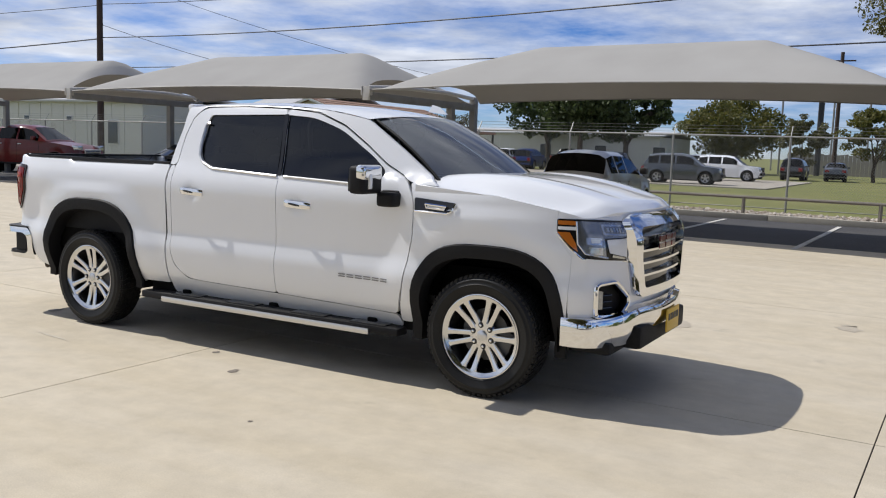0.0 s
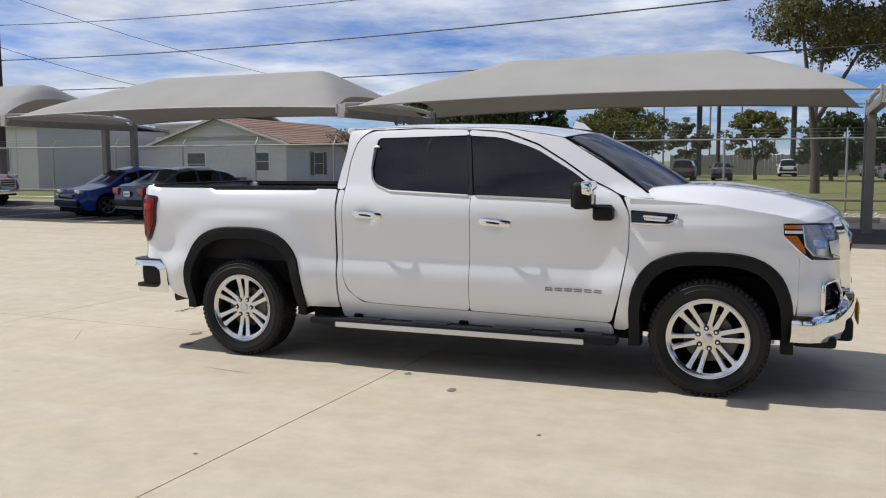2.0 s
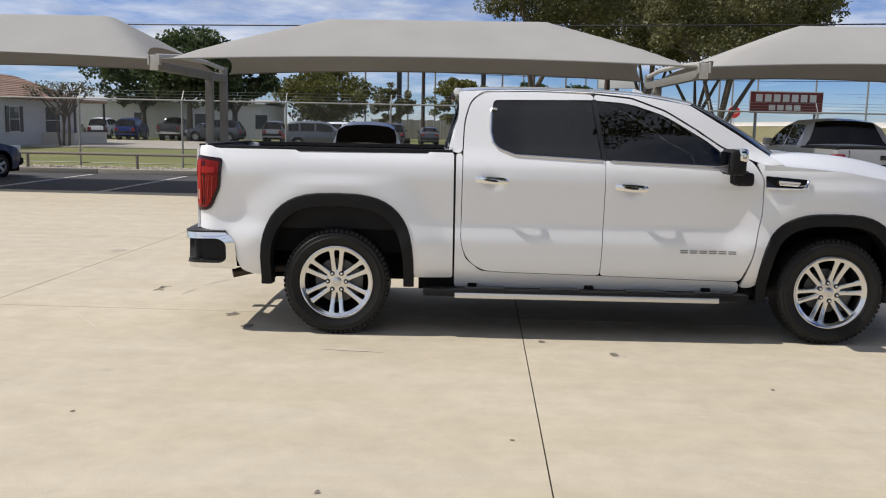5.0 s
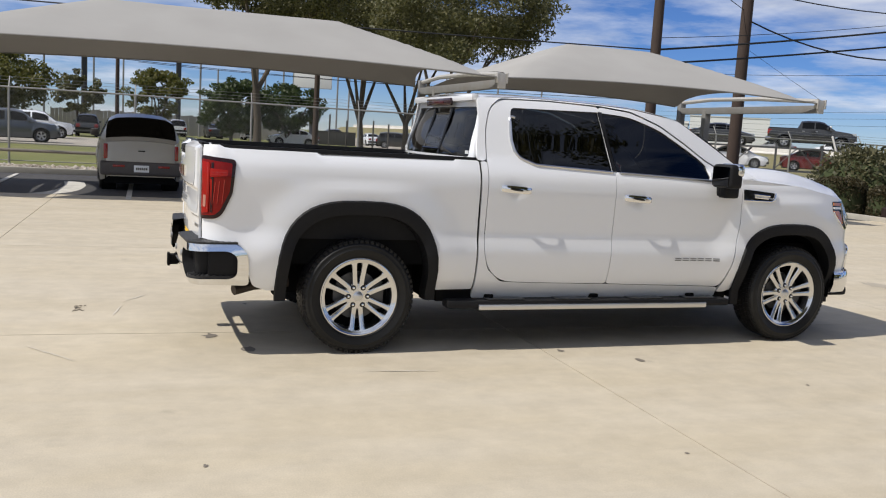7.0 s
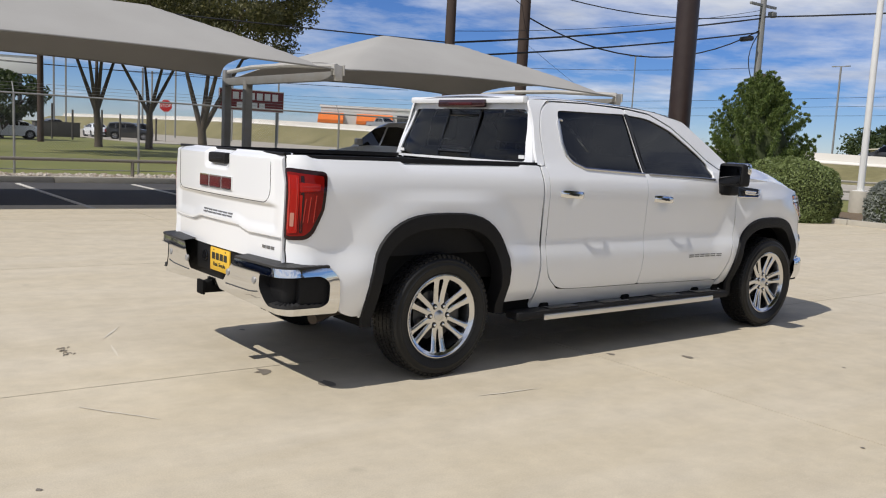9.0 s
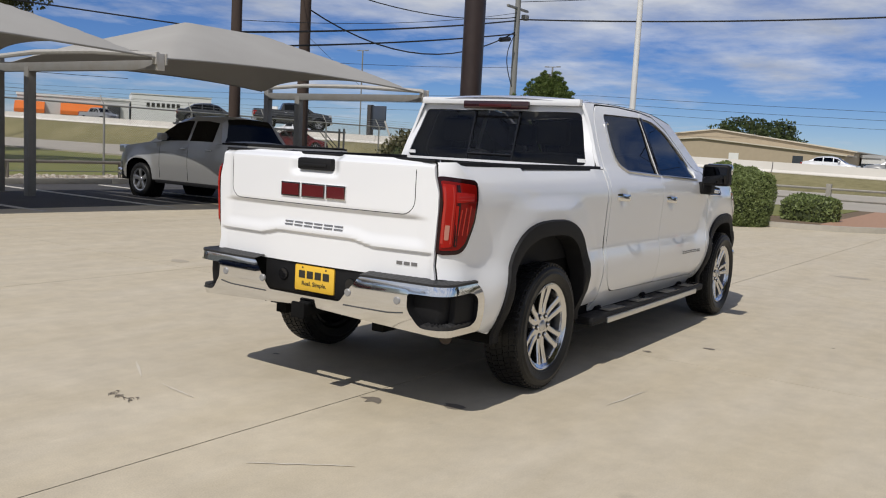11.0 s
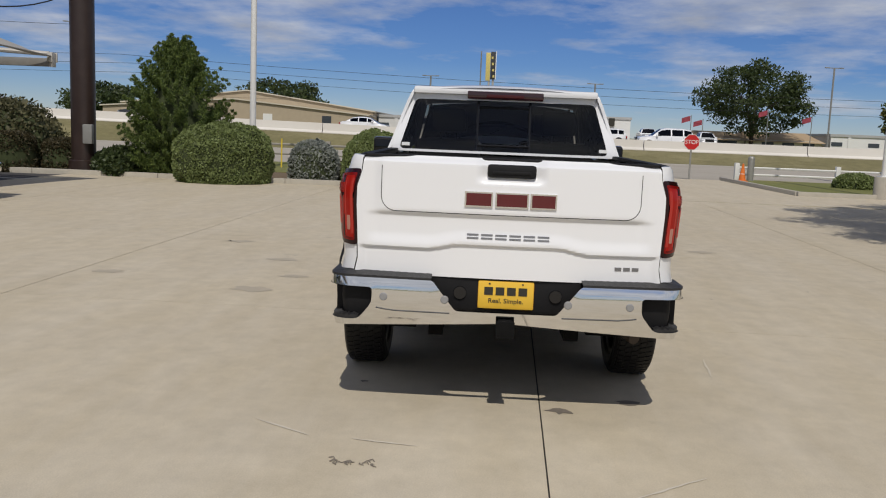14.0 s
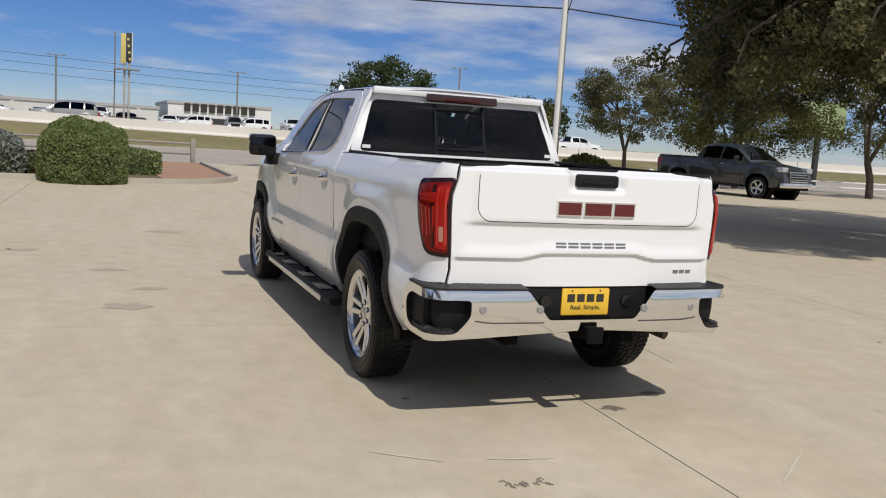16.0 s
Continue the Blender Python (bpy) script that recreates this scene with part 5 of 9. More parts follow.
FABRIC = fabric_material()
POSTM = material("grey_steel", (0.24, 0.238, 0.228), 0.6, 0.2, var=0.15, scale=4, second=(0.18, 0.14, 0.10), sscale=3, svar=0.3)
BRKT = material("pale_steel", (0.50, 0.48, 0.44), 0.5, 0.3, var=0.15)
FRAMES = [(-26.9, 10.7), (-16.15, 10.7), (-5.55, 10.65), (5.54, 10.15), (13.58, 10.03)]
YR, YF = 15.75, 14.5


def canopy(x0, yf0, x1, yf1, ridge0, ridge1):
    th = thing("shade_canopy", "pale grey fabric shade canopy stretched over steel arms", "canopy", ROWM.copy(), group="row of shade canopies")
    def fn(u, v):
        x = x0 + (x1 - x0) * u
        yf = yf0 + (yf1 - yf0) * u
        pull = 4 * u * (1 - u)
        a, b = yf + 0.30 * pull, YR + 0.15 - 0.25 * pull
        y = a + (b - a) * v
        endpull = 0.55 * 4 * v * (1 - v)
        if u < 0.5:
            x += endpull * (1 - smoothstep(0, 0.45, u))
        else:
            x -= endpull * smoothstep(0.55, 1.0, u)
        du = min((x - x0) / (ridge0 - x0), (x1 - x) / (x1 - ridge1), 1.0)
        dv = min(v, 1 - v) / 0.46
        h = min(du, dv, 1.0)
        h = max(0.0, h - 0.05 * max(0, 1 - abs(du - dv) * 4))
        zedge = 2.84 + 0.13 * pull * (1 - smoothstep(0, 0.5, min(v, 1 - v)))
        return Vector((x, y, zedge + (4.02 - zedge) * h ** 0.88))
    part("fabric", grid(bmesh.new(), fn, 48, 32), FABRIC, th, angle=180)
    for v in (0, 1):
        part("edge_cable", T([fn(k / 24, v) for k in range(25)], 0.018, 6), POSTM, th)
    return th


RIDGES = [(-23.0, -17.3), (-12.7, -7.5), (-2.3, 2.65), (8.35, 10.6)]
for (a, b), (r0, r1) in zip(zip(FRAMES, FRAMES[1:]), RIDGES):
    canopy(a[0] + 0.12, a[1], b[0] - 0.12, b[1], r0, r1)
for x, yf in FRAMES:
    th = thing("canopy_frame", "grey steel cantilever frame with two posts", "steel frame", ROWM.copy(), group="canopy frames")
    part("post", B(x - 0.09, x + 0.09, YR - 0.09, YR + 0.09, -0.05, 3.0, 0.012), POSTM, th)
    part("post", B(x - 0.09, x + 0.09, YF - 0.09, YF + 0.09, -0.05, 2.72, 0.012), POSTM, th)
    part("beam", B(x - 0.08, x + 0.08, yf + 0.05, YR + 0.1, 2.62, 2.80, 0.01), POSTM, th)
    part("arm", T([(x, YR, 2.95), (x, 14.3, 3.02), (x, 12.3, 3.0), (x, yf + 0.1, 2.90)], 0.055, 8), BRKT, th)
    bm = bmesh.new()
    box(bm, x - 0.085, x + 0.085, yf - 0.01, yf + 0.06, 2.61, 2.92, 0.01)
    box(bm, x - 0.125, x - 0.09, yf - 0.03, yf + 0.09, 2.72, 2.93, 0.006)
    box(bm, x + 0.09, x + 0.125, yf - 0.03, yf + 0.09, 2.72, 2.93, 0.006)
    part("bracket", bm, BRKT, th, "pale bolted end bracket")
    part("base_plate", B(x - 0.16, x + 0.16, YR - 0.16, YR + 0.16, -0.05, 0.01, 0.004), POSTM, th)

# bay lines
for k in range(-10, 6):
    x = 1.05 + 2.75 * k
    ob = link("bay_line", B(x - 0.05, x + 0.05, 11.0, 17.6, -0.014, 0.003), PAINTW, smooth=False)
    ob.matrix_basis = ROWM.copy()
    tagged(ob, "worn white painted bay line", "road marking", "bay lines", "structure")
# worn curved marking in one bay
bm = bmesh.new()
pts = [(-3.35, 11.45), (-2.75, 12.6), (-2.55, 14.2), (-2.62, 15.6)]
rows = [[bm.verts.new((cub([11.45, 12.6, 14.2, 15.6], [-3.35, -2.75, -2.55, -2.62], y) + d, y, -0.008)) for d in (-0.22, 0.22)] for y in [11.45 + 0.3 * k for k in range(15)]]
for A, C in zip(rows, rows[1:]):
    bm.faces.new((A[0], A[1], C[1], C[0]))
ob = link("curved_bay_marking", bm, PAINTW, smooth=False)
tagged(ob, "worn pale curved paint sweep on asphalt", "road marking", kind="structure")

# kerb, gravel strip, low pipe rail
for k in range(16):
    x = -46 + 4 * k
    ob = link("kerb", B(x + 0.005, x + 3.995, KERB_Y, KERB_Y + 0.15, -0.12, 0.14, 0.02), KERB)
    ob.matrix_basis = ROWM.copy()
    tagged(ob, "weathered concrete kerb stone", "kerb", "kerbs along the strip", "structure")
ob = link("gravel_bed", B(-46, 18, KERB_Y + 0.15, 21.4, -0.12, 0.03), material("gravel_base", (0.30, 0.26, 0.21), 0.95, var=0.3, scale=25, bump=0.6, bscale=40), smooth=False)
ob.matrix_basis = ROWM.copy()
tagged(ob, "tan gravel strip along the fence", "gravel", kind="structure")


def quads_mesh(name, verts, faces, mat, parent=None, smooth=False):
    me = bpy.data.meshes.new(name)
    me.from_pydata(verts, [], faces)
    me.materials.append(mat)
    me.update()
    ob = new(name, me)
    ob.parent = parent
    if smooth:
        me.polygons.foreach_set("use_smooth", [True] * len(me.polygons))
    return ob


rng = np.random.default_rng(5)
V, F = [], []
for k in range(5200):
    x, y = rng.uniform(-20, 17.5), KERB_Y + 0.2 + rng.uniform(0, 1) ** 1.2 * 3.0
    s = rng.uniform(0.03, 0.085)
    p = row(x, y, 0.03)
    i = len(V)
    a = rng.uniform(0, 6.28)
    for dx, dy, dz in ((1, 0, 0.2), (0, 1, 0.1), (-1, 0, 0.25), (0, -1, 0.15), (0, 0, 0.8)):
        V.append((p.x + s * (dx * math.cos(a) - dy * math.sin(a)), p.y + s * (dx * math.sin(a) + dy * math.cos(a)), p.z + s * dz * rng.uniform(0.6, 1.2)))
    for a_, b_ in ((0, 1), (1, 2), (2, 3), (3, 0)):
        F.append((i + a_, i + b_, i + 4))


def island_material(name, ca, cb_, rough=0.9):
    m = bpy.data.materials.new(name)
    m.use_nodes = True
    n, l = m.node_tree.nodes, m.node_tree.links
    b = n["Principled BSDF"]
    b.inputs["Roughness"].default_value = rough
    g = n.new("ShaderNodeNewGeometry")
    mxx = n.new("ShaderNodeMixRGB")
    mxx.inputs[1].default_value, mxx.inputs[2].default_value = (*ca, 1), (*cb_, 1)
    l.new(g.outputs["Random Per Island"], mxx.inputs[0]); l.new(mxx.outputs[0], b.inputs["Base Color"])
    return m


ob = quads_mesh("gravel", V, F, island_material("stones", (0.22, 0.17, 0.12), (0.55, 0.50, 0.43)))
tagged(ob, "loose tan and grey gravel stones", "gravel", kind="stuff")

GALV = material("galvanised_pipe", (0.34, 0.335, 0.31), 0.55, 0.5, var=0.2, scale=9)
th = thing("pipe_rail", "low rusty pipe rail on short posts", "rail", ROWM.copy())
part("rail", T([(-46 + 2 * k, 19.9, 0.50) for k in range(33)], 0.045, 8), material("weathered_pipe", (0.24, 0.215, 0.18), 0.7, 0.3, var=0.25), th)
for k in range(18):
    part("post", T([(-44.5 + 3.5 * k, 19.9, 0.0), (-44.5 + 3.5 * k, 19.9, 0.5)], 0.05, 8), MATS["weathered_pipe"], th)

# chain link fence
FY, FZ = 21.9, 2.26
fence = thing("chain_link_fence", "galvanised chain link fence with barbed wire arms", "fence", ROWM.copy())
for k in range(-10, 11):
    x = -5.2 + 3.5 * k
    p = part("post", T([(x, FY, 0), (x, FY, FZ)], 0.035, 8), GALV, fence)
    part("barb_arm", T([(x, FY, FZ), (x, FY + 0.22, FZ + 0.32)], 0.018, 6), GALV, p)
part("top_rail", T([(-41 + k * 4, FY, FZ) for k in range(19)], 0.026, 8), GALV, fence)
part("bottom_rail", T([(-41 + k * 4, FY, 0.12) for k in range(19)], 0.016, 6), GALV, fence)
for d in (0.07, 0.14, 0.21):
    part("barbed_wire", T([(-41 + k * 4, FY + d, FZ + d * 1.45) for k in range(19)], 0.006, 4), GALV, fence)
V, F = [], []
S = 0.085
for k in range(int(72 / S)):
    x = -41 + k * S
    for d in (-1, 1):
        x2 = x + d * (FZ - 0.1)
        i = len(V)
        w = 0.0026
        for xx, z in ((x, 0.1), (x2, FZ)):
            V += [(xx - w, FY - w, z), (xx + w, FY - w, z), (xx, FY + w, z)]
        F += [(i, i + 1, i + 4, i + 3), (i + 1, i + 2, i + 5, i + 4), (i + 2, i, i + 3, i + 5)]
mesh = quads_mesh("wire_mesh", V, F, GALV, fence)
tagged(mesh, kind="stuff")

# poles, wires, lamp posts
WOOD = material("pole_wood", (0.055, 0.036, 0.027), 0.85, var=0.25, scale=6, bump=0.3, bscale=30, aniso=(6, 6, 0.4))
BROWN = material("brown_painted_steel", (0.030, 0.018, 0.015), 0.4, var=0.2, scale=2, second=(0.075, 0.05, 0.04), sscale=2.2, svar=0.25)
WPOLE = material("white_pole_paint", (0.72, 0.72, 0.70), 0.45, var=0.06)
GPOLE = material("grey_pole", (0.22, 0.22, 0.21), 0.6, var=0.15)
BLACKW = material("wire_insulation", (0.015, 0.015, 0.016), 0.6)
for x, y, h, r in ((-30.25, 24, 13, 0.17), (13.45, 16.36, 11, 0.175), (17.34, 17.27, 11, 0.21), (-2.0, 78, 11, 0.2), (13.5, 66, 12, 0.25)):
    th = thing("utility_pole", "brown weathered wooden utility pole", "utility pole", pose(x, y, -0.1), group="utility poles")
    part("shaft", T([(0, 0, 0), (0, 0, h * 0.5), (0, 0, h)], r, 12, r2=r * 0.75), WOOD, th)
    part("crossarm", B(-1.1, 1.1, -0.06, 0.06, h - 0.8, h - 0.68, 0.01), WOOD, th)
th = thing("sign_pole", "thick brown painted steel sign pole", "pole", pose(17.88, 10.95, 0))
part("shaft", T([(0, 0, 0), (0, 0, 6), (0, 0, 14)], 0.32, 24), BROWN, th)
part("base_collar", lathe(bmesh.new(), [(0.36, 0.0), (0.40, 0.0), (0.40, 0.35), (0.345, 0.38)], 24, "Z"), BROWN, th)
part("meter_box", B(-0.44, -0.28, -0.42, -0.16, 0.82, 1.34, 0.03), GPOLE, th, "grey electric box")
for x, y, h in ((21.73, 7.3, 12), (21.55, -12.19, 12)):
    th = thing("light_pole", "tall white painted light pole on a concrete foot", "light pole", pose(x, y, -0.1), group="white light poles")
    part("shaft", T([(0, 0, 0.6), (0, 0, h)], 0.10, 12, r2=0.075), WPOLE, th)
    part("foot", lathe(bmesh.new(), [(0.0, 0.78), (0.26, 0.78), (0.28, 0.74), (0.28, 0.0)], 20, "Z"), KERB, th)
    part("flange", B(-0.16, 0.16, -0.16, 0.16, 0.76, 0.80, 0.01), WPOLE, th)
    part("lamp_head", B(-0.3, 0.5, -0.18, 0.18, h - 0.1, h + 0.05, 0.03), GPOLE, th)
for x, y, h in ((29.24, 15.91, 8.7), (28.5, -16.05, 11.5)):
    th = thing("grey_utility_pole", "slim grey utility pole with a transformer", "utility pole", pose(x, y, -0.1), group="grey poles")
    part("shaft", T([(0, 0, 0), (0, 0, h)], 0.17, 12, r2=0.12), GPOLE, th)
    part("crossarm", B(-0.9, 0.9, -0.05, 0.05, h - 1.0, h - 0.9, 0.01), GPOLE, th)
    part("splice_case", T([(-1.15, 0.12, h - 2.42), (-0.55, 0.02, h - 2.32)], 0.10, 8), BLACKW, th, "black cable splice case")
    part("cable_loop", T([(-0.05 - 0.75 * math.sin(0.35 * k) * (1 - 0.03 * k), 0, h - 2.0 - 0.27 * k) for k in range(10)], 0.02, 5), BLACKW, th)
    part("transformer", B(0.55, 0.85, -0.12, 0.12, h - 1.35, h - 1.12, 0.03), GPOLE, th)


def wire(a, b, sag, r=0.018):
    a, b = Vector(a), Vector(b)
    pts = [a.lerp(b, k / 14) - Vector((0, 0, sag * 4 * (k / 14) * (1 - k / 14))) for k in range(15)]
    tagged(link("overhead_wire", T(pts, r, 5), BLACKW), "black overhead power line between poles", "power line", "overhead wires")


wire((-30.25, 24, 6.35), (13.45, 16.36, 6.22), 0.45, 0.022)
wire((-30.25, 24, 7.95), (13.45, 16.36, 7.44), 0.6, 0.016)
wire((-70, 20, 6.0), (-30.25, 24, 6.3), 0.6, 0.03)
wire((-70, 16, 7.5), (-30.25, 24, 7.9), 0.5, 0.016)
wire((-30.25, 24, 9.5), (-22, 45, 6.0), 0.4, 0.012)
wire((-30.25, 24, 7.0), (-22.5, 44, 4.9), 0.8, 0.012)
wire((-30.25, 24, 4.9), (13.45, 16.36, 4.52), 0.2, 0.02)
wire((13.45, 16.36, 4.52), (29.24, 15.91, 7.14), 0.12, 0.032)
wire((14.4, 16.4, 4.23), (29.24, 15.91, 6.58), 0.1, 0.03)
wire((17.34, 17.27, 5.89), (29.24, 15.91, 6.68), 1.25, 0.026)
wire((13.45, 16.36, 7.70), (17.34, 17.27, 6.12), 0.1, 0.012)
wire((13.45, 16.36, 4.87), (29.24, 15.91, 7.47), 0.25, 0.010)
wire((17.34, 17.27, 6.84), (29.24, 15.91, 7.28), 0.5, 0.02)
wire((10, 24, 4.4), (29.24, 15.91, 5.14), 0.35, 0.008)
wire((17.34, 17.27, 5.03), (21.6, 18.2, 3.6), 0.02, 0.006)
wire((10, 40, 11), (17.34, 17.27, 8.47), 0.4, 0.014)
wire((29.24, 15.91, 7.19), (28.5, -16.05, 7.33), 0.55, 0.032)
wire((29.24, 15.91, 7.93), (28.5, -16.05, 9.02), 0.5, 0.014)
wire((28.5, -16.05, 7.33), (22, -60, 7.0), 0.5, 0.03)
for z, d in ((6.6, 0), (5.9, 6), (7.2, -5)):
    wire((90 + d, 190, z + 3), (96 + d, 40, z + 1.2), 1.2, 0.02)
    wire((96 + d, 40, z + 1.2), (100 + d, -90, z), 1.2, 0.02)
wire((0, 95, 7.6), (60, 90, 8.6), 0.8, 0.03)
wire((-20, 90, 8.2), (60, 84, 7.4), 0.9, 0.03)

# ---- trees, hedges ----
def leaf_material(name, ca, cb_):
    m = bpy.data.materials.new(name)
    m.use_nodes = True
    n, l = m.node_tree.nodes, m.node_tree.links
    n.clear()
    o = n.new("ShaderNodeOutputMaterial")
    g = n.new("ShaderNodeNewGeometry")
    mxx = n.new("ShaderNodeMixRGB")
    mxx.inputs[1].default_value, mxx.inputs[2].default_value = (*ca, 1), (*cb_, 1)
    l.new(g.outputs["Random Per Island"], mxx.inputs[0])
    d = n.new("ShaderNodeBsdfPrincipled"); d.inputs["Roughness"].default_value = 0.55
    t = n.new("ShaderNodeBsdfTranslucent")
    l.new(mxx.outputs[0], d.inputs["Base Color"]); l.new(mxx.outputs[0], t.inputs["Color"])
    ms = n.new("ShaderNodeMixShader"); ms.inputs[0].default_value = 0.38
    l.new(d.outputs[0], ms.inputs[1]); l.new(t.outputs[0], ms.inputs[2]); l.new(ms.outputs[0], o.inputs["Surface"])
    return m


OAK = leaf_material("oak_leaf", (0.06, 0.068, 0.024), (0.20, 0.185, 0.08))
DEEP = leaf_material("dark_leaf", (0.028, 0.048, 0.016), (0.085, 0.115, 0.035))
YELG = leaf_material("yellowing_leaf", (0.06, 0.075, 0.015), (0.18, 0.165, 0.04))
HEDGE = leaf_material("hedge_leaf", (0.145, 0.185, 0.06), (0.28, 0.34, 0.125))
SAGE = leaf_material("sage_leaf", (0.20, 0.22, 0.19), (0.38, 0.40, 0.36))
CEDARL = leaf_material("cedar_leaf", (0.05, 0.09, 0.02), (0.19, 0.25, 0.06))
RUST = leaf_material("bronze_leaf", (0.055, 0.062, 0.028), (0.17, 0.155, 0.075))
BOXL = leaf_material("box_leaf", (0.035, 0.035, 0.016), (0.12, 0.095, 0.045))
BARK = material("bark", (0.09, 0.072, 0.056), 0.95, var=0.35, scale=5, bump=0.8, bscale=18, aniso=(3, 3, 0.8))
CORE = material("shrub_core", (0.045, 0.058, 0.022), 1.0, var=0.3)


def leaves(name, centres, spread, size, per, mat, parent, seed, up=0.0, slim=0.55):
    """Many small leaves scattered about clump centres, as one mesh of folded quads."""
    r = np.random.default_rng(seed)
    c = np.repeat(np.array(centres, float), per, axis=0)
    n = len(c)
    sp_ = np.repeat(np.broadcast_to(np.array(spread, float), (len(centres), 3)), per, axis=0)
    d = r.normal(size=(n, 3))
    d /= np.linalg.norm(d, axis=1)[:, None]
    p = c + d * sp_ * (r.uniform(0.15, 1, (n, 1)) ** 0.5)
    a = r.normal(size=(n, 3)); a[:, 2] += up
    a /= np.linalg.norm(a, axis=1)[:, None]
    b = np.cross(a, r.normal(size=(n, 3)))
    b /= np.linalg.norm(b, axis=1)[:, None]
    s = size * r.uniform(0.6, 1.35, (n, 1))
    v = np.stack([p - a * s, p + b * s * slim, p + a * s, p - b * s * slim], 1).reshape(-1, 3)
    me = bpy.data.meshes.new(name)
    me.vertices.add(len(v)); me.vertices.foreach_set("co", v.ravel())
    me.loops.add(4 * n); me.loops.foreach_set("vertex_index", np.arange(4 * n))
    me.polygons.add(n); me.polygons.foreach_set("loop_start", np.arange(n) * 4)
    me.materials.append(mat)
    me.update(calc_edges=True)
    ob = new(name, me)
    ob.parent = parent
    return tagged(ob, kind="stuff")


def tree(x, y, h, r, trunk, leaf, seed, label, rt=0.22, clumps=60, per=90, size=0.14, forks=3, flat=0.75, stems=1, z0=-0.12, offset=(0, 0), name="tree", spread=None, base=None):
    """Tapered trunk, forking limbs, and a crown of leaf clumps at the limb ends and between them."""
    q = random.Random(seed)
    th = thing(name, label, "tree", pose(x, y, z0), group="trees")
    bm = bmesh.new()
    ends = []
    ox, oy = offset
    for s in range(stems):
        bx, by = (0, 0) if stems == 1 else (0.25 * math.cos(s * 2.1), 0.25 * math.sin(s * 2.1))
        top = Vector((bx * 2 + q.uniform(-0.2, 0.2), by * 2 + q.uniform(-0.2, 0.2), trunk))
        tube(bm, [(bx, by, 0), (bx * 1.2, by * 1.2, trunk * 0.12), (bx * 1.5 + q.uniform(-0.08, 0.08), by * 1.5, trunk * 0.55), top], rt * (1 if stems == 1 else 0.6), 10, r2=rt * (0.72 if stems == 1 else 0.45))
        for f in range(forks):
            a = 2 * math.pi * (f + 0.37 * s) / forks + q.uniform(-0.4, 0.4)
            reach = r * q.uniform(0.55, 0.85)
            e = Vector((ox + reach * math.cos(a), oy + reach * math.sin(a), h * q.uniform(0.66, 0.85)))
            mid = top.lerp(e, 0.45) + Vector((0, 0, (h - trunk) * 0.10)) + Vector((q.uniform(-0.3, 0.3), q.uniform(-0.3, 0.3), 0))
            tube(bm, [top - Vector((0, 0, 0.15)), top.lerp(mid, 0.5) + Vector((0, 0, -0.05)), mid, e], rt * 0.55, 7, r2=rt * 0.14)
            ends.append(e)
            for g in range(3):
                b2 = a + q.uniform(-1.0, 1.0)
                e2 = mid + Vector((math.cos(b2), math.sin(b2), q.uniform(0.2, 0.9))) * r * q.uniform(0.3, 0.5)
                tube(bm, [mid, mid.lerp(e2, 0.5) + Vector((0, 0, 0.1)), e2], rt * 0.28, 5, r2=rt * 0.07)
                ends.append(e2)
    part("trunk", bm, BARK, th, "grey brown bark trunk with limbs")
    base = base or trunk * 1.05
    cz, rz = (h + base) / 2, (h - base) / 2
    cs = [tuple(e) for e in ends]
    while len(cs) < clumps:
        d = Vector((q.gauss(0, 1), q.gauss(0, 1), q.gauss(0, 1))).normalized()
        k = q.uniform(0.45, 1.0) ** 0.6
        cs.append((ox + d.x * r * k * q.uniform(0.85, 1.1), oy + d.y * r * k * q.uniform(0.85, 1.1), cz + d.z * rz * k * q.uniform(0.8, 1.05)))
    sp0 = spread or r * 0.22
    leaves("crown", cs, [[sp0 * q.uniform(0.6, 1.3)] * 2 + [sp0 * flat * q.uniform(0.5, 1.0)] for _ in cs], size, per, leaf, th, seed)
    return th


def shrub(x, y, rx, ry, h, leaf, seed, label, n=5200, size=0.045, squarish=0.75, name="shrub", group="shrubs", loose=0.0, tuck=0.45, lumps=0.10):
    """Clipped shrub: a lumpy dark core, widest a little above the ground, under a skin of small leaves."""
    r = np.random.default_rng(seed)
    th = thing(name, label, "shrub", pose(x, y, -0.02), group=group)
    b0 = -math.asin(tuck)

    def fn(u, v):
        a, b = 2 * math.pi * u, b0 + (math.pi / 2 - b0) * v
        k = 0.93 + lumps * noise.noise((1.6 * math.cos(a) + 3 * seed, 1.6 * math.sin(a), 2.2 * v)) + 0.4 * lumps * noise.noise((5 * math.cos(a) + seed, 5 * math.sin(a), 6 * v))
        c = max(math.cos(b), 0.0) ** squarish
        up = (math.copysign(abs(math.sin(b)) ** squarish, b) + tuck ** squarish) / (1 + tuck ** squarish)
        return Vector((rx * c * math.cos(a) * k, ry * c * math.sin(a) * k, 0.02 + h * k * up * 0.97))
    part("core", grid(bmesh.new(), fn, 32, 16), CORE, th)
    pts = []
    for k in range(n):
        u, v = r.uniform(), r.uniform() ** 1.15
        p = fn(u, v * 0.99)
        lump = 1.0 + 0.05 * noise.noise((p.x * 4.3 + seed, p.y * 4.3, p.z * 4.3))
        pts.append((p.x * 1.03 * lump, p.y * 1.03 * lump, max(0.03, p.z * 1.02 * lump)))
    leaves("leaves", pts, (size * 0.9 + loose,) * 3, size, 1 if n > 3000 else 2, leaf, th, seed)
    return th


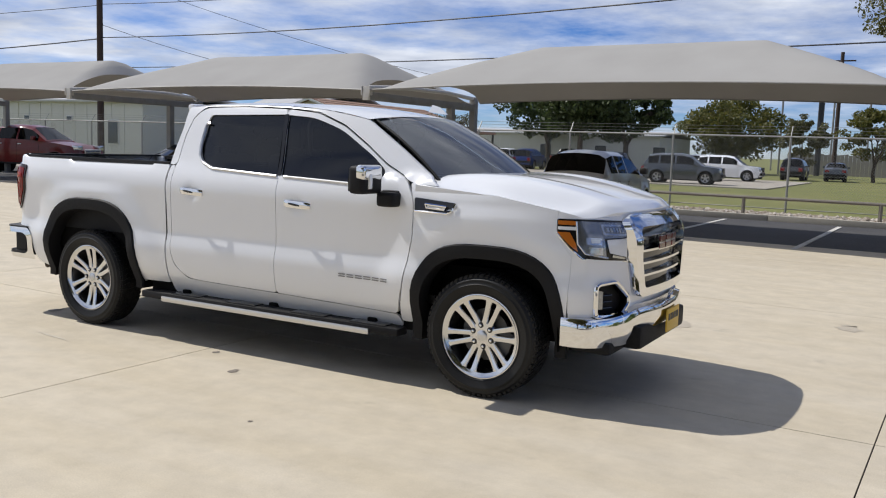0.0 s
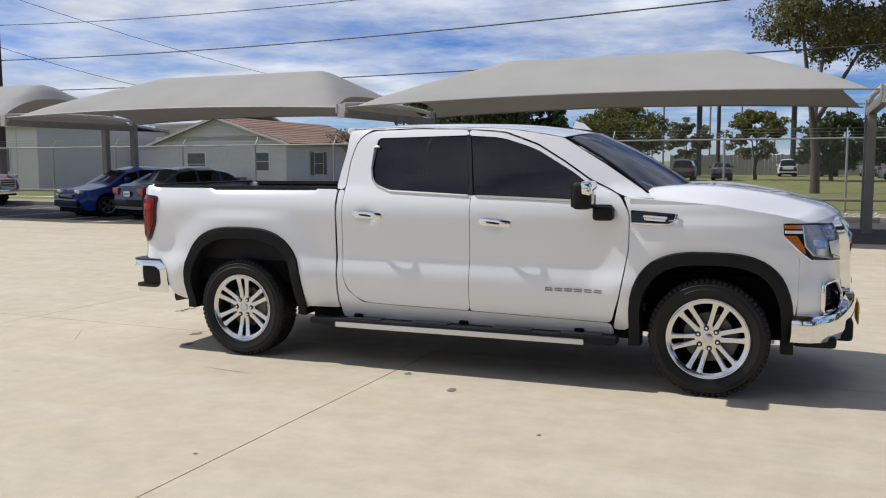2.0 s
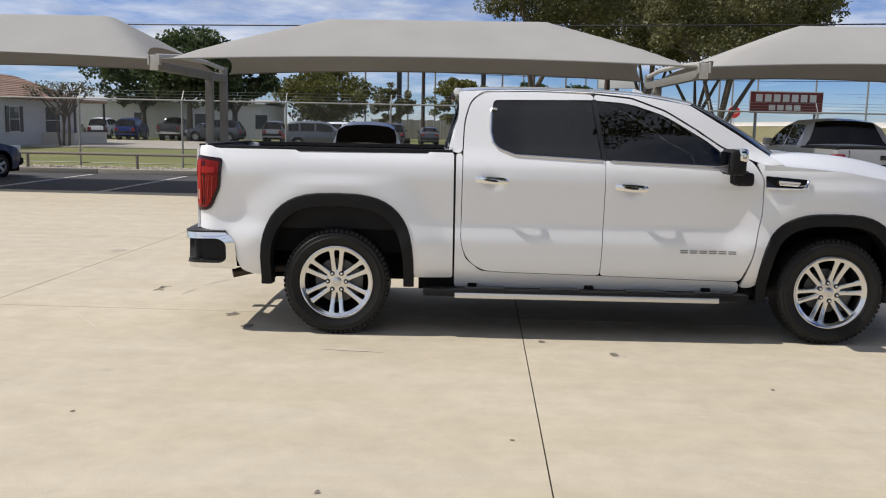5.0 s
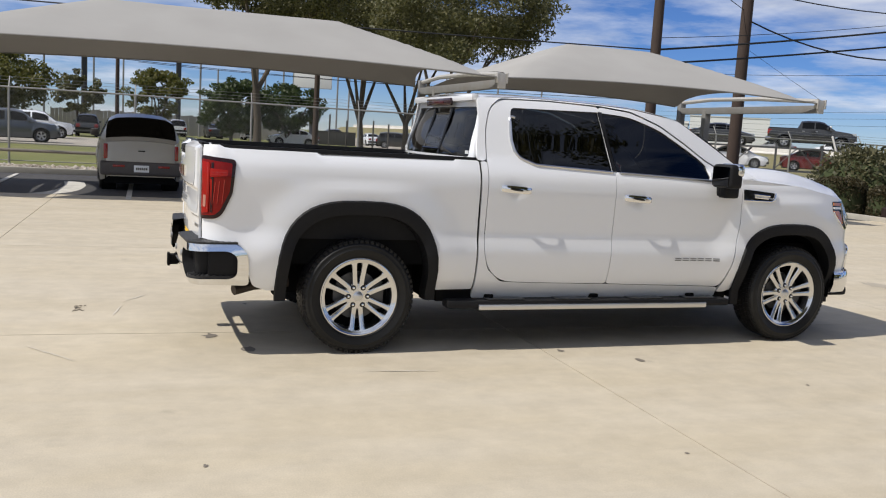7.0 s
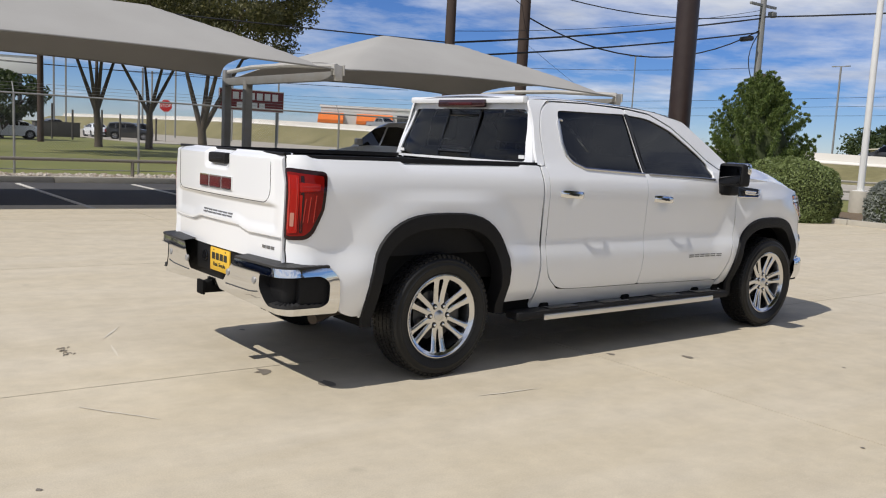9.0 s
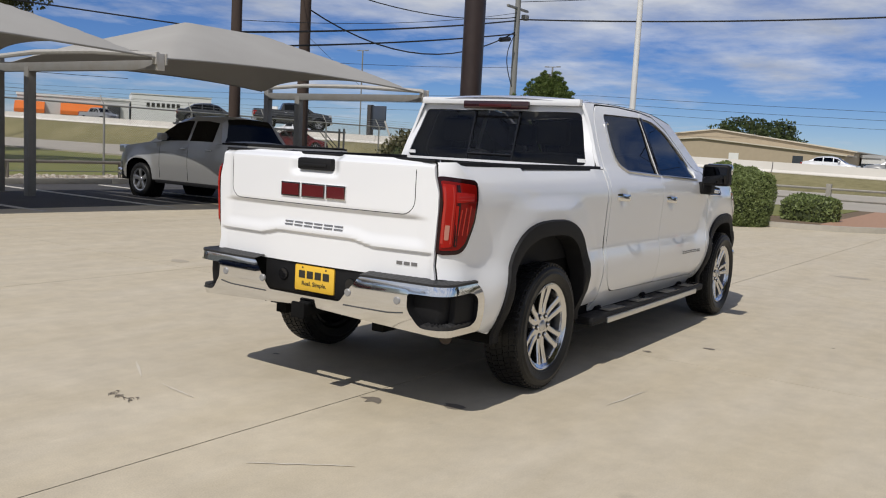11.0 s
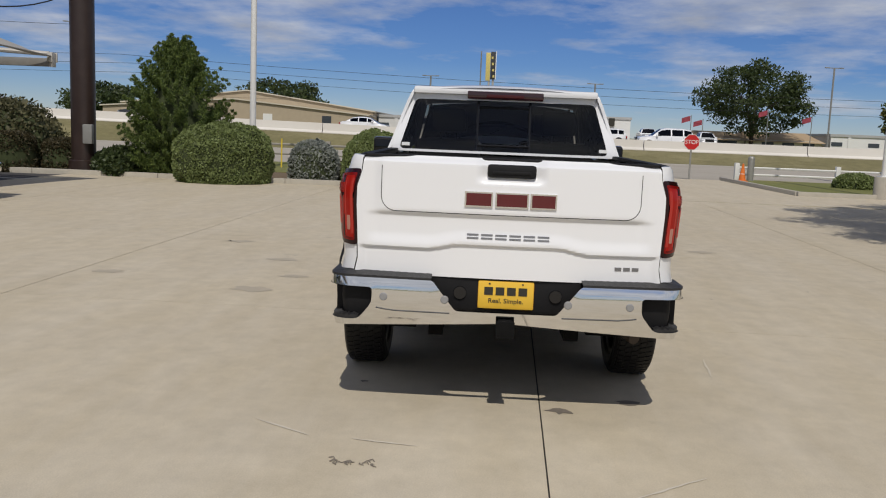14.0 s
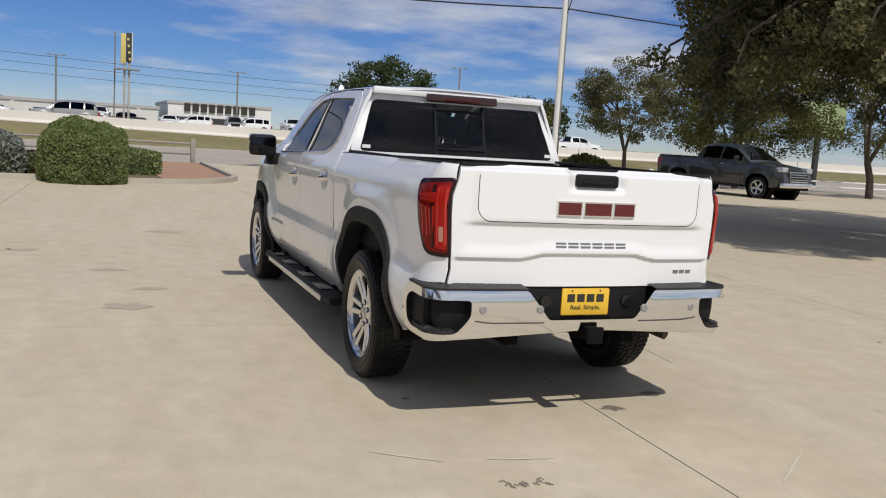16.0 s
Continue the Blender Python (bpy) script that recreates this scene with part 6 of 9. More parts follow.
# planting bed beside the drive
shrub(16.95, 6.80, 1.40, 1.30, 1.60, HEDGE, 1, "rounded clipped green hedge shrub by the kerb", 26000, 0.032, name="round_hedge", group="clipped hedges")
shrub(17.15, 2.75, 1.20, 1.05, 1.52, HEDGE, 2, "rounded clipped green hedge shrub by the kerb", 26000, 0.032, name="round_hedge", group="clipped hedges")
shrub(18.5, 4.75, 0.75, 0.7, 1.15, SAGE, 3, "pale silver grey sage shrub", 6000, 0.04, 0.8, name="sage_shrub")
shrub(20.6, 1.5, 0.85, 0.8, 0.78, HEDGE, 4, "low clipped green shrub", 3200, 0.045)
shrub(19.6, 4.0, 0.9, 0.6, 0.55, RUST, 5, "low dry brown shrub", 1500, 0.06, 1.0)
shrub(18.0, 9.9, 0.9, 0.8, 0.75, DEEP, 6, "low loose green shrub", 2600, 0.07, 1.0)
shrub(19.6, 13.9, 1.45, 1.4, 1.85, RUST, 7, "tall bronze green loose shrub", 6500, 0.07, 0.9, name="bronze_shrub", loose=0.28)
shrub(17.8, 12.95, 0.72, 0.68, 1.12, BOXL, 8, "dark clipped box shrub", 6500, 0.04, 0.4, lumps=0.03)
shrub(18.55, 11.8, 0.66, 0.62, 0.98, BOXL, 9, "dark clipped box shrub with brown tips", 6000, 0.04, 0.45, lumps=0.04)
shrub(17.6, 14.8, 0.9, 0.8, 1.0, DEEP, 10, "dark green leafy low shrub", 3200, 0.06, 0.7)
shrub(24.6, -14.2, 0.6, 0.55, 0.5, YELG, 11, "low clipped green shrub", 2600, 0.05)
shrub(26.5, -13.4, 0.8, 0.7, 0.6, HEDGE, 12, "low clipped green shrub", 2600, 0.05)
shrub(27.5, -17.0, 1.3, 1.2, 1.2, YELG, 13, "tall ornamental green grass clump", 2600, 0.12, 1.0, name="grass_clump")
shrub(19.2, 8.9, 0.8, 0.8, 0.8, DEEP, 15, "low green leafy bed shrub", 2600, 0.07, 1.0)
shrub(21.3, 5.2, 0.7, 0.7, 1.1, SAGE, 16, "pale silver grey sage shrub", 2600, 0.06, 0.9, name="sage_shrub")

# the conical cedar
th = thing("cedar", "dense conical green cedar tree", "tree", pose(18.05, 8.4, -0.05))
part("trunk", T([(0, 0, 0), (0, 0, 3.8)], 0.12, 8, r2=0.03), BARK, th)
q = random.Random(4)
cs, ss = [], []
CED_Z, CED_R = [0.1, 0.5, 0.9, 1.6, 2.3, 2.7, 3.05, 3.45, 3.95], [1.0, 1.28, 1.45, 1.62, 1.5, 1.2, 0.84, 0.46, 0.04]
for k in range(430):
    z = 0.05 + 3.62 * q.random() ** 1.05
    a = q.uniform(0, 6.283)
    rr = float(np.interp(z, CED_Z, CED_R)) * (0.93 + 0.10 * math.sin(3 * a + 2.4 * z) + 0.07 * math.sin(7 * a - 5 * z)) * q.uniform(0.80, 1.0)
    # each bough is a flat spray that sweeps out and up to a soft tip
    reach, lift = q.uniform(0.30, 0.55), q.uniform(0.22, 0.42)
    for j_ in range(5):
        f = j_ / 4
        ro = max(0.02, rr - reach * (1 - f) * min(1.0, rr))
        cs.append((ro * math.cos(a), ro * math.sin(a), z + lift * (f ** 1.4 - 0.4)))
        w_ = 0.155 - 0.10 * f
        ss.append((w_, w_, 0.75 * w_))
leaves("foliage", cs, ss, 0.040, 62, CEDARL, th, 9, up=1.1, slim=0.22)
part("core", lathe(bmesh.new(), [(0.5, 0.1), (0.75, 1.0), (0.75, 2.0), (0.36, 2.8), (0.0, 3.3)], 16, "Z"), CORE, th)

# big live oak whose shade falls on the slabs
oak = tree(6.5, -15.0, 9.2, 7.3, 2.5, OAK, 21, "large spreading live oak over the lot", 0.42, clumps=900, per=290, size=0.062, forks=7, name="live_oak", spread=0.66, flat=0.9, base=3.1, offset=(0.2, 1.3))
# outer boughs that droop over the drive
q = random.Random(77)
bough = []
for k in range(34):
    a = q.uniform(-0.9, 2.4)
    tip = Vector((0.2 + q.uniform(4.8, 6.7) * math.cos(a), 1.3 + q.uniform(4.8, 6.7) * math.sin(a), q.uniform(3.0, 4.6)))
    root = Vector((tip.x * 0.45, tip.y * 0.45, tip.z + 1.3))
    mid = root.lerp(tip, 0.6) + Vector((0, 0, 0.55))
    part("bough", T([root, mid, tip, tip + Vector((0.1, 0.1, -0.5))], 0.05, 6, r2=0.012), BARK, oak)
    for j_ in range(11):
        f = j_ / 10
        p = (root.lerp(mid, f * 2) if f < 0.5 else mid.lerp(tip, f * 2 - 1)) + Vector((q.uniform(-0.45, 0.45), q.uniform(-0.45, 0.45), q.uniform(-0.45, 0.1) - 0.3 * f))
        bough.append(tuple(p))
leaves("bough_leaves", bough, (0.34, 0.34, 0.30), 0.055, 190, OAK, oak, 78)
tree(25.5, -17.6, 5.4, 2.2, 1.7, OAK, 22, "young oak tree with thin trunk", 0.11, clumps=80, per=240, size=0.05, spread=0.5)
tree(25.5, -31.2, 8.4, 4.3, 1.8, YELG, 23, "yellowing oak tree behind the parked pickup", 0.2, clumps=120, per=240, size=0.06, spread=0.8)
tree(29.6, -26.8, 7.0, 4.0, 1.3, YELG, 24, "yellow green oak tree behind the parked pickup", 0.16, clumps=150, per=260, size=0.065, spread=0.8)
# trees beyond the fence
tree(5.45, 42.6, 13.6, 5.0, 3.6, OAK, 31, "oak tree with forked trunk on the lawn", 0.27, clumps=95, per=300, size=0.105, forks=3, spread=1.2, base=6.9, offset=(1.8, 2.6))
tree(15.0, 56.8, 12.5, 6.2, 2.5, OAK, 32, "oak tree with bare forked limbs on the lawn", 0.29, clumps=110, per=240, size=0.12, forks=5, spread=1.4, base=6.8)
tree(17.9, 55.2, 12.0, 5.8, 2.5, OAK, 33, "oak tree with bare forked limbs on the lawn", 0.27, clumps=100, per=240, size=0.12, forks=4, spread=1.4, base=6.8)
tree(13.95, 36.6, 10.6, 5.0, 1.6, OAK, 34, "oak tree with bare forked limbs on the lawn", 0.27, clumps=130, per=280, size=0.09, forks=4, spread=1.0, base=5.9, offset=(1.0, 0.5))
tree(-21, 66, 9.2, 4.0, 3.2, DEEP, 35, "tall dark tree behind the house", 0.3, clumps=120, per=110, size=0.2, spread=1.4)
tree(-29, 78, 9.5, 5.0, 2.5, DEEP, 36, "tall dark tree behind the house", 0.3, clumps=100, per=100, size=0.2)
tree(-18.2, 70, 8.4, 3.8, 2.5, DEEP, 37, "dark shade tree on the lawn", 0.3, clumps=100, per=110, size=0.18)
tree(-13.4, 91, 7.9, 5.2, 1.6, YELG, 38, "broad round green tree", 0.3, clumps=130, per=110, size=0.18, flat=0.9)
tree(-5.4, 85, 6.1, 2.3, 1.2, OAK, 39, "small green tree on the lawn", 0.16, clumps=60, per=90, size=0.14)
tree(1.4, 75, 6.5, 2.7, 1.4, YELG, 40, "small yellow green tree", 0.18, clumps=70, per=90, size=0.14)
tree(7.4, 72, 5.5, 3.1, 0.8, DEEP, 41, "low dark evergreen tree", 0.2, clumps=90, per=100, size=0.16)
tree(12.4, 74, 5.6, 3.2, 0.8, DEEP, 42, "low dark evergreen tree", 0.2, clumps=90, per=100, size=0.16)
tree(-22.6, 45.8, 4.6, 2.0, 2.0, RUST, 43, "bare crape myrtle with many stems beside the house", 0.14, clumps=40, per=12, size=0.08, forks=3, stems=5)
tree(117, -36.9, 12.7, 7.6, 2.6, DEEP, 44, "large dark tree beyond the highway", 0.4, clumps=120, per=110, size=0.22)
tree(120, -62, 9, 6.0, 2.0, DEEP, 45, "dark tree beyond the highway", 0.4, clumps=80, per=80, size=0.25)
tree(88, -45, 7, 3.6, 2.0, YELG, 46, "small yellowing tree beyond the highway", 0.2, clumps=60, per=80, size=0.2)
tree(118, 28, 8, 6.0, 2.0, DEEP, 47, "dark tree by the warehouse", 0.4, clumps=70, per=80, size=0.25)
tree(135, 60, 7, 7.0, 1.5, DEEP, 48, "dark tree beyond the highway", 0.4, clumps=80, per=70, size=0.28)

# planted bed, apron, road, highway bank
MULCH = material("mulch", (0.16, 0.115, 0.07), 0.95, var=0.35, scale=10, bump=0.6, bscale=50)
BRICKR = material("red_gravel", (0.38, 0.23, 0.15), 0.9, var=0.2, scale=18, bump=0.3, bscale=60)
ROADC = material("road_concrete", (0.40, 0.365, 0.31), 0.9, var=0.1, scale=2, spec=0.15, second=(0.31, 0.285, 0.245), sscale=0.3, svar=0.5)


def prism(pts, z0, z1):
    """A plate of even thickness with the given plan."""
    bm = bmesh.new()
    lo, hi = [bm.verts.new((*p, z0)) for p in pts], [bm.verts.new((*p, z1)) for p in pts]
    bm.faces.new(hi); bm.faces.new(lo[::-1])
    for k in range(len(pts)):
        j = (k + 1) % len(pts)
        bm.faces.new((lo[k], lo[j], hi[j], hi[k]))
    bmesh.ops.recalc_face_normals(bm, faces=bm.faces)
    return bm


def corner(r):
    """The bed's rounded corner, r inside its outer kerb line."""
    return [(20.78 - (3.6 - r) * math.sin(a), 1.84 - (3.2 - r) * math.cos(a)) for a in (math.pi / 2 * k / 12 for k in range(13))]


tagged(link("planting_bed", prism(corner(0.16) + [(17.34, 15.5), (29.0, 15.5), (29.0, -1.2)], -0.12, 0.05), MULCH, smooth=False), "brown mulched planting bed", "bed", kind="structure")
tagged(link("bed_lawn", B(21.5, 29.0, 1.5, 15.5, 0.0, 0.062), GRASS, smooth=False), "lawn behind the shrubs", "lawn", kind="structure")
tagged(link("gravel_island", prism([(19.0, 0.9)] + corner(0.30)[9:3:-1] + corner(0.30)[3::-1] + [(28.5, -1.06), (28.5, 0.9)], 0.0, 0.075), BRICKR, smooth=False), "red gravel island", "gravel", kind="structure")
for k in range(4):
    y = 1.86 + 3.4 * k
    tagged(link("bed_kerb", B(17.18, 17.36, y, y + 3.39, -0.12, 0.13, 0.02), KERB), "pale concrete kerb", "kerb", "kerbs of the bed", "structure")
for k in range(2):
    x = 20.8 + 3.9 * k
    tagged(link("bed_kerb", B(x, x + 3.89, -1.36, -1.19, -0.12, 0.13, 0.02), KERB), "pale concrete kerb", "kerb", "kerbs of the bed", "structure")
tagged(link("bed_kerb", prism(corner(0.0) + corner(0.17)[::-1], -0.12, 0.13), KERB, smooth=False), "pale rounded concrete kerb", "kerb", "kerbs of the bed", "structure")
tagged(link("apron_corner", B(17.2, 20.78, -1.36, 1.84, -0.12, -0.004), CONC, smooth=False), "pale concrete drive corner", "pavement", kind="structure")
tagged(link("drive_apron", B(17.2, 30.2, -9.6, -1.36, -0.12, -0.004), CONC, smooth=False), "pale concrete drive apron", "pavement", kind="structure")
tagged(link("side_lot", B(17.2, 30.2, -60, -15.2, -0.12, -0.004), CONC, smooth=False), "pale concrete side lot", "pavement", kind="structure")
tagged(link("side_pavement", B(17.2, 21.4, -15.2, -9.6, -0.12, -0.004), CONC, smooth=False), "pale concrete pavement", "pavement", kind="structure")
tagged(link("corner_bed", B(21.55, 30.2, -15.1, -9.7, -0.12, 0.06), GRASS, smooth=False), "grass corner bed", "bed", kind="structure")
for a in ((21.4, 21.56, -15.2, -9.6), (21.56, 30.2, -9.72, -9.56), (21.56, 30.2, -15.25, -15.09)):
    tagged(link("corner_kerb", B(*a, -0.12, 0.13, 0.02), KERB), "pale concrete kerb", "kerb", "kerbs of the corner bed", "structure")
tagged(link("frontage_road", B(30.2, 52.4, -250, 250, -0.12, -0.02), ROADC, smooth=False), "grey concrete frontage road", "road", kind="structure")
tagged(link("road_edge_line", B(51.2, 51.4, -250, 250, -0.03, -0.016), PAINTW, smooth=False), "white road edge line", "road marking", kind="structure")
tagged(link("driveway_north", B(-60, -2, 44.5, 64, -0.12, -0.06), ROADC, smooth=False), "grey concrete drive behind the lawn", "road", kind="structure")
tagged(link("path_north", B(24, 31, 74, 180, -0.12, -0.06), ROADC, smooth=False), "pale path behind the lawn", "path", kind="structure")


def hz(y):
    return min(2.75, 0.66 + 0.0145 * max(0.0, y + 10))


BANK = material("bank_grass", (0.18, 0.160, 0.070), 0.95, var=0.3, scale=2, bump=0.5, bscale=40, second=(0.27, 0.235, 0.12), sscale=0.25, svar=0.8)
def bank_fn(u, v):
    y = -250 + 500 * v
    x = 52.4 + 7.8 * u
    return Vector((x, y, -0.10 + (hz(y) + 0.1) * smoothstep(0.1, 1.0, u)))


tagged(link("highway_bank", grid(bmesh.new(), bank_fn, 8, 50), BANK), "dry grass bank below the highway", "bank", kind="structure")
tagged(link("highway_deck", grid(bmesh.new(), lambda u, v: Vector((60 + 22 * u, -250 + 500 * v, hz(-250 + 500 * v) - 0.005)), 2, 50), ROADC), "grey highway deck", "road", kind="structure")
BARR = material("barrier_concrete", (0.66, 0.63, 0.58), 0.85, var=0.08, scale=0.6, second=(0.5, 0.47, 0.42), sscale=0.15, svar=0.5)
for x in (60.6, 71.0):
    for k in range(40):
        y0 = -240 + 12 * k
        bm = bmesh.new()
        vs = []
        for y in (y0 + 0.03, y0 + 11.97):
            z = hz(y)
            vs.append([bm.verts.new((x + d, y, z + 0.70 * h)) for d, h in ((-0.4, -0.3), (-0.4, 0.08), (-0.18, 0.30), (-0.1, 1.07), (0.1, 1.07), (0.18, 0.30), (0.4, 0.08), (0.4, -0.3))])
        for j in range(8):
            bm.faces.new((vs[0][j], vs[0][(j + 1) % 8], vs[1][(j + 1) % 8], vs[1][j]))
        bm.faces.new(vs[0]); bm.faces.new(vs[1][::-1])
        bmesh.ops.recalc_face_normals(bm, faces=bm.faces)
        tagged(link("highway_barrier", bm, BARR, smooth=False), "pale concrete highway barrier", "barrier", "highway barriers", "structure")

# ---- other vehicles ----
CARGLASS = glass("car_glass", (0.6, 0.6, 0.58), 0.04, ior=1.42)
TAILRED = material("tail_lens", (0.26, 0.010, 0.008), 0.12, coat=0.4, var=0.35, scale=18)
KINDS = {
    # knots along x from the tail: belt height and roof height (roof at or below belt: no cabin there), half width
    "sedan": dict(L=4.55, wb=(0.95, 3.63), r=0.32, w=0.88, zb=0.20, belt=[(0, 0.62), (0.06, 0.92), (0.35, 1.00), (1.0, 1.00), (3.2, 0.95), (3.55, 0.93), (4.3, 0.78), (4.52, 0.60), (4.55, 0.5)],
                  top=[(0.55, 1.0), (1.25, 1.38), (1.75, 1.45), (2.4, 1.46), (2.9, 1.36), (3.55, 0.95)], win=[(1.05, 1.75), (1.83, 2.55), (2.63, 3.15)]),
    "suv": dict(L=4.7, wb=(0.95, 3.75), r=0.36, w=0.93, zb=0.26, belt=[(0, 0.75), (0.05, 1.02), (0.6, 1.08), (3.2, 1.06), (3.6, 1.08), (4.45, 0.98), (4.66, 0.78), (4.7, 0.6)],
                top=[(0.08, 1.05), (0.42, 1.64), (1.0, 1.73), (2.3, 1.74), (2.8, 1.64), (3.55, 1.08)], win=[(0.40, 1.0), (1.1, 1.95), (2.05, 3.05)]),
    "van": dict(L=4.3, wb=(0.78, 3.40), r=0.32, w=0.85, zb=0.22, belt=[(0, 0.60), (0.04, 1.04), (0.3, 1.09), (3.0, 1.05), (3.4, 1.03), (4.05, 0.86), (4.28, 0.66), (4.3, 0.5)],
                top=[(0.10, 1.08), (0.40, 1.55), (0.9, 1.63), (2.0, 1.62), (2.5, 1.50), (3.15, 1.04)], win=[(0.42, 0.95), (1.05, 1.75), (1.83, 2.85)]),
    "pickup": dict(L=5.8, wb=(1.15, 4.80), r=0.39, w=0.97, zb=0.42, belt=[(0, 1.25), (0.02, 1.30), (0.05, 1.31), (1.93, 1.31), (1.95, 1.31), (2.2, 1.28), (4.2, 1.26), (4.5, 1.27), (5.4, 1.15), (5.72, 0.95), (5.8, 0.7)],
                   top=[(1.93, 1.31), (2.12, 1.76), (2.18, 1.84), (2.6, 1.89), (3.3, 1.88), (3.65, 1.81), (4.4, 1.29)], win=[(2.24, 3.02), (3.10, 4.02)]),
}


def lin(kn, x):
    return float(np.interp(x, [a for a, _ in kn], [b for _, b in kn]))


def small_wheel(parent, x, y, r, side, rimmat):
    """Tyre and a five spoke alloy wheel, outer face towards -y."""
    w = new("wheel")
    w.parent = parent
    w.matrix_basis = pose(x, y, r, 0, 0, 0 if side < 0 else 180) @ pose(0, 0, 0, 0, 13 * len(parent.children), 0)
    key = (round(r, 3), rimmat.name)
    if key not in SMALLW:
        t = lathe(bmesh.new(), [(r * 0.64, 0.09), (r * 0.88, 0.11), (r * 0.97, 0.095), (r, 0.07), (r, -0.07), (r * 0.97, -0.095), (r * 0.88, -0.112), (r * 0.78, -0.113), (r * 0.69, -0.105), (r * 0.66, -0.08)], 32)
        tyre = part("tyre", t, RUBBER, w)
        barrel = part("barrel", lathe(bmesh.new(), [(r * 0.66, -0.085), (r * 0.60, -0.05), (r * 0.57, 0.02), (0, 0.02)], 28), BARREL, w)
        bm = lathe(bmesh.new(), [(r * 0.60, -0.075), (r * 0.62, -0.096), (r * 0.675, -0.104), (r * 0.68, -0.095)], 32)
        for k in range(5):
            a = 2 * math.pi * k / 5
            c, s_ = math.cos(a), math.sin(a)
            secs = [[bm.verts.new((rr * c - o * s_, yy, rr * s_ + o * c)) for o, yy in ((-w_, y0 + 0.04), (-w_, y0 + 0.006), (0, y0), (w_, y0 + 0.006), (w_, y0 + 0.04))]
                    for rr, w_, y0 in ((r * 0.10, r * 0.10, -0.080), (r * 0.35, r * 0.105, -0.088), (r * 0.56, r * 0.135, -0.096), (r * 0.63, r * 0.17, -0.092))]
            for A, C in zip(secs, secs[1:]):
                for j in range(4):
                    bm.faces.new((A[j], A[j + 1], C[j + 1], C[j]))
        lathe(bm, [(0.0, -0.098), (r * 0.13, -0.094), (r * 0.18, -0.07)], 14)
        bmesh.ops.recalc_face_normals(bm, faces=bm.faces)
        rim = part("rim", bm, rimmat, w, angle=30)
        SMALLW[key] = (tyre.data, barrel.data, rim.data)
    else:
        for nm, me in zip(("tyre", "barrel", "rim"), SMALLW[key]):
            o = new(nm, me)
            o.parent = w
    return w


SMALLW = {}
RIMS = material("silver_rim", (0.45, 0.45, 0.46), 0.3, 0.9)


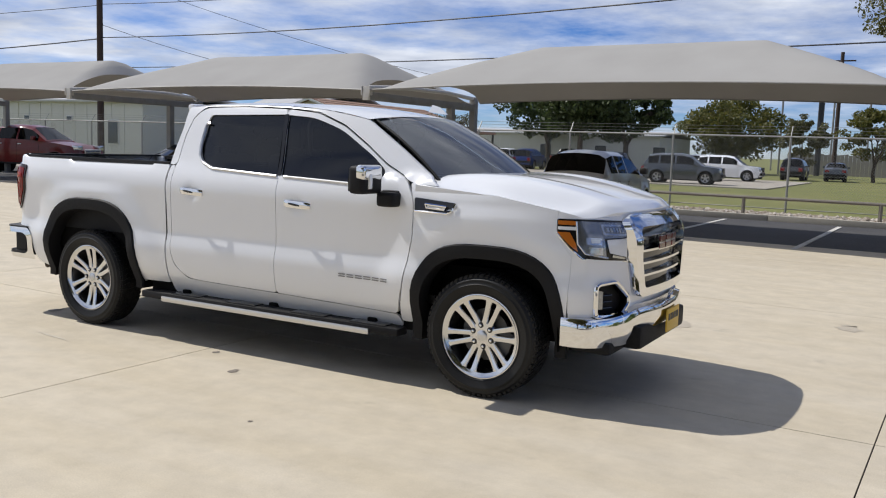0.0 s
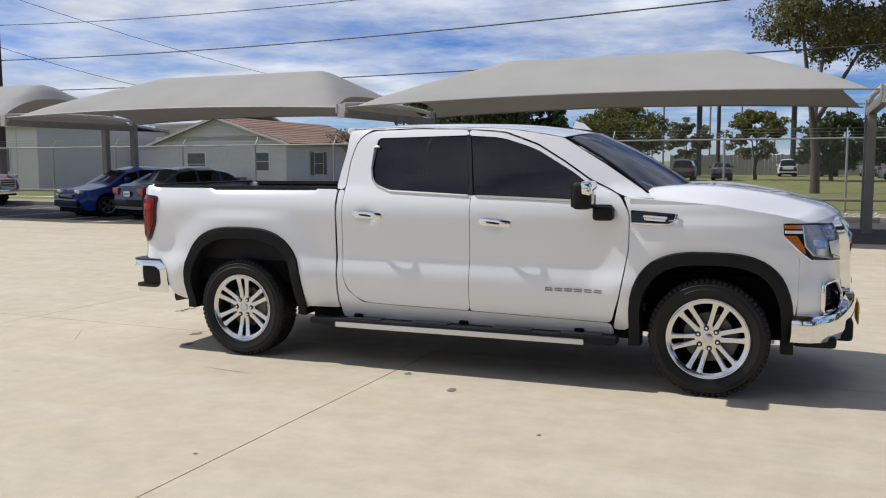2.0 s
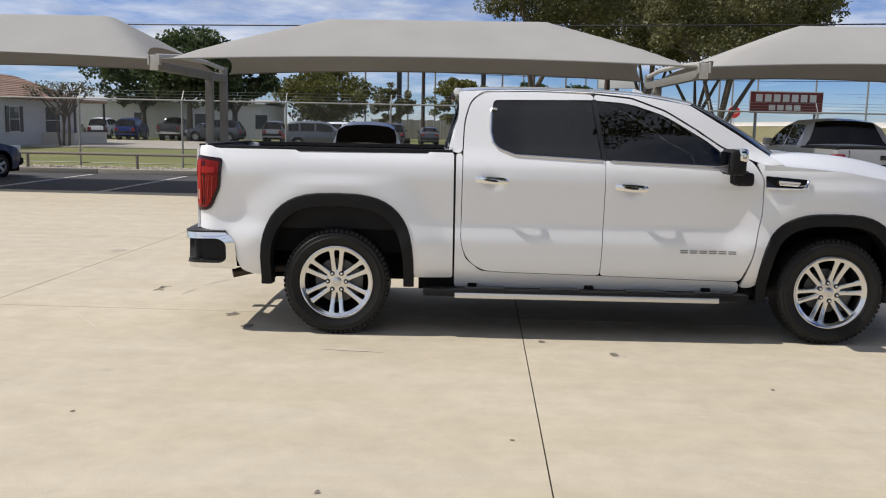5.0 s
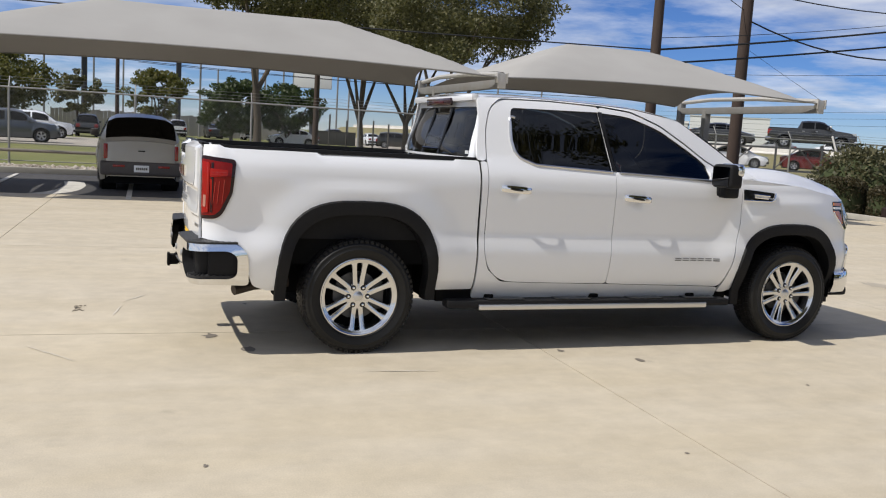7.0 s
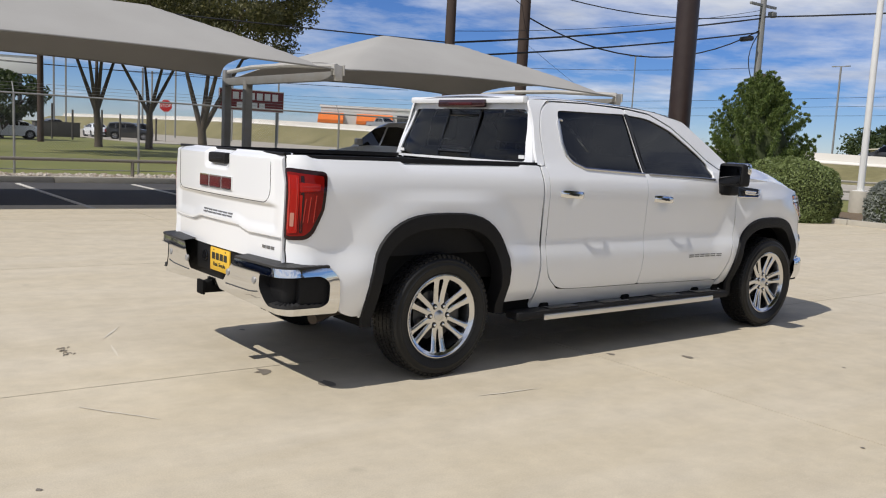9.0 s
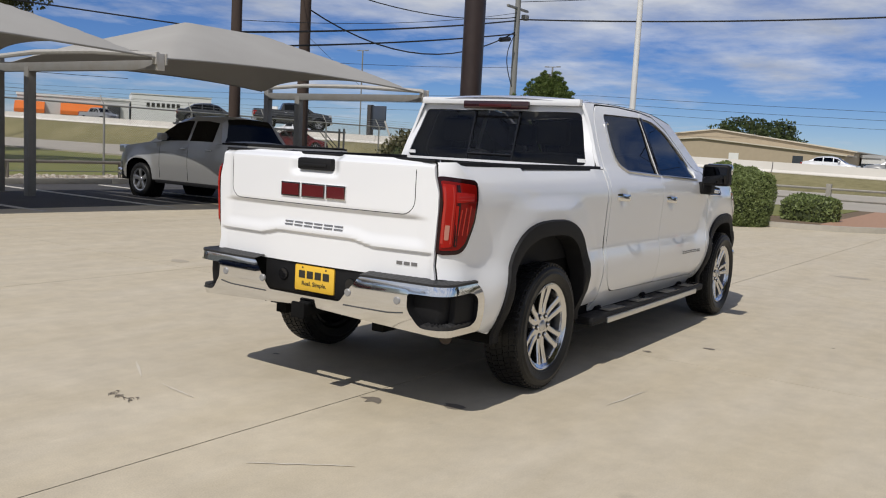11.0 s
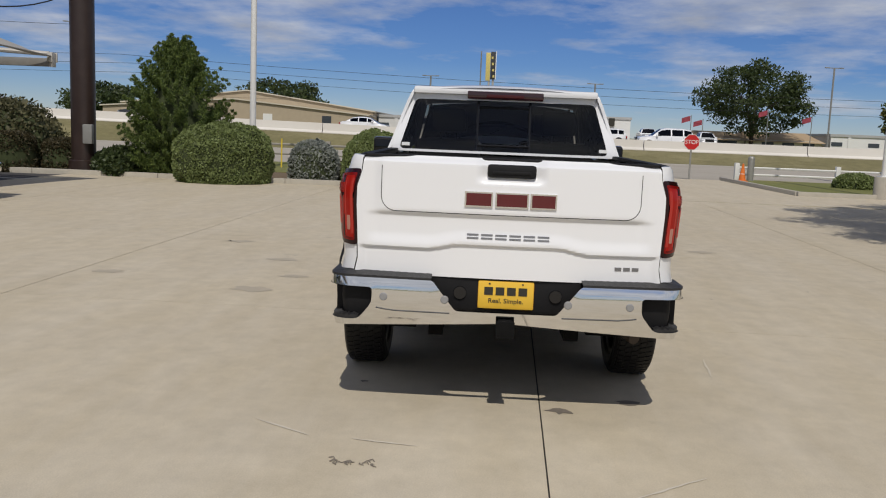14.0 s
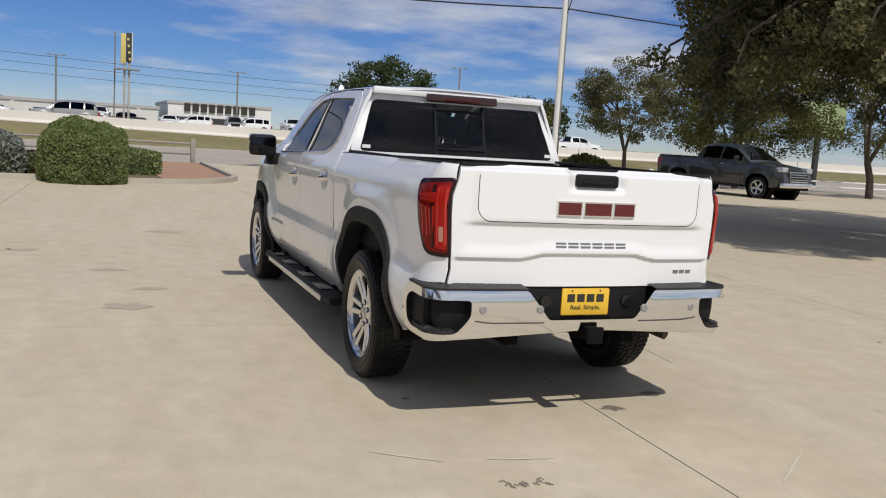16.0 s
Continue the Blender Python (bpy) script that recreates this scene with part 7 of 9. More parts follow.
def vehicle(name, kind, paint, m, label, lower=None, plate=True, rim=None, group=""):
    """A parked or passing car: nose towards +x, tail at x = 0, on the ground at z = 0."""
    K = KINDS[kind]
    th = thing(name, label, "truck" if kind == "pickup" else "car", m, group)
    L, w, zb = K["L"], K["w"], K["zb"]
    nx = 64
    stations = [L * k / nx for k in range(nx + 1)] + [x for a in K["win"] for x in a] + [a for a, _ in K["top"]] + [a for a, _ in K["belt"]]
    stations += [hx + (K["r"] + (0.11 if kind == "pickup" else 0.08)) * math.cos(math.pi * k / 16) for hx in K["wb"] for k in range(17)]
    stations = sorted({round(x, 3) for x in stations if 0 <= x <= L})
    flat = kind == "pickup"
    x0t, x1t = K["top"][0][0], K["top"][-1][0]

    arch_r = K["r"] + (0.11 if flat else 0.08)

    def half(x, z, belt):
        e = min(x, L - x) / L
        ww = w * (1 - 0.16 * (1 - smoothstep(0, 0.13, e)) ** 2)
        if flat and x < L * 0.5:
            ww = w * (1 - 0.03 * (1 - smoothstep(0, 0.04, e)) ** 2)
        if z > belt:
            ww -= 0.42 * (z - belt)
        # a crease at half height, a tucked sill and swollen wheel arches
        f = z / belt
        if f <= 1:
            ww -= 0.022 * smoothstep(0.80, 1.0, f) + 0.020 * (1 - smoothstep(0.50, 0.62, f)) + 0.03 * (1 - smoothstep(0.25, 0.42, f))
            for hx in K["wb"]:
                d = math.hypot(x - hx, z - K["r"])
                ww += 0.038 * (1 - smoothstep(arch_r + 0.03, arch_r + 0.13, d)) * (1 - smoothstep(0.85, 1.0, f))
        return ww - 0.02 * abs(z - 0.75) ** 1.5

    def ring(x):
        belt = lin(K["belt"], x)
        top = lin(K["top"], x) if x0t < x < x1t else belt
        top = max(top, belt)
        zb_ = zb + 0.10 * (1 - smoothstep(0, 0.08, min(x, L - x) / L))
        for hx in K["wb"]:
            d = abs(x - hx)
            if d < arch_r:
                e = 2.7 if flat else 2.1
                zb_ = max(zb_, K["r"] + (arch_r ** e - d ** e) ** (1 / e))
        zs = [zb_] + [max(zb_ + 0.012 * (k + 1), belt * f) for k, f in enumerate((0.36, 0.50, 0.58, 0.66, 0.78, 0.90))] + [max(belt, zb_ + 0.1)]
        zs += [belt + (top - belt) * 0.12, belt + (top - belt) * 0.85, top]
        pts = [Vector((x, half(x, z, belt), z)) for z in zs]
        cab = smoothstep(0.02, 0.2, top - belt)
        pts[10] = Vector((x, pts[9].y - 0.10 - 0.06 * cab, top + 0.01))
        cr = 0.2 if flat and x < x0t + 0.01 else 1.0
        pts.append(Vector((x, pts[10].y * 0.5, top + 0.01 + 0.025 * cr)))
        pts.append(Vector((x, 0, top + 0.01 + 0.035 * cr)))
        return pts, top - belt
    rings = [ring(x) for x in stations]
    body = bmesh.new()
    panes = {}
    for (A, ca), (C, cc_), xa, xc in zip(rings, rings[1:], stations, stations[1:]):
        xm = (xa + xc) / 2
        for sgn in (1, -1):
            for j in range(12):
                a, b, c, d = (Vector((p.x, p.y * sgn, p.z)) for p in (A[j], A[j + 1], C[j + 1], C[j]))
                key = None
                hgt = min(ca, cc_)
                if j == 8 and hgt > 0.18:
                    for k, (u, v) in enumerate(K["win"]):
                        if u <= xm <= v:
                            key = ("side_window", sgn, k)
                if (j in (10, 11) or (j == 9 and kind in ("van", "suv") and xm < 1)) and (ca > 0.08 or cc_ > 0.08) and abs(A[12].z - C[12].z) / max(xc - xa, 1e-3) > 0.38:
                    key = ("windshield" if xm > L * 0.5 else "rear_window", 0, 0)
                tgt = body if key is None else panes.setdefault(key, bmesh.new())
                vs = [tgt.verts.new(p) for p in (a, b, c, d)]
                if (b - a).length + (c - d).length < 1e-4:
                    continue
                try:
                    tgt.faces.new(vs)
                except ValueError:
                    pass
    for R_ in (rings[0][0], rings[-1][0]):
        vs = [body.verts.new(p) for p in R_] + [body.verts.new((p.x, -p.y, p.z)) for p in R_[::-1][1:]]
        body.faces.new(vs)
    for bm in (body, *panes.values()):
        bmesh.ops.remove_doubles(bm, verts=bm.verts, dist=2e-4)
        bmesh.ops.recalc_face_normals(bm, faces=bm.faces)
    for bm in panes.values():
        # glass faces outward
        for f in bm.faces:
            f.normal_update()
            if f.normal.dot(f.calc_center_median() - Vector((L * 0.52, 0, 0.9))) < 0:
                f.normal_flip()
    part("body", body, paint, th, angle=35)
    for (nm, _, _), bm in panes.items():
        part(nm, bm, CARGLASS, th)
    part("underbody", B(0.15, L - 0.15, -w + 0.12, w - 0.12, zb - 0.06, zb + 0.35), DARK, th)
    for hx in K["wb"]:
        for sd in (-1, 1):
            small_wheel(th, hx, sd * (w - 0.12), K["r"], sd, rim or RIMS)
            bm = lathe(bmesh.new(), [(arch_r - 0.002, 0.0), (arch_r - 0.002, 0.30), (0.0, 0.30)], 24)
            for v in bm.verts:
                v.co = Vector((hx + v.co.x, sd * (w - 0.06 - v.co.y), K["r"] + v.co.z))
            part("wheel_well", bm, DARK, th)
    bz = lin(K["belt"], 0.3)
    tall = kind in ("pickup", "suv")
    for sd in (-1, 1):
        y0, y1, zt = {"pickup": (w - 0.20, w - 0.012, 0.42), "van": (w - 0.17, w - 0.085, 0.40)}.get(kind, (w - 0.40, w - 0.10, 0.42 if tall else 0.28))
        part("tail_light", B(-0.016 if kind != "van" else 0.005, 0.24 if kind == "pickup" else 0.14, sd * y0, sd * y1, bz - zt, bz - 0.08, 0.02), TAILRED, th, "red tail light")
        part("headlight", B(L - 0.36, L - 0.06, sd * (w - 0.42), sd * (w - 0.10), bz - (0.32 if tall else 0.30), bz - (0.14 if tall else 0.16), 0.03), CLEARL, th)
        part("door_mirror", B(L * 0.655, L * 0.655 + 0.14, sd * (w - 0.02), sd * (w + 0.16), bz + 0.02, bz + 0.18, 0.03), lower or paint, th)
        for u, v in K["win"][-2:]:
            part("door_handle", B(u + 0.02, u + 0.18, sd * (w - 0.01), sd * (w + 0.02), bz - 0.16, bz - 0.13, 0.006), SATIN if kind == "pickup" else paint, th)
    bump = lower or (CHROME if kind == "pickup" else BLACKP)
    zc_ = 0.52 if not tall else 0.64
    if kind == "pickup":
        rb = part("rear_bumper", box(bmesh.new(), -0.13, 0.10, -0.60, 0.60, 0.50, 0.70, 0.035, 3), bump, th, "chrome rear bumper with corner steps")
        part("step_pad", B(-0.12, 0.08, -0.50, 0.50, 0.698, 0.712, 0.005), BLACKP, rb)
        part("hitch", B(-0.16, 0.20, -0.06, 0.06, 0.42, 0.50, 0.01), DARK, rb)
        for sd in (-1, 1):
            part("bumper_corner", B(-0.115, 0.24, sd * 0.58, sd * (w - 0.01), 0.50, 0.685, 0.05, 3), bump, rb)
            part("step_pocket", B(-0.122, 0.0, sd * 0.66, sd * (w - 0.07), 0.60, 0.668, 0.012), BLACKP, rb, "black corner step pocket")
        part("valance", B(-0.03, 0.2, -w + 0.16, w - 0.16, 0.40, 0.50, 0.02), BLACKP, th)
        part("grille_frame", T([(L + 0.016, -0.5, zc_ + 0.03), (L + 0.016, 0.5, zc_ + 0.03), (L + 0.0, 0.52, zc_ + 0.36), (L + 0.0, -0.52, zc_ + 0.36)], 0.028, 6, True), SATIN, th)
        for k in range(3):
            part("grille_bar", B(L + 0.0, L + 0.026, -0.5, 0.5, zc_ + 0.09 + 0.09 * k, zc_ + 0.115 + 0.09 * k, 0.008), SATIN, th)
    elif kind == "van":
        part("rear_bumper", B(-0.05, 0.42, -w + 0.02, w - 0.02, 0.34, 0.64, 0.06, 3), bump, th, "taupe plastic bumper with small reflectors")
        for sd in (-1, 1):
            part("reflector", B(-0.056, 0.0, sd * 0.34, sd * 0.58, 0.52, 0.57, 0.008), TAILRED, th)
        part("badge", B(-0.012, 0.03, -0.07, 0.07, 0.86, 0.885, 0.008), GLOSSB, th)
    else:
        part("rear_bumper", B(-0.03, 0.16, -w + 0.06, w - 0.06, zc_ - 0.14, zc_ + 0.06, 0.04), bump, th)
    part("front_bumper", B(L - 0.16, L + 0.03, -w + 0.12, w - 0.12, zc_ - 0.20, zc_ - 0.02, 0.04), bump, th)
    part("grille", B(L - 0.10, L + 0.012, -0.48, 0.48, zc_ + 0.02, zc_ + (0.34 if tall else 0.16), 0.03), GLOSSB, th)
    if plate:
        zp = zc_ - 0.10 if kind == "pickup" else zc_ + (0.14 if kind != "van" else -0.10)
        xp = -0.142 if kind == "pickup" else -0.066 if kind == "van" else -0.045
        p = part("number_plate", B(xp, xp + 0.012, -0.155, 0.155, zp, zp + 0.15, 0.006), LAMPW, th)
        bars(p, "plate_marks", [(-0.11 + 0.04 * k, -0.11 + 0.04 * k + 0.028, zp + 0.05, zp + 0.10) for k in range(6)], INK, lambda y, z, o: Vector((xp - o - 0.0005, -y, z)), 0.001)
    # door gaps: thin dark strips that follow the flank
    for u, v in K["win"]:
        for sd in (-1, 1):
            bm = bmesh.new()
            rows = []
            for k in range(13):
                z = zb + 0.05 + (lin(K["belt"], v) - zb - 0.06) * k / 12
                yy = half(v + 0.04, z, lin(K["belt"], v))
                rows.append([bm.verts.new((v + 0.04 + d, sd * (yy + o), z)) for d, o in ((-0.004, -0.01), (-0.004, 0.002), (0.004, 0.002), (0.004, -0.01))])
            for A, C in zip(rows, rows[1:]):
                for j in range(3):
                    bm.faces.new((A[j], A[j + 1], C[j + 1], C[j]))
            part("door_gap", bm, DARK, th)
    if kind == "pickup":
        part("tailgate_handle", B(-0.018, 0.02, -0.13, 0.13, 1.13, 1.22, 0.012), GLOSSB, th)
        part("tailgate_badge", B(-0.012, 0.02, -0.12, 0.12, 0.99, 1.05, 0.01), GLOSSB, th)
        for yy in (-(w - 0.265), w - 0.265):
            part("tailgate_seam", B(-0.004, 0.02, yy - 0.006, yy + 0.006, 0.74, 1.30), DARK, th)
        for sd in (-1, 1):
            part("running_board", B(1.75, 4.1, sd * (w - 0.12), sd * (w + 0.07), 0.36, 0.43, 0.02), BLACKP, th)
            part("rail_cap", B(0.05, 1.94, sd * (w - 0.13), sd * (w - 0.035), 1.31, 1.35, 0.015), BLACKP, th, "black bed rail cap")
        part("tonneau_cover", B(0.06, 1.97, -w + 0.13, w - 0.13, 1.33, 1.365, 0.01), BLACKP, th, "black bed cover")
    return th


SILVER = material("silver_paint", (0.33, 0.33, 0.325), 0.34, 0.3, coat=0.6, var=0.02)
BLUEP = material("blue_paint", (0.006, 0.034, 0.21), 0.28, 0.0, coat=0.4, spec=0.3, var=0.05)
NAVY = material("slate_blue_paint", (0.012, 0.028, 0.085), 0.3, 0.0, coat=0.4, spec=0.3, var=0.05)
REDP = material("red_paint", (0.13, 0.006, 0.006), 0.3, coat=0.4, spec=0.3, var=0.05)
CHAMP = material("champagne_paint", (0.36, 0.34, 0.295), 0.35, 0.4, coat=0.7, var=0.03)
GREYP = material("slate_grey_paint", (0.055, 0.065, 0.08), 0.32, 0.4, coat=0.9, var=0.04)
CHAR = material("charcoal_paint", (0.035, 0.036, 0.036), 0.3, 0.4, coat=1.0, var=0.05)
TAUPE = material("taupe_bumper", (0.085, 0.075, 0.07), 0.6, var=0.1)
TWOTONE = material("machined_rim", (0.55, 0.55, 0.55), 0.25, 0.9)
BLKRIM = material("dark_rim", (0.10, 0.10, 0.10), 0.35, 0.8)


def at(x, y, heading, z=0.0, tail=0.0):
    """Pose of a vehicle whose rear axle stands at x, y and whose nose points along heading (degrees)."""
    return pose(x, y, z, 0, 0, heading) @ pose(-tail, 0, 0)


vehicle("pickup_truck_silver", "pickup", SILVER, at(9.04, 10.17, 87.5, -0.01, 1.15), "silver crew cab pickup with black bed cover parked under the canopy", group="parked cars")
vehicle("compact_wagon", "van", CHAMP, at(-1.2, 14.0, 92, -0.01, 0.78), "champagne retro compact wagon parked nose to the fence", lower=TAUPE, group="parked cars")
vehicle("blue_sedan", "sedan", BLUEP, at(-14.6, 16.6, -112, -0.01, 0.95), "bright blue compact sedan parked nose out", group="parked cars")
vehicle("slate_sedan", "sedan", NAVY, at(-12.9, 13.7, 72, -0.01, 0.95), "dark slate blue sedan parked nose in", group="parked cars")
vehicle("red_pickup", "pickup", REDP, at(-27.9, 16.6, 18, -0.01, 1.15), "dark red pickup parked along the strip", group="parked cars")
vehicle("grey_crossover", "suv", GREYP, at(-8.6, 47.0, 6, -0.06, 0.95), "slate grey crossover parked on the far drive", group="far parked cars")
vehicle("white_suv", "suv", WHITE, at(-8.3, 58.5, 2, -0.06, 0.95), "white off-road suv parked on the far drive", group="far parked cars")
far = [(4, 92, 92, WHITE, "suv"), (8, 93, 92, CHAR, "sedan"), (12, 93, 90, SILVER, "suv"), (17, 95, 90, WHITE, "pickup"), (22, 96, 88, GREYP, "suv"), (27, 97, 90, WHITE, "sedan"), (32, 98, 90, CHAR, "suv"), (14.5, 74.5, 178, WHITE, "sedan"), (26, 88, -20, CHAR, "suv"), (-30, 70, 95, WHITE, "suv"), (-33.2, 70, 95, SILVER, "sedan"),
       (-17.5, 66, 178, GREYP, "suv"), (-20.2, 68, 95, NAVY, "sedan"), (-23.2, 68, 95, CHAR, "pickup"), (-14.6, 69, 95, SILVER, "suv"), (-11.6, 69, 92, WHITE, "suv"),
       (-4.2, 70, 92, CHAR, "suv"), (-1.2, 72, 95, GREYP, "sedan"), (-26.5, 67, 95, BLUEP, "suv")]
for x, y, h_, p, kd in far:
    vehicle("far_car", kd, p, at(x, y, h_, -0.06, 1.0), "parked car on the far drive behind the fence", plate=False, group="far parked cars")
vehicle("charcoal_pickup", "pickup", CHAR, at(26.1, -21.6, -168, 0.0, 1.15) @ Matrix.Scale(1.08, 4), "charcoal crew cab pickup waiting on the side lot", rim=TWOTONE, group="parked cars")
# traffic on the highway and the frontage road
for x, y, h_, p, kd in ((65, 3.0, 90, SILVER, "suv"), (66, 26, 90, CHAR, "suv"), (65, 38, 90, SILVER, "sedan"), (66, -16, 90, WHITE, "suv"), (75, -42, -90, WHITE, "pickup"), (75, 12, -90, WHITE, "sedan"), (66, 62, 90, WHITE, "suv"),
                        (64, 97, -90, SILVER, "pickup"), (67, 72, 90, SILVER, "sedan")):
    vehicle("highway_car", kd, p, at(x, y, h_, hz(y), 1.0), "car passing on the raised highway", plate=False, group="highway cars")

# raised forecourt of the dealership with its row of cars
tagged(link("dealer_lot", B(92, 119.5, -28, 12, -0.12, 0.75), KERB, smooth=False), "pale raised concrete forecourt", "pavement", kind="structure")
for k, (y, p, kd) in enumerate(((-25.5, WHITE, "suv"), (-22.4, SILVER, "sedan"), (-19.0, WHITE, "pickup"), (-15.6, WHITE, "suv"), (-12.4, SILVER, "suv"), (-9.2, WHITE, "van"), (-5.4, WHITE, "sedan"), (-2.0, CHAR, "sedan"), (1.6, WHITE, "pickup"), (5.2, SILVER, "sedan"))):
    vehicle("dealer_car", kd, p, at(97 + (k % 3) * 0.5, y, 92 if k % 2 else 176, 0.75, 1.0), "car parked on the raised dealership forecourt", plate=False, group="dealership cars")


TRO = material("safety_orange", (0.72, 0.17, 0.02), 0.5, var=0.05)
# car carrier with two decks on the road behind the fence
CARRIER = pose(37.7, 48.7, -0.02, 0, 0, -41)
th = thing("car_carrier", "grey two deck car carrier loaded with cars", "truck", CARRIER, group="trucks on the road")
for z in (0.55, 2.15):
    part("deck", B(0, 12.4, -1.2, 1.2, z, z + 0.12), STEELD, th)
for x in (0.2, 3.2, 6.2, 9.2, 12.2):
    for sd in (-1, 1):
        part("upright", B(x, x + 0.14, sd * 1.12, sd * 1.22, 0.55, 2.5), STEELD, th)
        part("brace", T([(x, sd * 1.17, 0.65), (x + 1.4 * (1 if x < 9 else -1), sd * 1.17, 2.15)], 0.04, 6), STEELD, th)
for hx in (2.2, 3.4, 10.6):
    for sd in (-1, 1):
        small_wheel(th, hx, sd * 1.0, 0.46, sd, BLKRIM)
for x, z, p, kd in ((0.2, 2.27, CHAR, "sedan"), (5.6, 2.27, CHAR, "pickup"), (1.3, 0.67, WHITE, "sedan"), (6.6, 0.67, REDP, "sedan")):
    vehicle("carried_car", kd, p, CARRIER @ pose(x, 0, z), "new car strapped on the carrier deck", plate=False, group="cars on the carrier")

# ---- house and other buildings, signs, far things ----
SIDING = material("white_siding", (0.60, 0.60, 0.60), 0.7, var=0.05, scale=3, rnd=0.03)
SHINGLE = material("brown_shingle", (0.27, 0.165, 0.115), 0.9, var=0.3, scale=14, bump=0.4, bscale=30, rnd=0.2)
TRIMW = material("white_trim", (0.72, 0.72, 0.70), 0.6, var=0.04)
BEIGE = material("beige_wall", (0.58, 0.55, 0.47), 0.8, var=0.06, scale=1.2, second=(0.5, 0.47, 0.4), sscale=0.2, svar=0.4)
SHUT = material("dark_shutter", (0.03, 0.032, 0.035), 0.6)
PANE = material("house_pane", (0.05, 0.06, 0.07), 0.08, var=0.2)
PALEM = material("pale_metal_wall", (0.60, 0.60, 0.58), 0.6, var=0.05, scale=0.5)
ROOFM = material("grey_metal_roof", (0.45, 0.45, 0.44), 0.5, 0.3, var=0.08)

house = thing("house", "white clapboard house with a brown shingle roof", "house", pose(-24.8, 40.2, -0.12, 0, 0, 2))
HW, HD, HE, HP = 9.6, 14.5, 2.95, 4.55      # width (to -x), depth (to +y), eave, peak
part("wall", B(-HW, 0, 0, HD, 0, HE), SIDING, house, smooth=False)
for y0, y1 in ((0.0, 0.1), (HD - 0.1, HD)):
    bm = bmesh.new()
    v = [bm.verts.new((x, y, z)) for y in (y0, y1) for x, z in ((-HW, HE), (0, HE), (-HW / 2, HP))]
    for f in ((0, 1, 2), (3, 5, 4), (0, 3, 4, 1), (1, 4, 5, 2), (2, 5, 3, 0)):
        bm.faces.new([v[k] for k in f])
    part("gable", bm, SIDING, house, smooth=False)
for k in range(20):
    z = 0.25 + k * 0.155
    part("siding_board", B(-HW, 0.0, -0.022, 0.0, z, z + 0.145, 0.004, 1), SIDING, house, smooth=False)
    if z + 0.14 < HE:
        part("siding_board", B(0.0, 0.022, 0, HD, z, z + 0.145, 0.004, 1), SIDING, house, smooth=False)
for k in range(9):
    z = HE + 0.15 + k * 0.155
    w_ = (HP - z) / (HP - HE) * HW / 2 - 0.1
    if w_ > 0.2:
        part("siding_board", B(-HW / 2 - w_, -HW / 2 + w_, -0.022, 0.0, z, z + 0.145, 0.004, 1), SIDING, house, smooth=False)
for sd in (-1, 1):
    rows_n = 12
    slope = Vector((sd * (HW / 2 + 0.45), 0, HE - HP - 0.14))

    def course(strip):
        bm = bmesh.new()
        q_ = []
        for t, dz in strip:
            p = Vector((-HW / 2, 0, HP)) + slope * t
            q_.append([bm.verts.new((p.x, y, p.z + dz)) for y in (-0.45, HD + 0.45)])
        for i_ in range(4):
            A, C = q_[i_], q_[(i_ + 1) % 4]
            bm.faces.new((A[0], A[1], C[1], C[0]))
        bm.faces.new([x[0] for x in q_]); bm.faces.new([x[1] for x in q_[::-1]])
        bmesh.ops.recalc_face_normals(bm, faces=bm.faces)
        return bm
    rf = part("roof", course(((0, 0.0), (1.0, 0.0), (1.0, -0.06), (0, -0.06))), SHINGLE, house, "brown shingle roof", smooth=False)
    for k in range(rows_n):
        a, b = k / rows_n, (k + 1.12) / rows_n
        part("shingle_course", course(((a, 0.06), (b, 0.09), (b, 0.02), (a, 0.002))), SHINGLE, rf, smooth=False)
    p0, p1 = Vector((-HW / 2, -0.47, HP - 0.03)), Vector((-HW / 2, -0.47, HP - 0.03)) + slope
    part("barge_board", T([p0, p1], 0.09, 4), TRIMW, house)


def house_window(parent, x, y, z, w_, h_, face, shutters=False):
    """face 's': on a wall facing -y; 'e': facing +x."""
    def bx(u0, u1, o0, o1, z0, z1, **k):
        return B(x + u0, x + u1, y - o1, y - o0, z0, z1, **k) if face == "s" else B(x + o0, x + o1, y + u0, y + u1, z0, z1, **k)
    wnd = part("window", bx(-w_ / 2 - 0.08, w_ / 2 + 0.08, 0.0, 0.05, z - 0.08, z + h_ + 0.08), TRIMW, parent, smooth=False)
    part("pane", bx(-w_ / 2, w_ / 2, 0.05, 0.06, z, z + h_ / 2 - 0.02), PANE, wnd, smooth=False)
    part("pane", bx(-w_ / 2, w_ / 2, 0.05, 0.06, z + h_ / 2 + 0.02, z + h_), PANE, wnd, smooth=False)
    if shutters:
        for a in (-w_ / 2 - 0.5, w_ / 2 + 0.1):
            part("shutter", bx(a, a + 0.4, 0.02, 0.07, z - 0.05, z + h_ + 0.05), SHUT, parent, smooth=False)


house_window(house, -1.7, -0.02, 1.2, 1.0, 1.1, "s")
house_window(house, -6.5, -0.02, 0.9, 1.3, 1.4, "s")
house_window(house, 0.02, 4.2, 0.9, 1.2, 1.4, "e", True)
house_window(house, 0.02, 9.6, 0.7, 2.2, 1.7, "e")
part("porch_roof", B(0.0, 2.2, 8.0, 13.6, 2.75, 2.92, 0.03), SHINGLE, house)
for y in (8.2, 13.4):
    part("porch_post", B(1.95, 2.07, y, y + 0.12, 0, 2.75), SHUT, house)
part("porch_wall", B(0.02, 2.1, 8.0, 13.6, 0, 0.8), BEIGE, house, smooth=False)
part("side_annex", B(-HW - 3.0, -HW, 2.0, 8.0, 0, 2.6), SIDING, house, smooth=False)
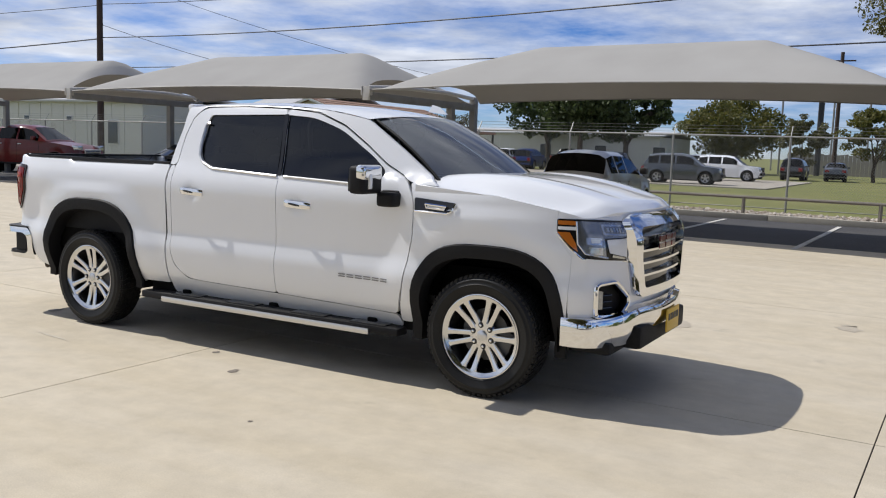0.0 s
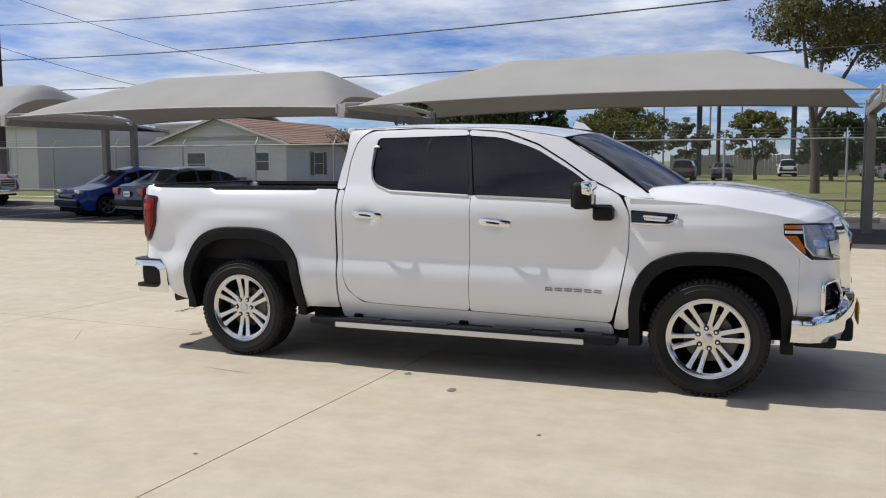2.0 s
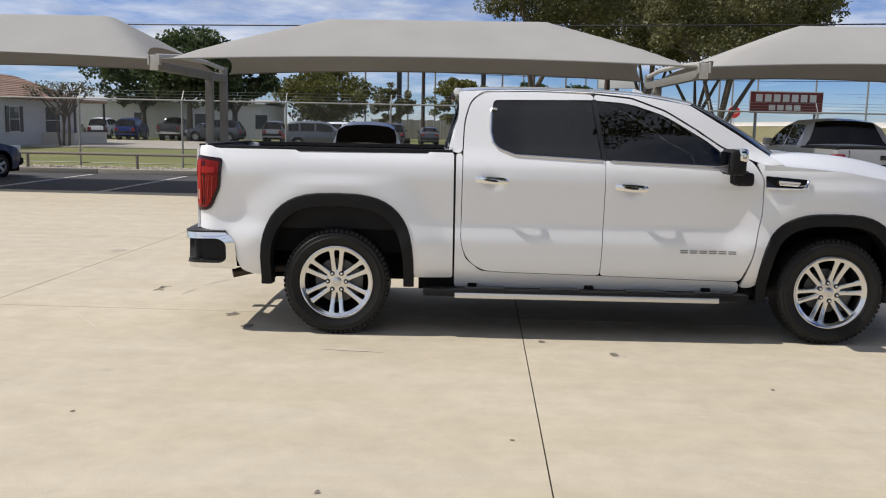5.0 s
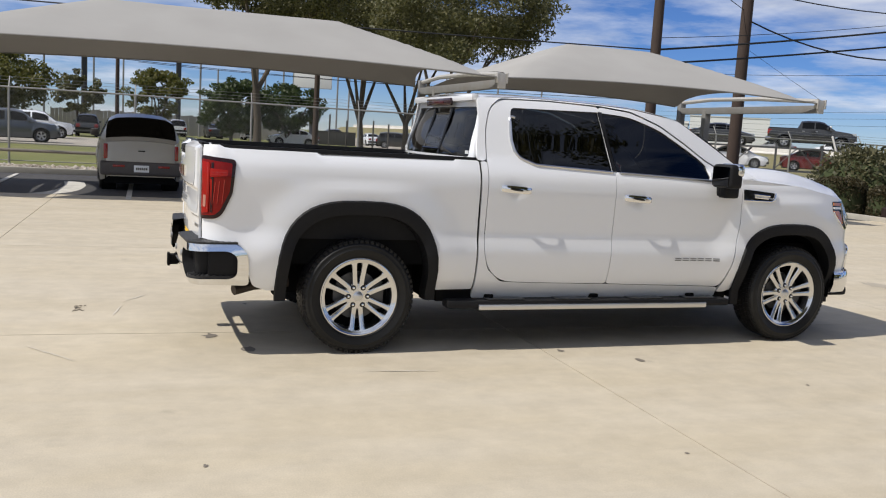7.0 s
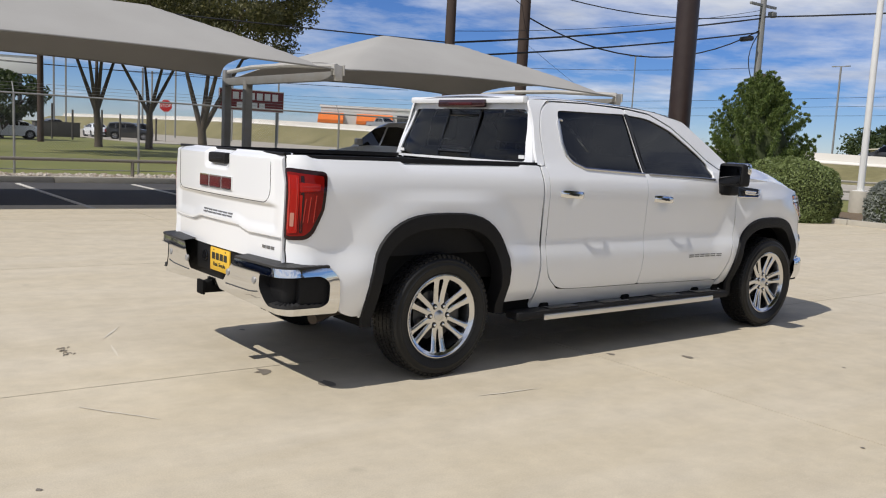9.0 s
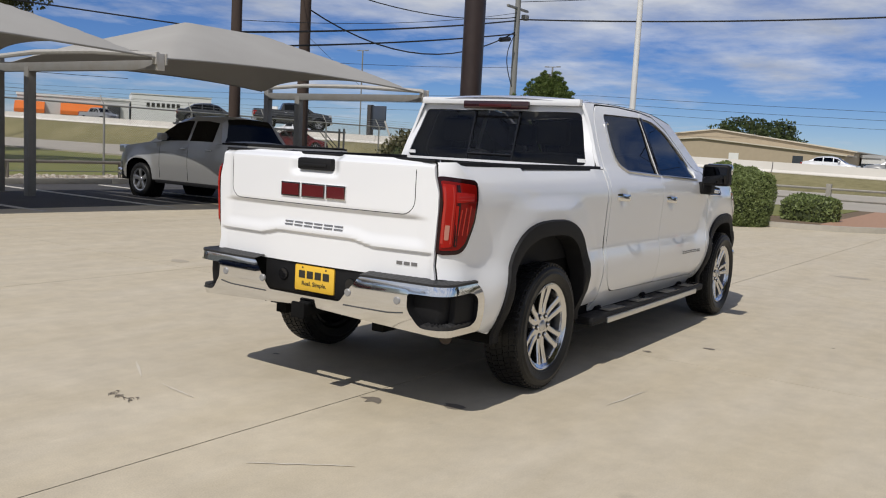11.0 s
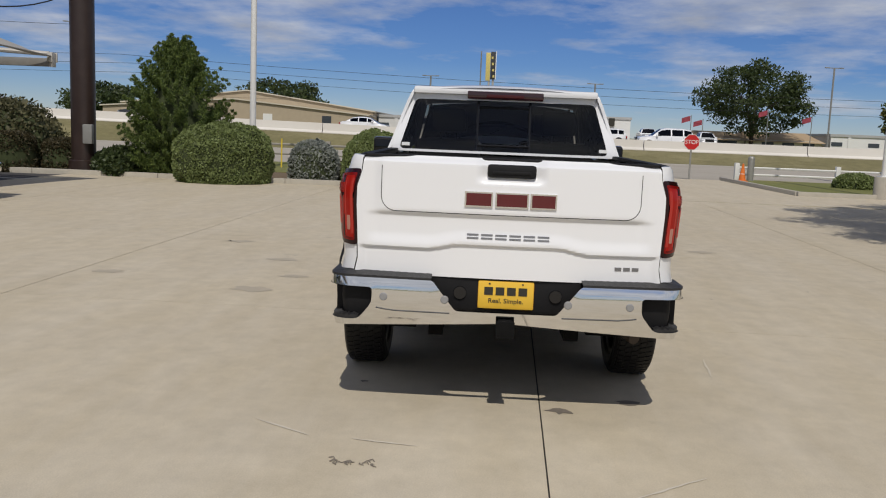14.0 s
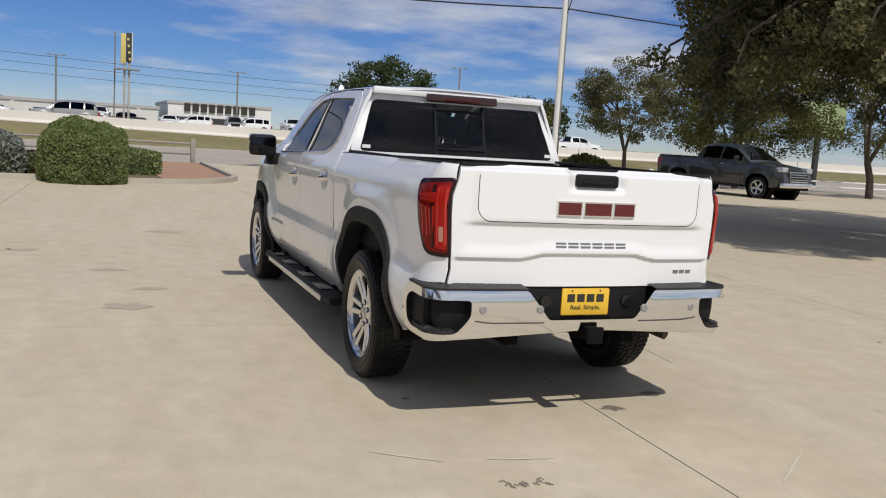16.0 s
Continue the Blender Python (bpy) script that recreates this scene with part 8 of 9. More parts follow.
part("air_unit", B(-3.6, -2.6, -1.3, -0.4, 0, 0.8, 0.03), GREYP, house)


def shed(name, x0, x1, y0, y1, h, label, wall, cat="building", roof=0.5, wins=(), seams=True, z0=-0.12):
    th = thing(name, label, cat, pose(0, 0, z0), group="far buildings")
    part("wall", B(x0, x1, y0, y1, 0, h), wall, th, smooth=False)
    bm = bmesh.new()
    ym = (y0 + y1) / 2
    vs = [[bm.verts.new((x, y, z)) for y, z in ((y0 - 0.3, h - 0.02), (ym, h + roof), (y1 + 0.3, h - 0.02), (y1 + 0.3, h + 0.12), (ym, h + roof + 0.14), (y0 - 0.3, h + 0.12))] for x in (x0 - 0.3, x1 + 0.3)]
    for j in range(6):
        bm.faces.new((vs[0][j], vs[0][(j + 1) % 6], vs[1][(j + 1) % 6], vs[1][j]))
    bm.faces.new(vs[0]); bm.faces.new(vs[1][::-1])
    bmesh.ops.recalc_face_normals(bm, faces=bm.faces)
    part("roof", bm, ROOFM, th, smooth=False)
    if seams:
        for k in range(int((x1 - x0) / 1.2)):
            part("seam", B(x0 + 0.6 + 1.2 * k, x0 + 0.64 + 1.2 * k, y0 - 0.03, y0, 0.1, h - 0.1), wall, th, smooth=False)
    for (x, z, w_, h_, face) in wins:
        yy = y0
        wd = part("window", B(x - w_ / 2 - 0.06, x + w_ / 2 + 0.06, yy - 0.06, yy - 0.03, z - 0.06, z + h_ + 0.06), TRIMW, th, smooth=False)
        part("pane", B(x - w_ / 2, x + w_ / 2, yy - 0.075, yy - 0.06, z, z + h_), PANE, wd, smooth=False)
    return th


shed("long_shed", -66, -38.5, 34, 46, 3.9, "long pale clad shed with small windows", material("pale_clad", (0.62, 0.61, 0.57), 0.75, var=0.05, scale=1.5), wins=((-41.2, 1.2, 0.9, 1.5, 0), (-45.5, 2.6, 0.5, 0.3, 0), (-50, 2.6, 0.5, 0.3, 0), (-54, 1.0, 0.9, 1.6, 0), (-59, 1.0, 0.9, 1.6, 0)))
shed("beige_house", -39.5, -33.8, 46, 55, 4.4, "beige two level house behind the shed", BEIGE, roof=1.3, wins=((-36.5, 3.2, 0.8, 0.9, 0),), seams=False)
shed("grey_store", -42, -18, 80, 92, 3.4, "low pale store behind the far car park", PALEM, wins=((-30, 1.0, 1.2, 1.4, 0), (-24, 1.0, 1.2, 1.4, 0), (-18, 1.0, 1.2, 1.4, 0)))
# beyond the highway: walls that face the lot look along -x, so these are built end on with plain bays


def hall(name, x, y0, y1, h, wall, label, z, bays=0, depth=26, band=None):
    th = thing(name, label, "building", pose(x, 0, z), group="halls beyond the highway")
    part("wall", B(0, depth, y0, y1, -z - 0.12, h), wall, th, smooth=False)
    part("parapet", B(-0.15, depth + 0.15, y0 - 0.15, y1 + 0.15, h, h + 0.35), ROOFM, th, smooth=False)
    for k in range(bays):
        y = y0 + (y1 - y0) * (k + 0.5) / bays
        part("pilaster", B(-0.12, 0, y - 0.2, y + 0.2, 0, h), wall, th, smooth=False)
        part("door", B(-0.05, 0.02, y + 0.9, y + 2.4, 0.2, h * 0.5), PANE, th, smooth=False)
    if band:
        part("dark_band", B(-0.3, 0, y0 + 1, y1 - 1, h * 0.20, h * 0.45), band, th, smooth=False)
    return th


def gable_hall(name, x, y0, y1, eave, peak, wall, roof, label, depth=26, lean=0.0):
    """Hall whose gable faces the lot, with a lower lean-to in front."""
    th = thing(name, label, "building", pose(x, 0, 0), group="halls beyond the highway")
    ym = (y0 + y1) / 2
    for nm, x0, x1, e, p_ in (("wall", 0, depth, eave, peak),) + ((("lean_to", -lean, 0, eave - 0.55, peak - 1.25),) if lean else ()):
        bm = bmesh.new()
        for xx in (x0, x1):
            q_ = [bm.verts.new((xx, a, b)) for a, b in ((y0, -0.12), (y1, -0.12), (y1, e), (ym, p_), (y0, e))]
            bm.faces.new(q_)
        a, b = list(bm.verts)[:5], list(bm.verts)[5:]
        for k in range(5):
            bm.faces.new((a[k], a[(k + 1) % 5], b[(k + 1) % 5], b[k]))
        bmesh.ops.recalc_face_normals(bm, faces=bm.faces)
        part(nm, bm, wall, th, smooth=False)
        for ya, za, yb, zb_ in ((y0 - 0.3, e - 0.03, ym, p_), (ym, p_, y1 + 0.3, e - 0.03)):
            bm = bmesh.new()
            q_ = [bm.verts.new((xx, yy, zz + dz)) for xx in (x0 - 0.25, x1) for yy, zz in ((ya, za), (yb, zb_)) for dz in (0.02, 0.16)]
            for f in ((0, 1, 3, 2), (4, 6, 7, 5), (1, 5, 7, 3), (0, 2, 6, 4), (0, 4, 5, 1), (2, 3, 7, 6)):
                bm.faces.new([q_[k] for k in f])
            bmesh.ops.recalc_face_normals(bm, faces=bm.faces)
            part("roof", bm, roof, th, smooth=False)
    for k in range(4):
        yy = y0 + (y1 - y0) * (k + 0.6) / 4.5
        part("door", B(-lean - 0.05, -lean + 0.02, yy, yy + 1.1, 1.2, eave - 0.75), TRIMW if k % 2 else PANE, th, smooth=False)
    return th


WOODG = material("grey_timber", (0.30, 0.28, 0.25), 0.85, var=0.2, scale=6)
WOODF = material("dark_fence_board", (0.07, 0.065, 0.06), 0.9, var=0.3, scale=3, rnd=0.2)
CREAM = material("cream_sheet", (0.55, 0.50, 0.40), 0.7, var=0.06, scale=1.5)
gable_hall("warehouse", 104, 13.5, 45, 3.4, 5.4, material("tan_sheet", (0.40, 0.33, 0.235), 0.75, var=0.08, scale=2), CREAM, "tan gabled warehouse with a lean-to beyond the highway", lean=6)
hall("pale_hall", 108, -5, 13.3, 1.35, PALEM, "low pale hall beyond the highway", 1.55, 4)
cv = hall("dealer_hall", 120, -20.9, -7.0, 3.1, TRIMW, "white dealership hall with dark lettering blocks on the fascia", 0.9, 0, 24, SHUT)
bars(cv, "fascia_lettering", [(9.1 + k * 1.09, 9.1 + k * 1.09 + 0.82, 2.15, 3.25) for k in range(9)], INK, lambda y, z, o: Vector((-0.16 - o, -y, z)), 0.1)
# low store with a long tan roof
th = thing("tan_store", "low store with a long tan shingle roof", "building", pose(116, 0, 0), group="halls beyond the highway")
TANR = material("tan_roof", (0.42, 0.31, 0.19), 0.85, var=0.12, scale=3)
for y0, y1, zp in ((-46.5, -36.2, 3.1), (-36, -29.5, 2.95)):
    part("wall", B(1, 11, y0, y1, -0.12, 2.0), BEIGE, th, smooth=False)
    bm = bmesh.new()
    q_ = [bm.verts.new(v) for v in ((0.2, y0 - 0.3, 1.75), (0.2, y1 + 0.3, 1.75), (6, y1 - 0.6, zp), (6, y0 + 0.6, zp), (11.8, y0 - 0.3, 1.75), (11.8, y1 + 0.3, 1.75))]
    for f in ((0, 1, 2, 3), (3, 2, 5, 4), (0, 3, 4), (1, 5, 2), (0, 4, 5, 1)):
        bm.faces.new([q_[k] for k in f])
    bmesh.ops.recalc_face_normals(bm, faces=bm.faces)
    part("roof", bm, TANR, th, smooth=False)
    for k in range(3):
        yy = y0 + 1 + k * (y1 - y0 - 2) / 3
        part("window", B(0.95, 1.02, yy, yy + 1.6, 0.9, 1.7), PANE, th, smooth=False)
hall("sales_hall", 118, -58, -48, 1.5, TRIMW, "small white sales hall beyond the highway", 1.3, 2, 10)
# store with an orange awning and its white side hall
th = thing("awning_store", "grey store with a long orange awning and a white side hall", "building", pose(90, 158.1, -0.12, 0, 0, -35.5), group="halls beyond the highway")
part("wall", B(0.4, 20.4, 0, 18, 0, 7.3), PALEM, th, smooth=False)
part("parapet", B(0.2, 20.6, -0.15, 18.2, 7.3, 7.75), TRIMW, th, smooth=False)
for x0, x1 in ((0, 5.2), (8.0, 15.5)):
    bm = bmesh.new()
    q_ = [bm.verts.new((x, y, z)) for x in (x0, x1) for y, z in ((-2.2, 4.0), (-2.2, 4.7), (-0.05, 6.2), (-0.05, 4.0))]
    for f in ((0, 1, 2, 3), (7, 6, 5, 4), (0, 4, 5, 1), (1, 5, 6, 2), (2, 6, 7, 3), (3, 7, 4, 0)):
        bm.faces.new([q_[k] for k in f])
    bmesh.ops.recalc_face_normals(bm, faces=bm.faces)
    part("awning", bm, TRO, th, "bright orange awning", smooth=False)
for x0 in (0.8, 3.0, 8.6, 11.0, 13.4, 16.2):
    part("window", B(x0, x0 + 1.8, -0.06, 0.02, 0.6, 3.7), PANE, th, smooth=False)
part("entrance", B(16.4, 18.8, -0.5, 0.1, 0, 6.2, 0.05), SHUT, th, "dark brown entrance bay")
part("side_hall", B(20.8, 36.0, -1.5, 18, 0, 8.8), TRIMW, th, "white side hall", smooth=False)
part("coping", B(20.7, 36.1, -1.6, 18.1, 8.8, 9.0), PALEM, th, smooth=False)
bars(th, "fascia_lettering", [(23.6 + k * 0.95, 24.2 + k * 0.95, 6.5, 7.3) for k in range(7)], INK, lambda x, z, o: Vector((x, -1.5 - o, z)), 0.08)
# slim posts and a long dark bin at the far side of the lawn
for x, y, h_ in ((17.8, 80, 3.2), (19.3, 79, 2.7), (23.4, 84, 2.9), (24.2, 81, 2.6), (26.6, 83, 2.2), (29.5, 86, 2.4)):
    th = thing("lawn_post", "slim dark wooden post at the lawn edge", "post", pose(x, y, -0.12), group="lawn posts")
    part("shaft", T([(0, 0, 0), (0.02, 0.01, h_)], 0.09, 7), WOODF, th)
th = thing("long_bin", "long low dark metal bin behind the lawn", "bin", pose(21.2, 92, -0.12))
part("body", B(-2.2, 2.2, -0.7, 0.7, 0.0, 1.45, 0.05), WOODF, th)
part("lid", B(-2.26, 2.26, -0.76, 0.76, 1.45, 1.53, 0.02), WOODF, th)
for x in (-1.5, 0, 1.5):
    part("rib", B(x - 0.05, x + 0.05, -0.76, -0.7, 0.2, 1.42), WOODF, th)
# grey board fence far behind the lawn
th = thing("board_fence", "long weathered grey board fence behind the lawn", "fence", pose(-9, 100, -0.12))
for k in range(60):
    part("board", B(k * 0.42, k * 0.42 + 0.40, 0, 0.03, 0.05, 2.3 + 0.05 * (k % 3)), WOODG, th, smooth=False)
for x in range(0, 26, 5):
    part("post", B(x, x + 0.12, 0.03, 0.15, 0, 2.45), WOODG, th, smooth=False)
# leaning props behind the bronze shrub
for y0, y1, z1 in ((14.55, 15.75, 2.4), (14.75, 15.55, 2.0)):
    th = thing("leaning_prop", "thin weathered pole leaning behind the shrub", "pole", pose(19.9, y0, -0.1), group="leaning props")
    part("shaft", T([(0, 0, 0), (0.05, y1 - y0, z1)], 0.035, 7), BRKT, th)
# far roadside signs beyond the highway
th = thing("round_sign", "white and red oval roadside sign", "sign", pose(89.3, 90, -0.1))
part("post", T([(0, 0, 0), (0, 0, 4.7)], 0.1, 6), GPOLE, th)
part("panel", B(-0.1, 0.1, -1.1, 1.1, 4.6, 6.2, 0.09), TRIMW, th)
part("band", B(-0.13, -0.1, -0.8, 0.8, 5.2, 5.8, 0.02), material("sign_red", (0.50, 0.015, 0.015), 0.4), th, "red band")
th = thing("grey_board_sign", "grey board sign on a dark square post", "sign", pose(75.6, 60, -0.1))
part("post", B(-0.3, 0.3, 0.5, 1.0, 0, 6.0), WOODF, th)
part("panel", B(-0.1, 0.1, -1.5, 0.5, 3.2, 5.9, 0.03), GREYP, th)
# flags on slim poles in front of the store
for y, h_ in ((-24.6, 4.6), (-26.0, 4.2), (-33.5, 5.6), (-38.6, 5.0), (-50.2, 5.0)):
    th = thing("flag_pole", "slim flag pole with a small red and blue flag", "flag", pose(100, y, -0.12), group="flags")
    part("pole", T([(0, 0, 0), (0, 0, h_)], 0.05, 6), GPOLE, th)
    part("flag", grid(bmesh.new(), lambda u, v: (0.05 * math.sin(6 * u), 0.1 + 1.0 * u, h_ - 0.1 - 0.6 * v - 0.3 * u), 8, 4), material("flag_cloth", (0.30, 0.05, 0.07), 0.8, var=0.5, scale=4), th)

# tall roadside sign on a lattice mast
th = thing("mast_sign", "tall yellow trimmed double sign on twin masts", "sign", pose(92, -0.75, 0.5))
for y in (-0.22, 0.22):
    part("mast", T([(0, y, -0.6), (0, y, 7.0)], 0.11, 8), BRKT, th)
part("slim_mast", T([(0.6, 1.15, -0.6), (0.6, 1.15, 9.8)], 0.07, 8), GPOLE, th)
part("platform", B(-0.6, 0.6, -1.25, 1.25, 5.95, 6.08), GPOLE, th)
part("panel", B(-0.25, 0.05, -0.42, 0.10, 6.75, 9.7, 0.03), SHUT, th)
YPAN = material("yellow_panel", (0.60, 0.50, 0.16), 0.5)
part("panel", B(-0.2, 0.1, 0.12, 0.62, 6.6, 9.6, 0.03), YPAN, th, "faded yellow sign panel")
part("edge", B(-0.28, 0.1, -0.52, -0.43, 6.75, 9.75), TRIMW, th)
for k in range(4):
    part("stripe", B(-0.27, -0.24, -0.36 + 0.06 * k, -0.16 + 0.06 * k, 6.95 + 0.66 * k, 7.2 + 0.66 * k), YPAN, th)
# dark red roadside board
th = thing("red_board_sign", "dark red board sign with pale lettering bars", "sign", pose(17.7, 43.2, 0.45) @ Matrix.Scale(0.745, 4))
for x in (0.5, 5.0):
    part("post", T([(x, 0.05, -0.8), (x, 0.05, 3.1)], 0.10, 8), GPOLE, th)
bd = part("board", B(0, 5.5, -0.08, 0.08, 3.0, 4.6, 0.01), material("maroon_board", (0.15, 0.018, 0.018), 0.5, var=0.05), th)
part("frame", T([(0, -0.09, 3.0), (5.5, -0.09, 3.0), (5.5, -0.09, 4.6), (0, -0.09, 4.6)], 0.05, 4, True), BRKT, th)
bars(bd, "lettering", [(0.43 + k * 0.68, 0.43 + k * 0.68 + 0.5, 3.85, 4.40) for k in range(7)] + [(1.45 + k * 0.64, 1.45 + k * 0.64 + 0.48, 3.22, 3.62) for k in range(4)], TRIMW, lambda x, z, o: Vector((x, -0.081 - o, z)), 0.01)
# stop sign by the exit
def octagon_sign(x, y, turn, h, size, label, text):
    th = thing("stop_sign", label, "sign", pose(x, y, -0.1, 0, 0, turn))
    part("post", T([(0, 0.03, 0), (0, 0.03, h + size)], 0.035, 6), GALV, th)
    bm = bmesh.new()
    lathe(bm, [(0.0, 0.0), (size, 0.0), (size, 0.015), (0.0, 0.015)], 8)
    bmesh.ops.rotate(bm, cent=(0, 0, 0), matrix=Matrix.Rotation(math.pi / 8, 3, "Y"), verts=bm.verts)
    bmesh.ops.translate(bm, vec=(0, -0.02, h + size * 0.9), verts=bm.verts)
    bmesh.ops.recalc_face_normals(bm, faces=bm.faces)
    pn = part("panel", bm, material("sign_red", (0.50, 0.015, 0.015), 0.4), th, "red octagonal panel", smooth=False)
    bm = bmesh.new()
    lathe(bm, [(size * 1.07, 0.004), (0.0, 0.004)], 8)
    bmesh.ops.rotate(bm, cent=(0, 0, 0), matrix=Matrix.Rotation(math.pi / 8, 3, "Y"), verts=bm.verts)
    bmesh.ops.translate(bm, vec=(0, -0.012, h + size * 0.9), verts=bm.verts)
    part("rim", bm, TRIMW, th, smooth=False)
    cu = bpy.data.curves.new("word", "FONT")
    cu.body, cu.size, cu.align_x, cu.align_y, cu.extrude = text, size * 0.72, "CENTER", "CENTER", 0.003
    cu.materials.append(TRIMW)
    t_ob = new("word", cu)
    t_ob.parent = pn
    t_ob.matrix_basis = pose(0, -0.026, h + size * 0.9, 90, 0, 0)
    return th


octagon_sign(29.9, -8.28, -90, 1.3, 0.31, "red octagonal stop sign on a metal post", "STOP")
octagon_sign(29.4, 83.0, -20, 3.1, 0.62, "red road sign beyond the lawn", "STOP")
# billboards and far posts
for x, y, z, w_, h_, turn in ((4.5, 100, 9.3, 5.2, 1.4, 5), (-5.4, 96, 8.6, 4.4, 1.2, 5), (26, 130, 8.0, 6, 2.2, -20)):
    th = thing("billboard", "pale blank billboard on a dark post", "sign", pose(x, y, 0, 0, 0, turn), group="billboards")
    part("post", T([(0, 0.2, -0.1), (0, 0.2, z)], 0.3, 8), SHUT, th)
    part("panel", B(-w_ / 2, w_ / 2, -0.1, 0.1, z - 0.2, z + h_, 0.02), PALEM, th)
    part("frame", T([(-w_ / 2, -0.12, z - 0.2), (w_ / 2, -0.12, z - 0.2), (w_ / 2, -0.12, z + h_), (-w_ / 2, -0.12, z + h_)], 0.06, 4, True), GPOLE, th)
th = thing("green_sale_sign", "pale green board sign with dark lettering bars", "sign", pose(38.2, -40.2, 0, 0, 0, 42))
part("post", T([(0, 0.15, -0.1), (0, 0.15, 3.4)], 0.2, 8), SHUT, th)
bd = part("board", B(-1.5, 1.5, -0.08, 0.08, 3.1, 5.3, 0.02), material("pale_green_board", (0.33, 0.42, 0.20), 0.6, var=0.05), th)
bars(bd, "lettering", [(-1.1 + 0.42 * k, -1.1 + 0.42 * k + 0.3, z, z + 0.32) for k in range(6) for z in (3.4, 4.05, 4.7) if (k + int(z)) % 5], INK, lambda x, z, o: Vector((x, -0.081 - o, z)), 0.01)
q = random.Random(8)
for k in range(16):
    x, y = -14 + k * 4.2 + q.uniform(-1, 1), 100 + q.uniform(-6, 25)
    h_ = q.uniform(8, 11)
    th = thing("far_pole", "slim grey pole in the distance", "pole", pose(x, y, -0.1), group="far poles")
    part("shaft", T([(0, 0, 0), (0, 0, h_)], 0.11, 6), GPOLE, th)
    if k % 2:
        part("arm", T([(0, 0, h_), (0.9, 0, h_ + 0.15)], 0.05, 5), GPOLE, th)
for x, y, h_, base in ((84, 42, 11, 2.5), (95, 6, 7.6, 2), (99, -13, 7.6, 1.5), (88, -36, 9.5, 1.2), (90, 74, 14, 3.2)):
    th = thing("highway_lamp", "slim highway lamp mast with twin heads", "street lamp", pose(x, y, base), group="highway lamps")
    part("shaft", T([(0, 0, -base - 0.12), (0, 0, h_ - base)], 0.10, 6), GPOLE, th)
    for d in (-1, 1):
        part("head", B(-0.12, 0.12, d * 0.5, d * 0.95, h_ - base - 0.05, h_ - base + 0.05, 0.02), GPOLE, th)
    part("crossbar", B(-0.04, 0.04, -0.8, 0.8, h_ - base - 0.06, h_ - base + 0.02), GPOLE, th)
# low timber rails by the drive
def rail(name, pts, h, label, mat, r=0.045):
    th = thing(name, label, "rail")
    for a in pts:
        part("post", B(a[0] - 0.09, a[0] + 0.09, a[1] - 0.09, a[1] + 0.09, 0, h + 0.18, 0.015), mat, th)
    for z in (h * 0.5, h):
        part("bar", T([(a[0], a[1], z) for a in pts], r, 6), mat, th)


rail("timber_rail", [(29.2, -1.0), (29.2, 2.6), (29.2, 6.2), (29.2, 9.8), (29.2, 13.4)], 0.75, "low weathered timber and pipe rail by the drive", WOODG)
rail("pipe_rail_south", [(30.1, -10.2), (30.1, -14.2), (30.1, -18.2), (30.1, -22.2), (30.1, -26.2), (30.1, -30.2), (30.1, -38.2), (30.1, -46)], 0.55, "low pale pipe rail along the road", WPOLE)
th = thing("bollard_post", "grey round capped steel bollard", "bollard", pose(29.6, -10.6, 0))
part("post", T([(0, 0, 0), (0, 0, 0.95)], 0.13, 12), GALV, th)
part("cap", lathe(bmesh.new(), [(0.135, 0.93), (0.10, 1.0), (0.0, 1.03)], 12, "Z"), GALV, th)
th = thing("traffic_cone", "orange traffic cone on the grass", "cone", pose(28.6, -10.0, 0.06))
part("cone", lathe(bmesh.new(), [(0.14, 0.03), (0.03, 0.68), (0.0, 0.69)], 16, "Z"), TRO, th)
part("base", B(-0.18, 0.18, -0.18, 0.18, 0, 0.04, 0.01), TRO, th)
part("band", lathe(bmesh.new(), [(0.098, 0.28), (0.068, 0.44)], 16, "Z"), LAMPW, th)
th = thing("yellow_marker", "yellow pipeline marker post", "marker", pose(24.5, 7.0, 0.05))
part("post", T([(0, 0, 0), (0, 0, 1.0)], 0.026, 8), material("marker_yellow", (0.75, 0.55, 0.05), 0.5), th)

# small marks on the slabs
SCR = material("pale_scratch", (0.58, 0.53, 0.44), 0.8, var=0.1)
def mark(a, b, w_, mat, label, cat):
    a, b = Vector((*a, 0)), Vector((*b, 0))
    d = (b - a).normalized()
    n_ = Vector((-d.y, d.x, 0))
    bm = bmesh.new()
    rows_ = []
    for k in range(9):
        t = k / 8
        ww = w_ * (0.25 + 0.75 * math.sin(math.pi * (0.05 + 0.9 * t))) * random.uniform(0.6, 1.2)
        p = a.lerp(b, t) + n_ * random.uniform(-0.3, 0.3) * w_
        rows_.append([bm.verts.new(p + n_ * ww * s_ + Vector((0, 0, 0.0035))) for s_ in (-0.5, 0.5)])
    for A, C in zip(rows_, rows_[1:]):
        bm.faces.new((A[0], C[0], C[1], A[1]))
    tagged(link("scrape_mark", bm, mat, smooth=False), label, cat, "marks on the slabs")


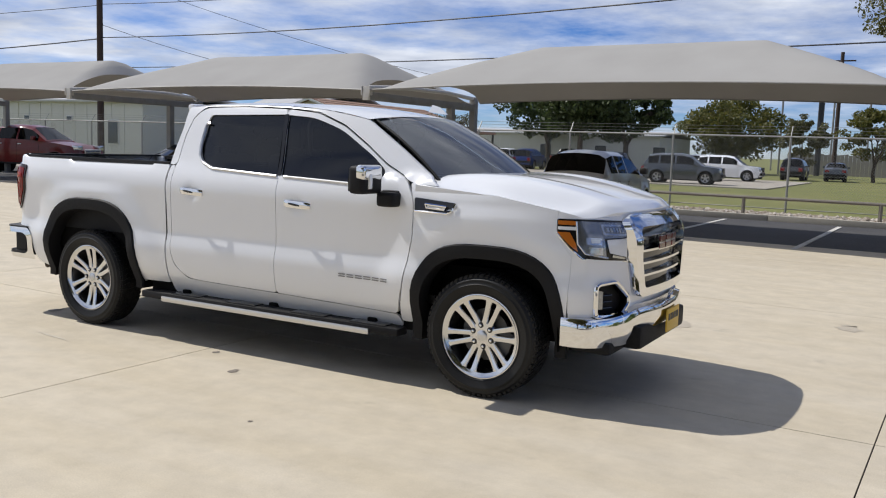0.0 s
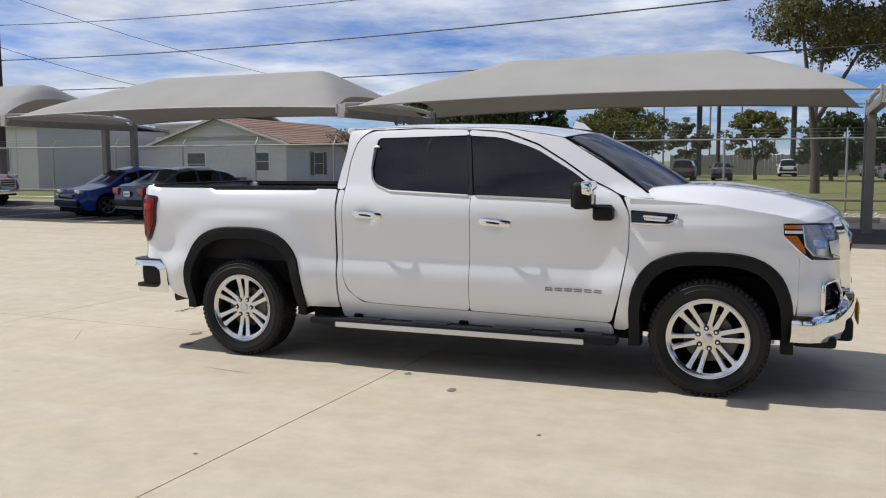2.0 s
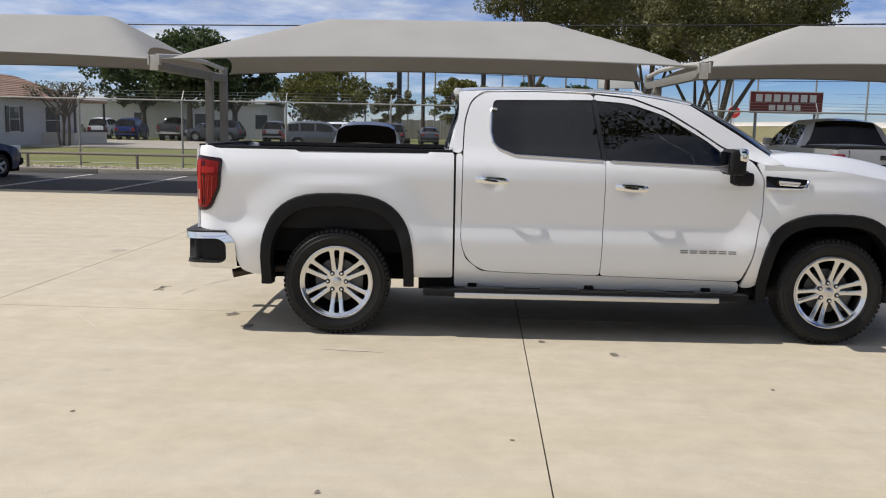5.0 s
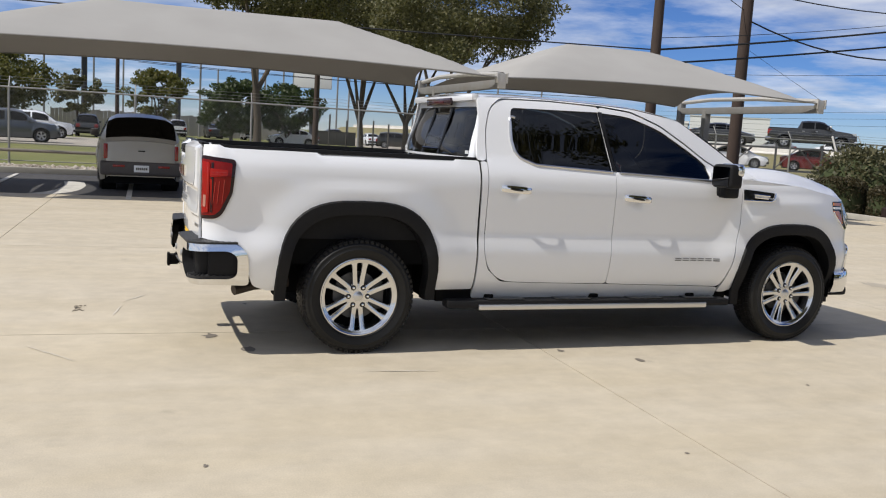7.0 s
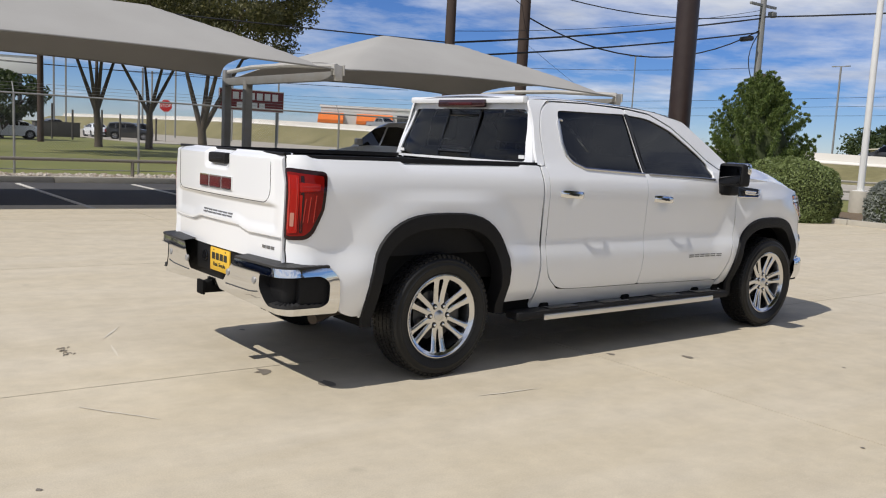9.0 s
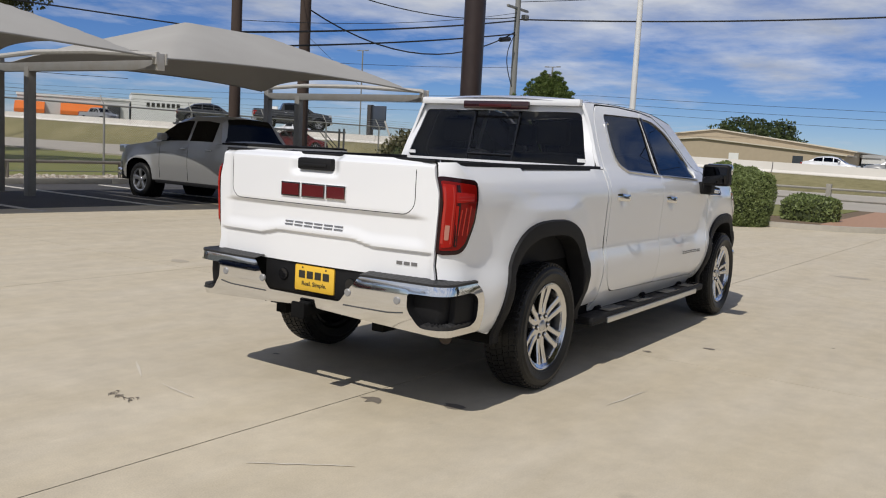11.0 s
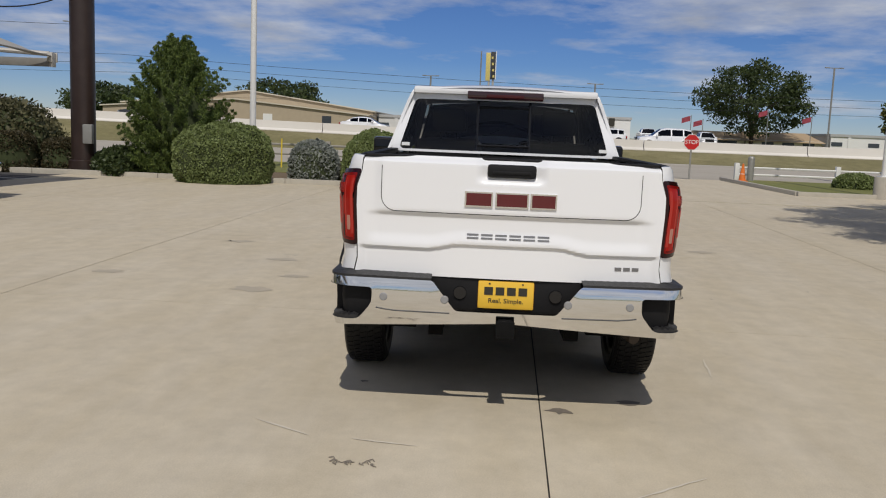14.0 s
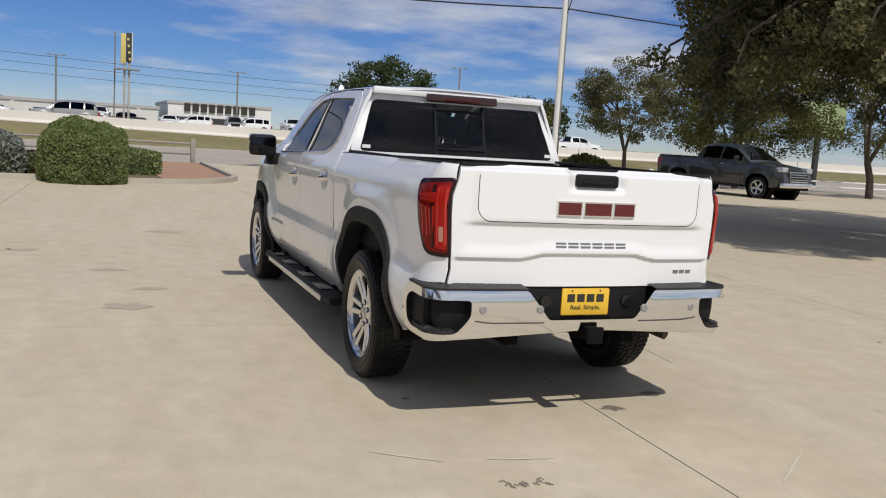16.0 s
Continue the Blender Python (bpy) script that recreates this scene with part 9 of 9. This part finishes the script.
for a, b in (((-1.57, 0.76), (-1.63, 0.42)), ((-0.05, -1.44), (0.42, -1.50)), ((-2.15, -0.55), (-1.85, -0.95)), ((-1.35, 1.30), (-1.55, 0.98))):
    mark(a, b, 0.016, SCR, "pale thin scrape mark on concrete", "scratch")
STAIN = material("oil_stain", (0.19, 0.165, 0.135), 0.7, var=0.3, scale=30)
for x, y, s_ in ((2.05, -1.42, 0.03), (1.56, -1.08, 0.025), (-0.95, -0.35, 0.05), (-0.72, -0.78, 0.05), (-0.55, 0.83, 0.02), (1.2, -3.2, 0.012), (-1.2, -2.9, 0.012), (0.3, -3.9, 0.014), (2.9, -2.2, 0.012), (3.6, -3.4, 0.014), (-2.6, -1.6, 0.012)):
    bm = bmesh.new()
    ring_ = [bm.verts.new((x + s_ * random.uniform(0.5, 1.4) * math.cos(a), y + 1.5 * s_ * random.uniform(0.5, 1.3) * math.sin(a), 0.003)) for a in [2 * math.pi * k / 11 for k in range(11)]]
    bm.faces.new(ring_)
    tagged(link("oil_spot", bm, STAIN, smooth=False), "small dark oil spot on concrete", "stain", "spots on the slabs")
bm = bmesh.new()
for k in range(16):
    x, y = -1.885 + random.uniform(-0.03, 0.03), 0.70 + random.uniform(-0.10, 0.10)
    a = random.uniform(0, 3.14)
    tube(bm, [(x, y, 0.003), (x + 0.02 * math.cos(a), y + 0.02 * math.sin(a), 0.008), (x + 0.035 * math.cos(a + 0.7), y + 0.035 * math.sin(a + 0.7), 0.003)], 0.0025, 5)
tagged(link("dry_twig_scrap", bm, MATS["oil_stain"]), "dry curled brown twig scraps on concrete", "debris", kind="stuff")

DARKER = material("darker_patch", (0.41, 0.36, 0.28), 0.75, var=0.15, scale=8)
for x, y, s_ in ((2.3, 2.3, 0.13), (3.1, 2.05, 0.09), (4.2, 2.4, 0.11), (2.9, 3.9, 0.10), (5.6, 3.3, 0.12), (1.9, 4.8, 0.10), (7.5, 1.6, 0.16), (8.3, -1.5, 0.16), (6.6, -3.0, 0.12), (-3.2, 3.1, 0.09)):
    bm = bmesh.new()
    ring_ = [bm.verts.new((x + s_ * random.uniform(0.6, 1.3) * math.cos(a), y + 1.7 * s_ * random.uniform(0.6, 1.2) * math.sin(a), 0.0025)) for a in [2 * math.pi * k / 17 for k in range(17)]]
    bm.faces.new(ring_)
    tagged(link("damp_spot", bm, DARKER, smooth=False), "faint darker spot on concrete", "stain", "spots on the slabs")

WET = material("wet_concrete", (0.13, 0.115, 0.095), 0.5, var=0.2, scale=3)
q = random.Random(15)
bm = bmesh.new()
rows_ = []
for k in range(25):
    t = k / 24
    c = Vector((30.05, -2.4 - 5.2 * t, -0.002))
    w0_, w1_ = 0.25 + 1.3 * math.sin(math.pi * t) * q.uniform(0.35, 1.0), 0.5 * q.uniform(0.2, 0.9) * math.sin(math.pi * t) + 0.02
    rows_.append([bm.verts.new(c + Vector((d, 0, 0))) for d in (-w1_, min(w0_, 0.14))])
for A, C in zip(rows_, rows_[1:]):
    bm.faces.new((A[0], A[1], C[1], C[0]))
tagged(link("wet_run", bm, WET, smooth=False), "dark wet run across the drive apron", "stain")
bm = bmesh.new()
rows_ = []
for k in range(25):
    t = k / 24
    w_ = 0.15 + 3.2 * abs(math.sin(5.3 * t + 0.4)) ** 3 * math.sin(math.pi * t) * q.uniform(0.7, 1.0)
    rows_.append([bm.verts.new((30.21 + d, -2.4 - 5.2 * t - 0.25 * d, -0.014)) for d in (0.0, w_)])
for A, C in zip(rows_, rows_[1:]):
    bm.faces.new((A[0], A[1], C[1], C[0]))
tagged(link("wet_run", bm, WET, smooth=False), "dark wet run spreading on the road", "stain")
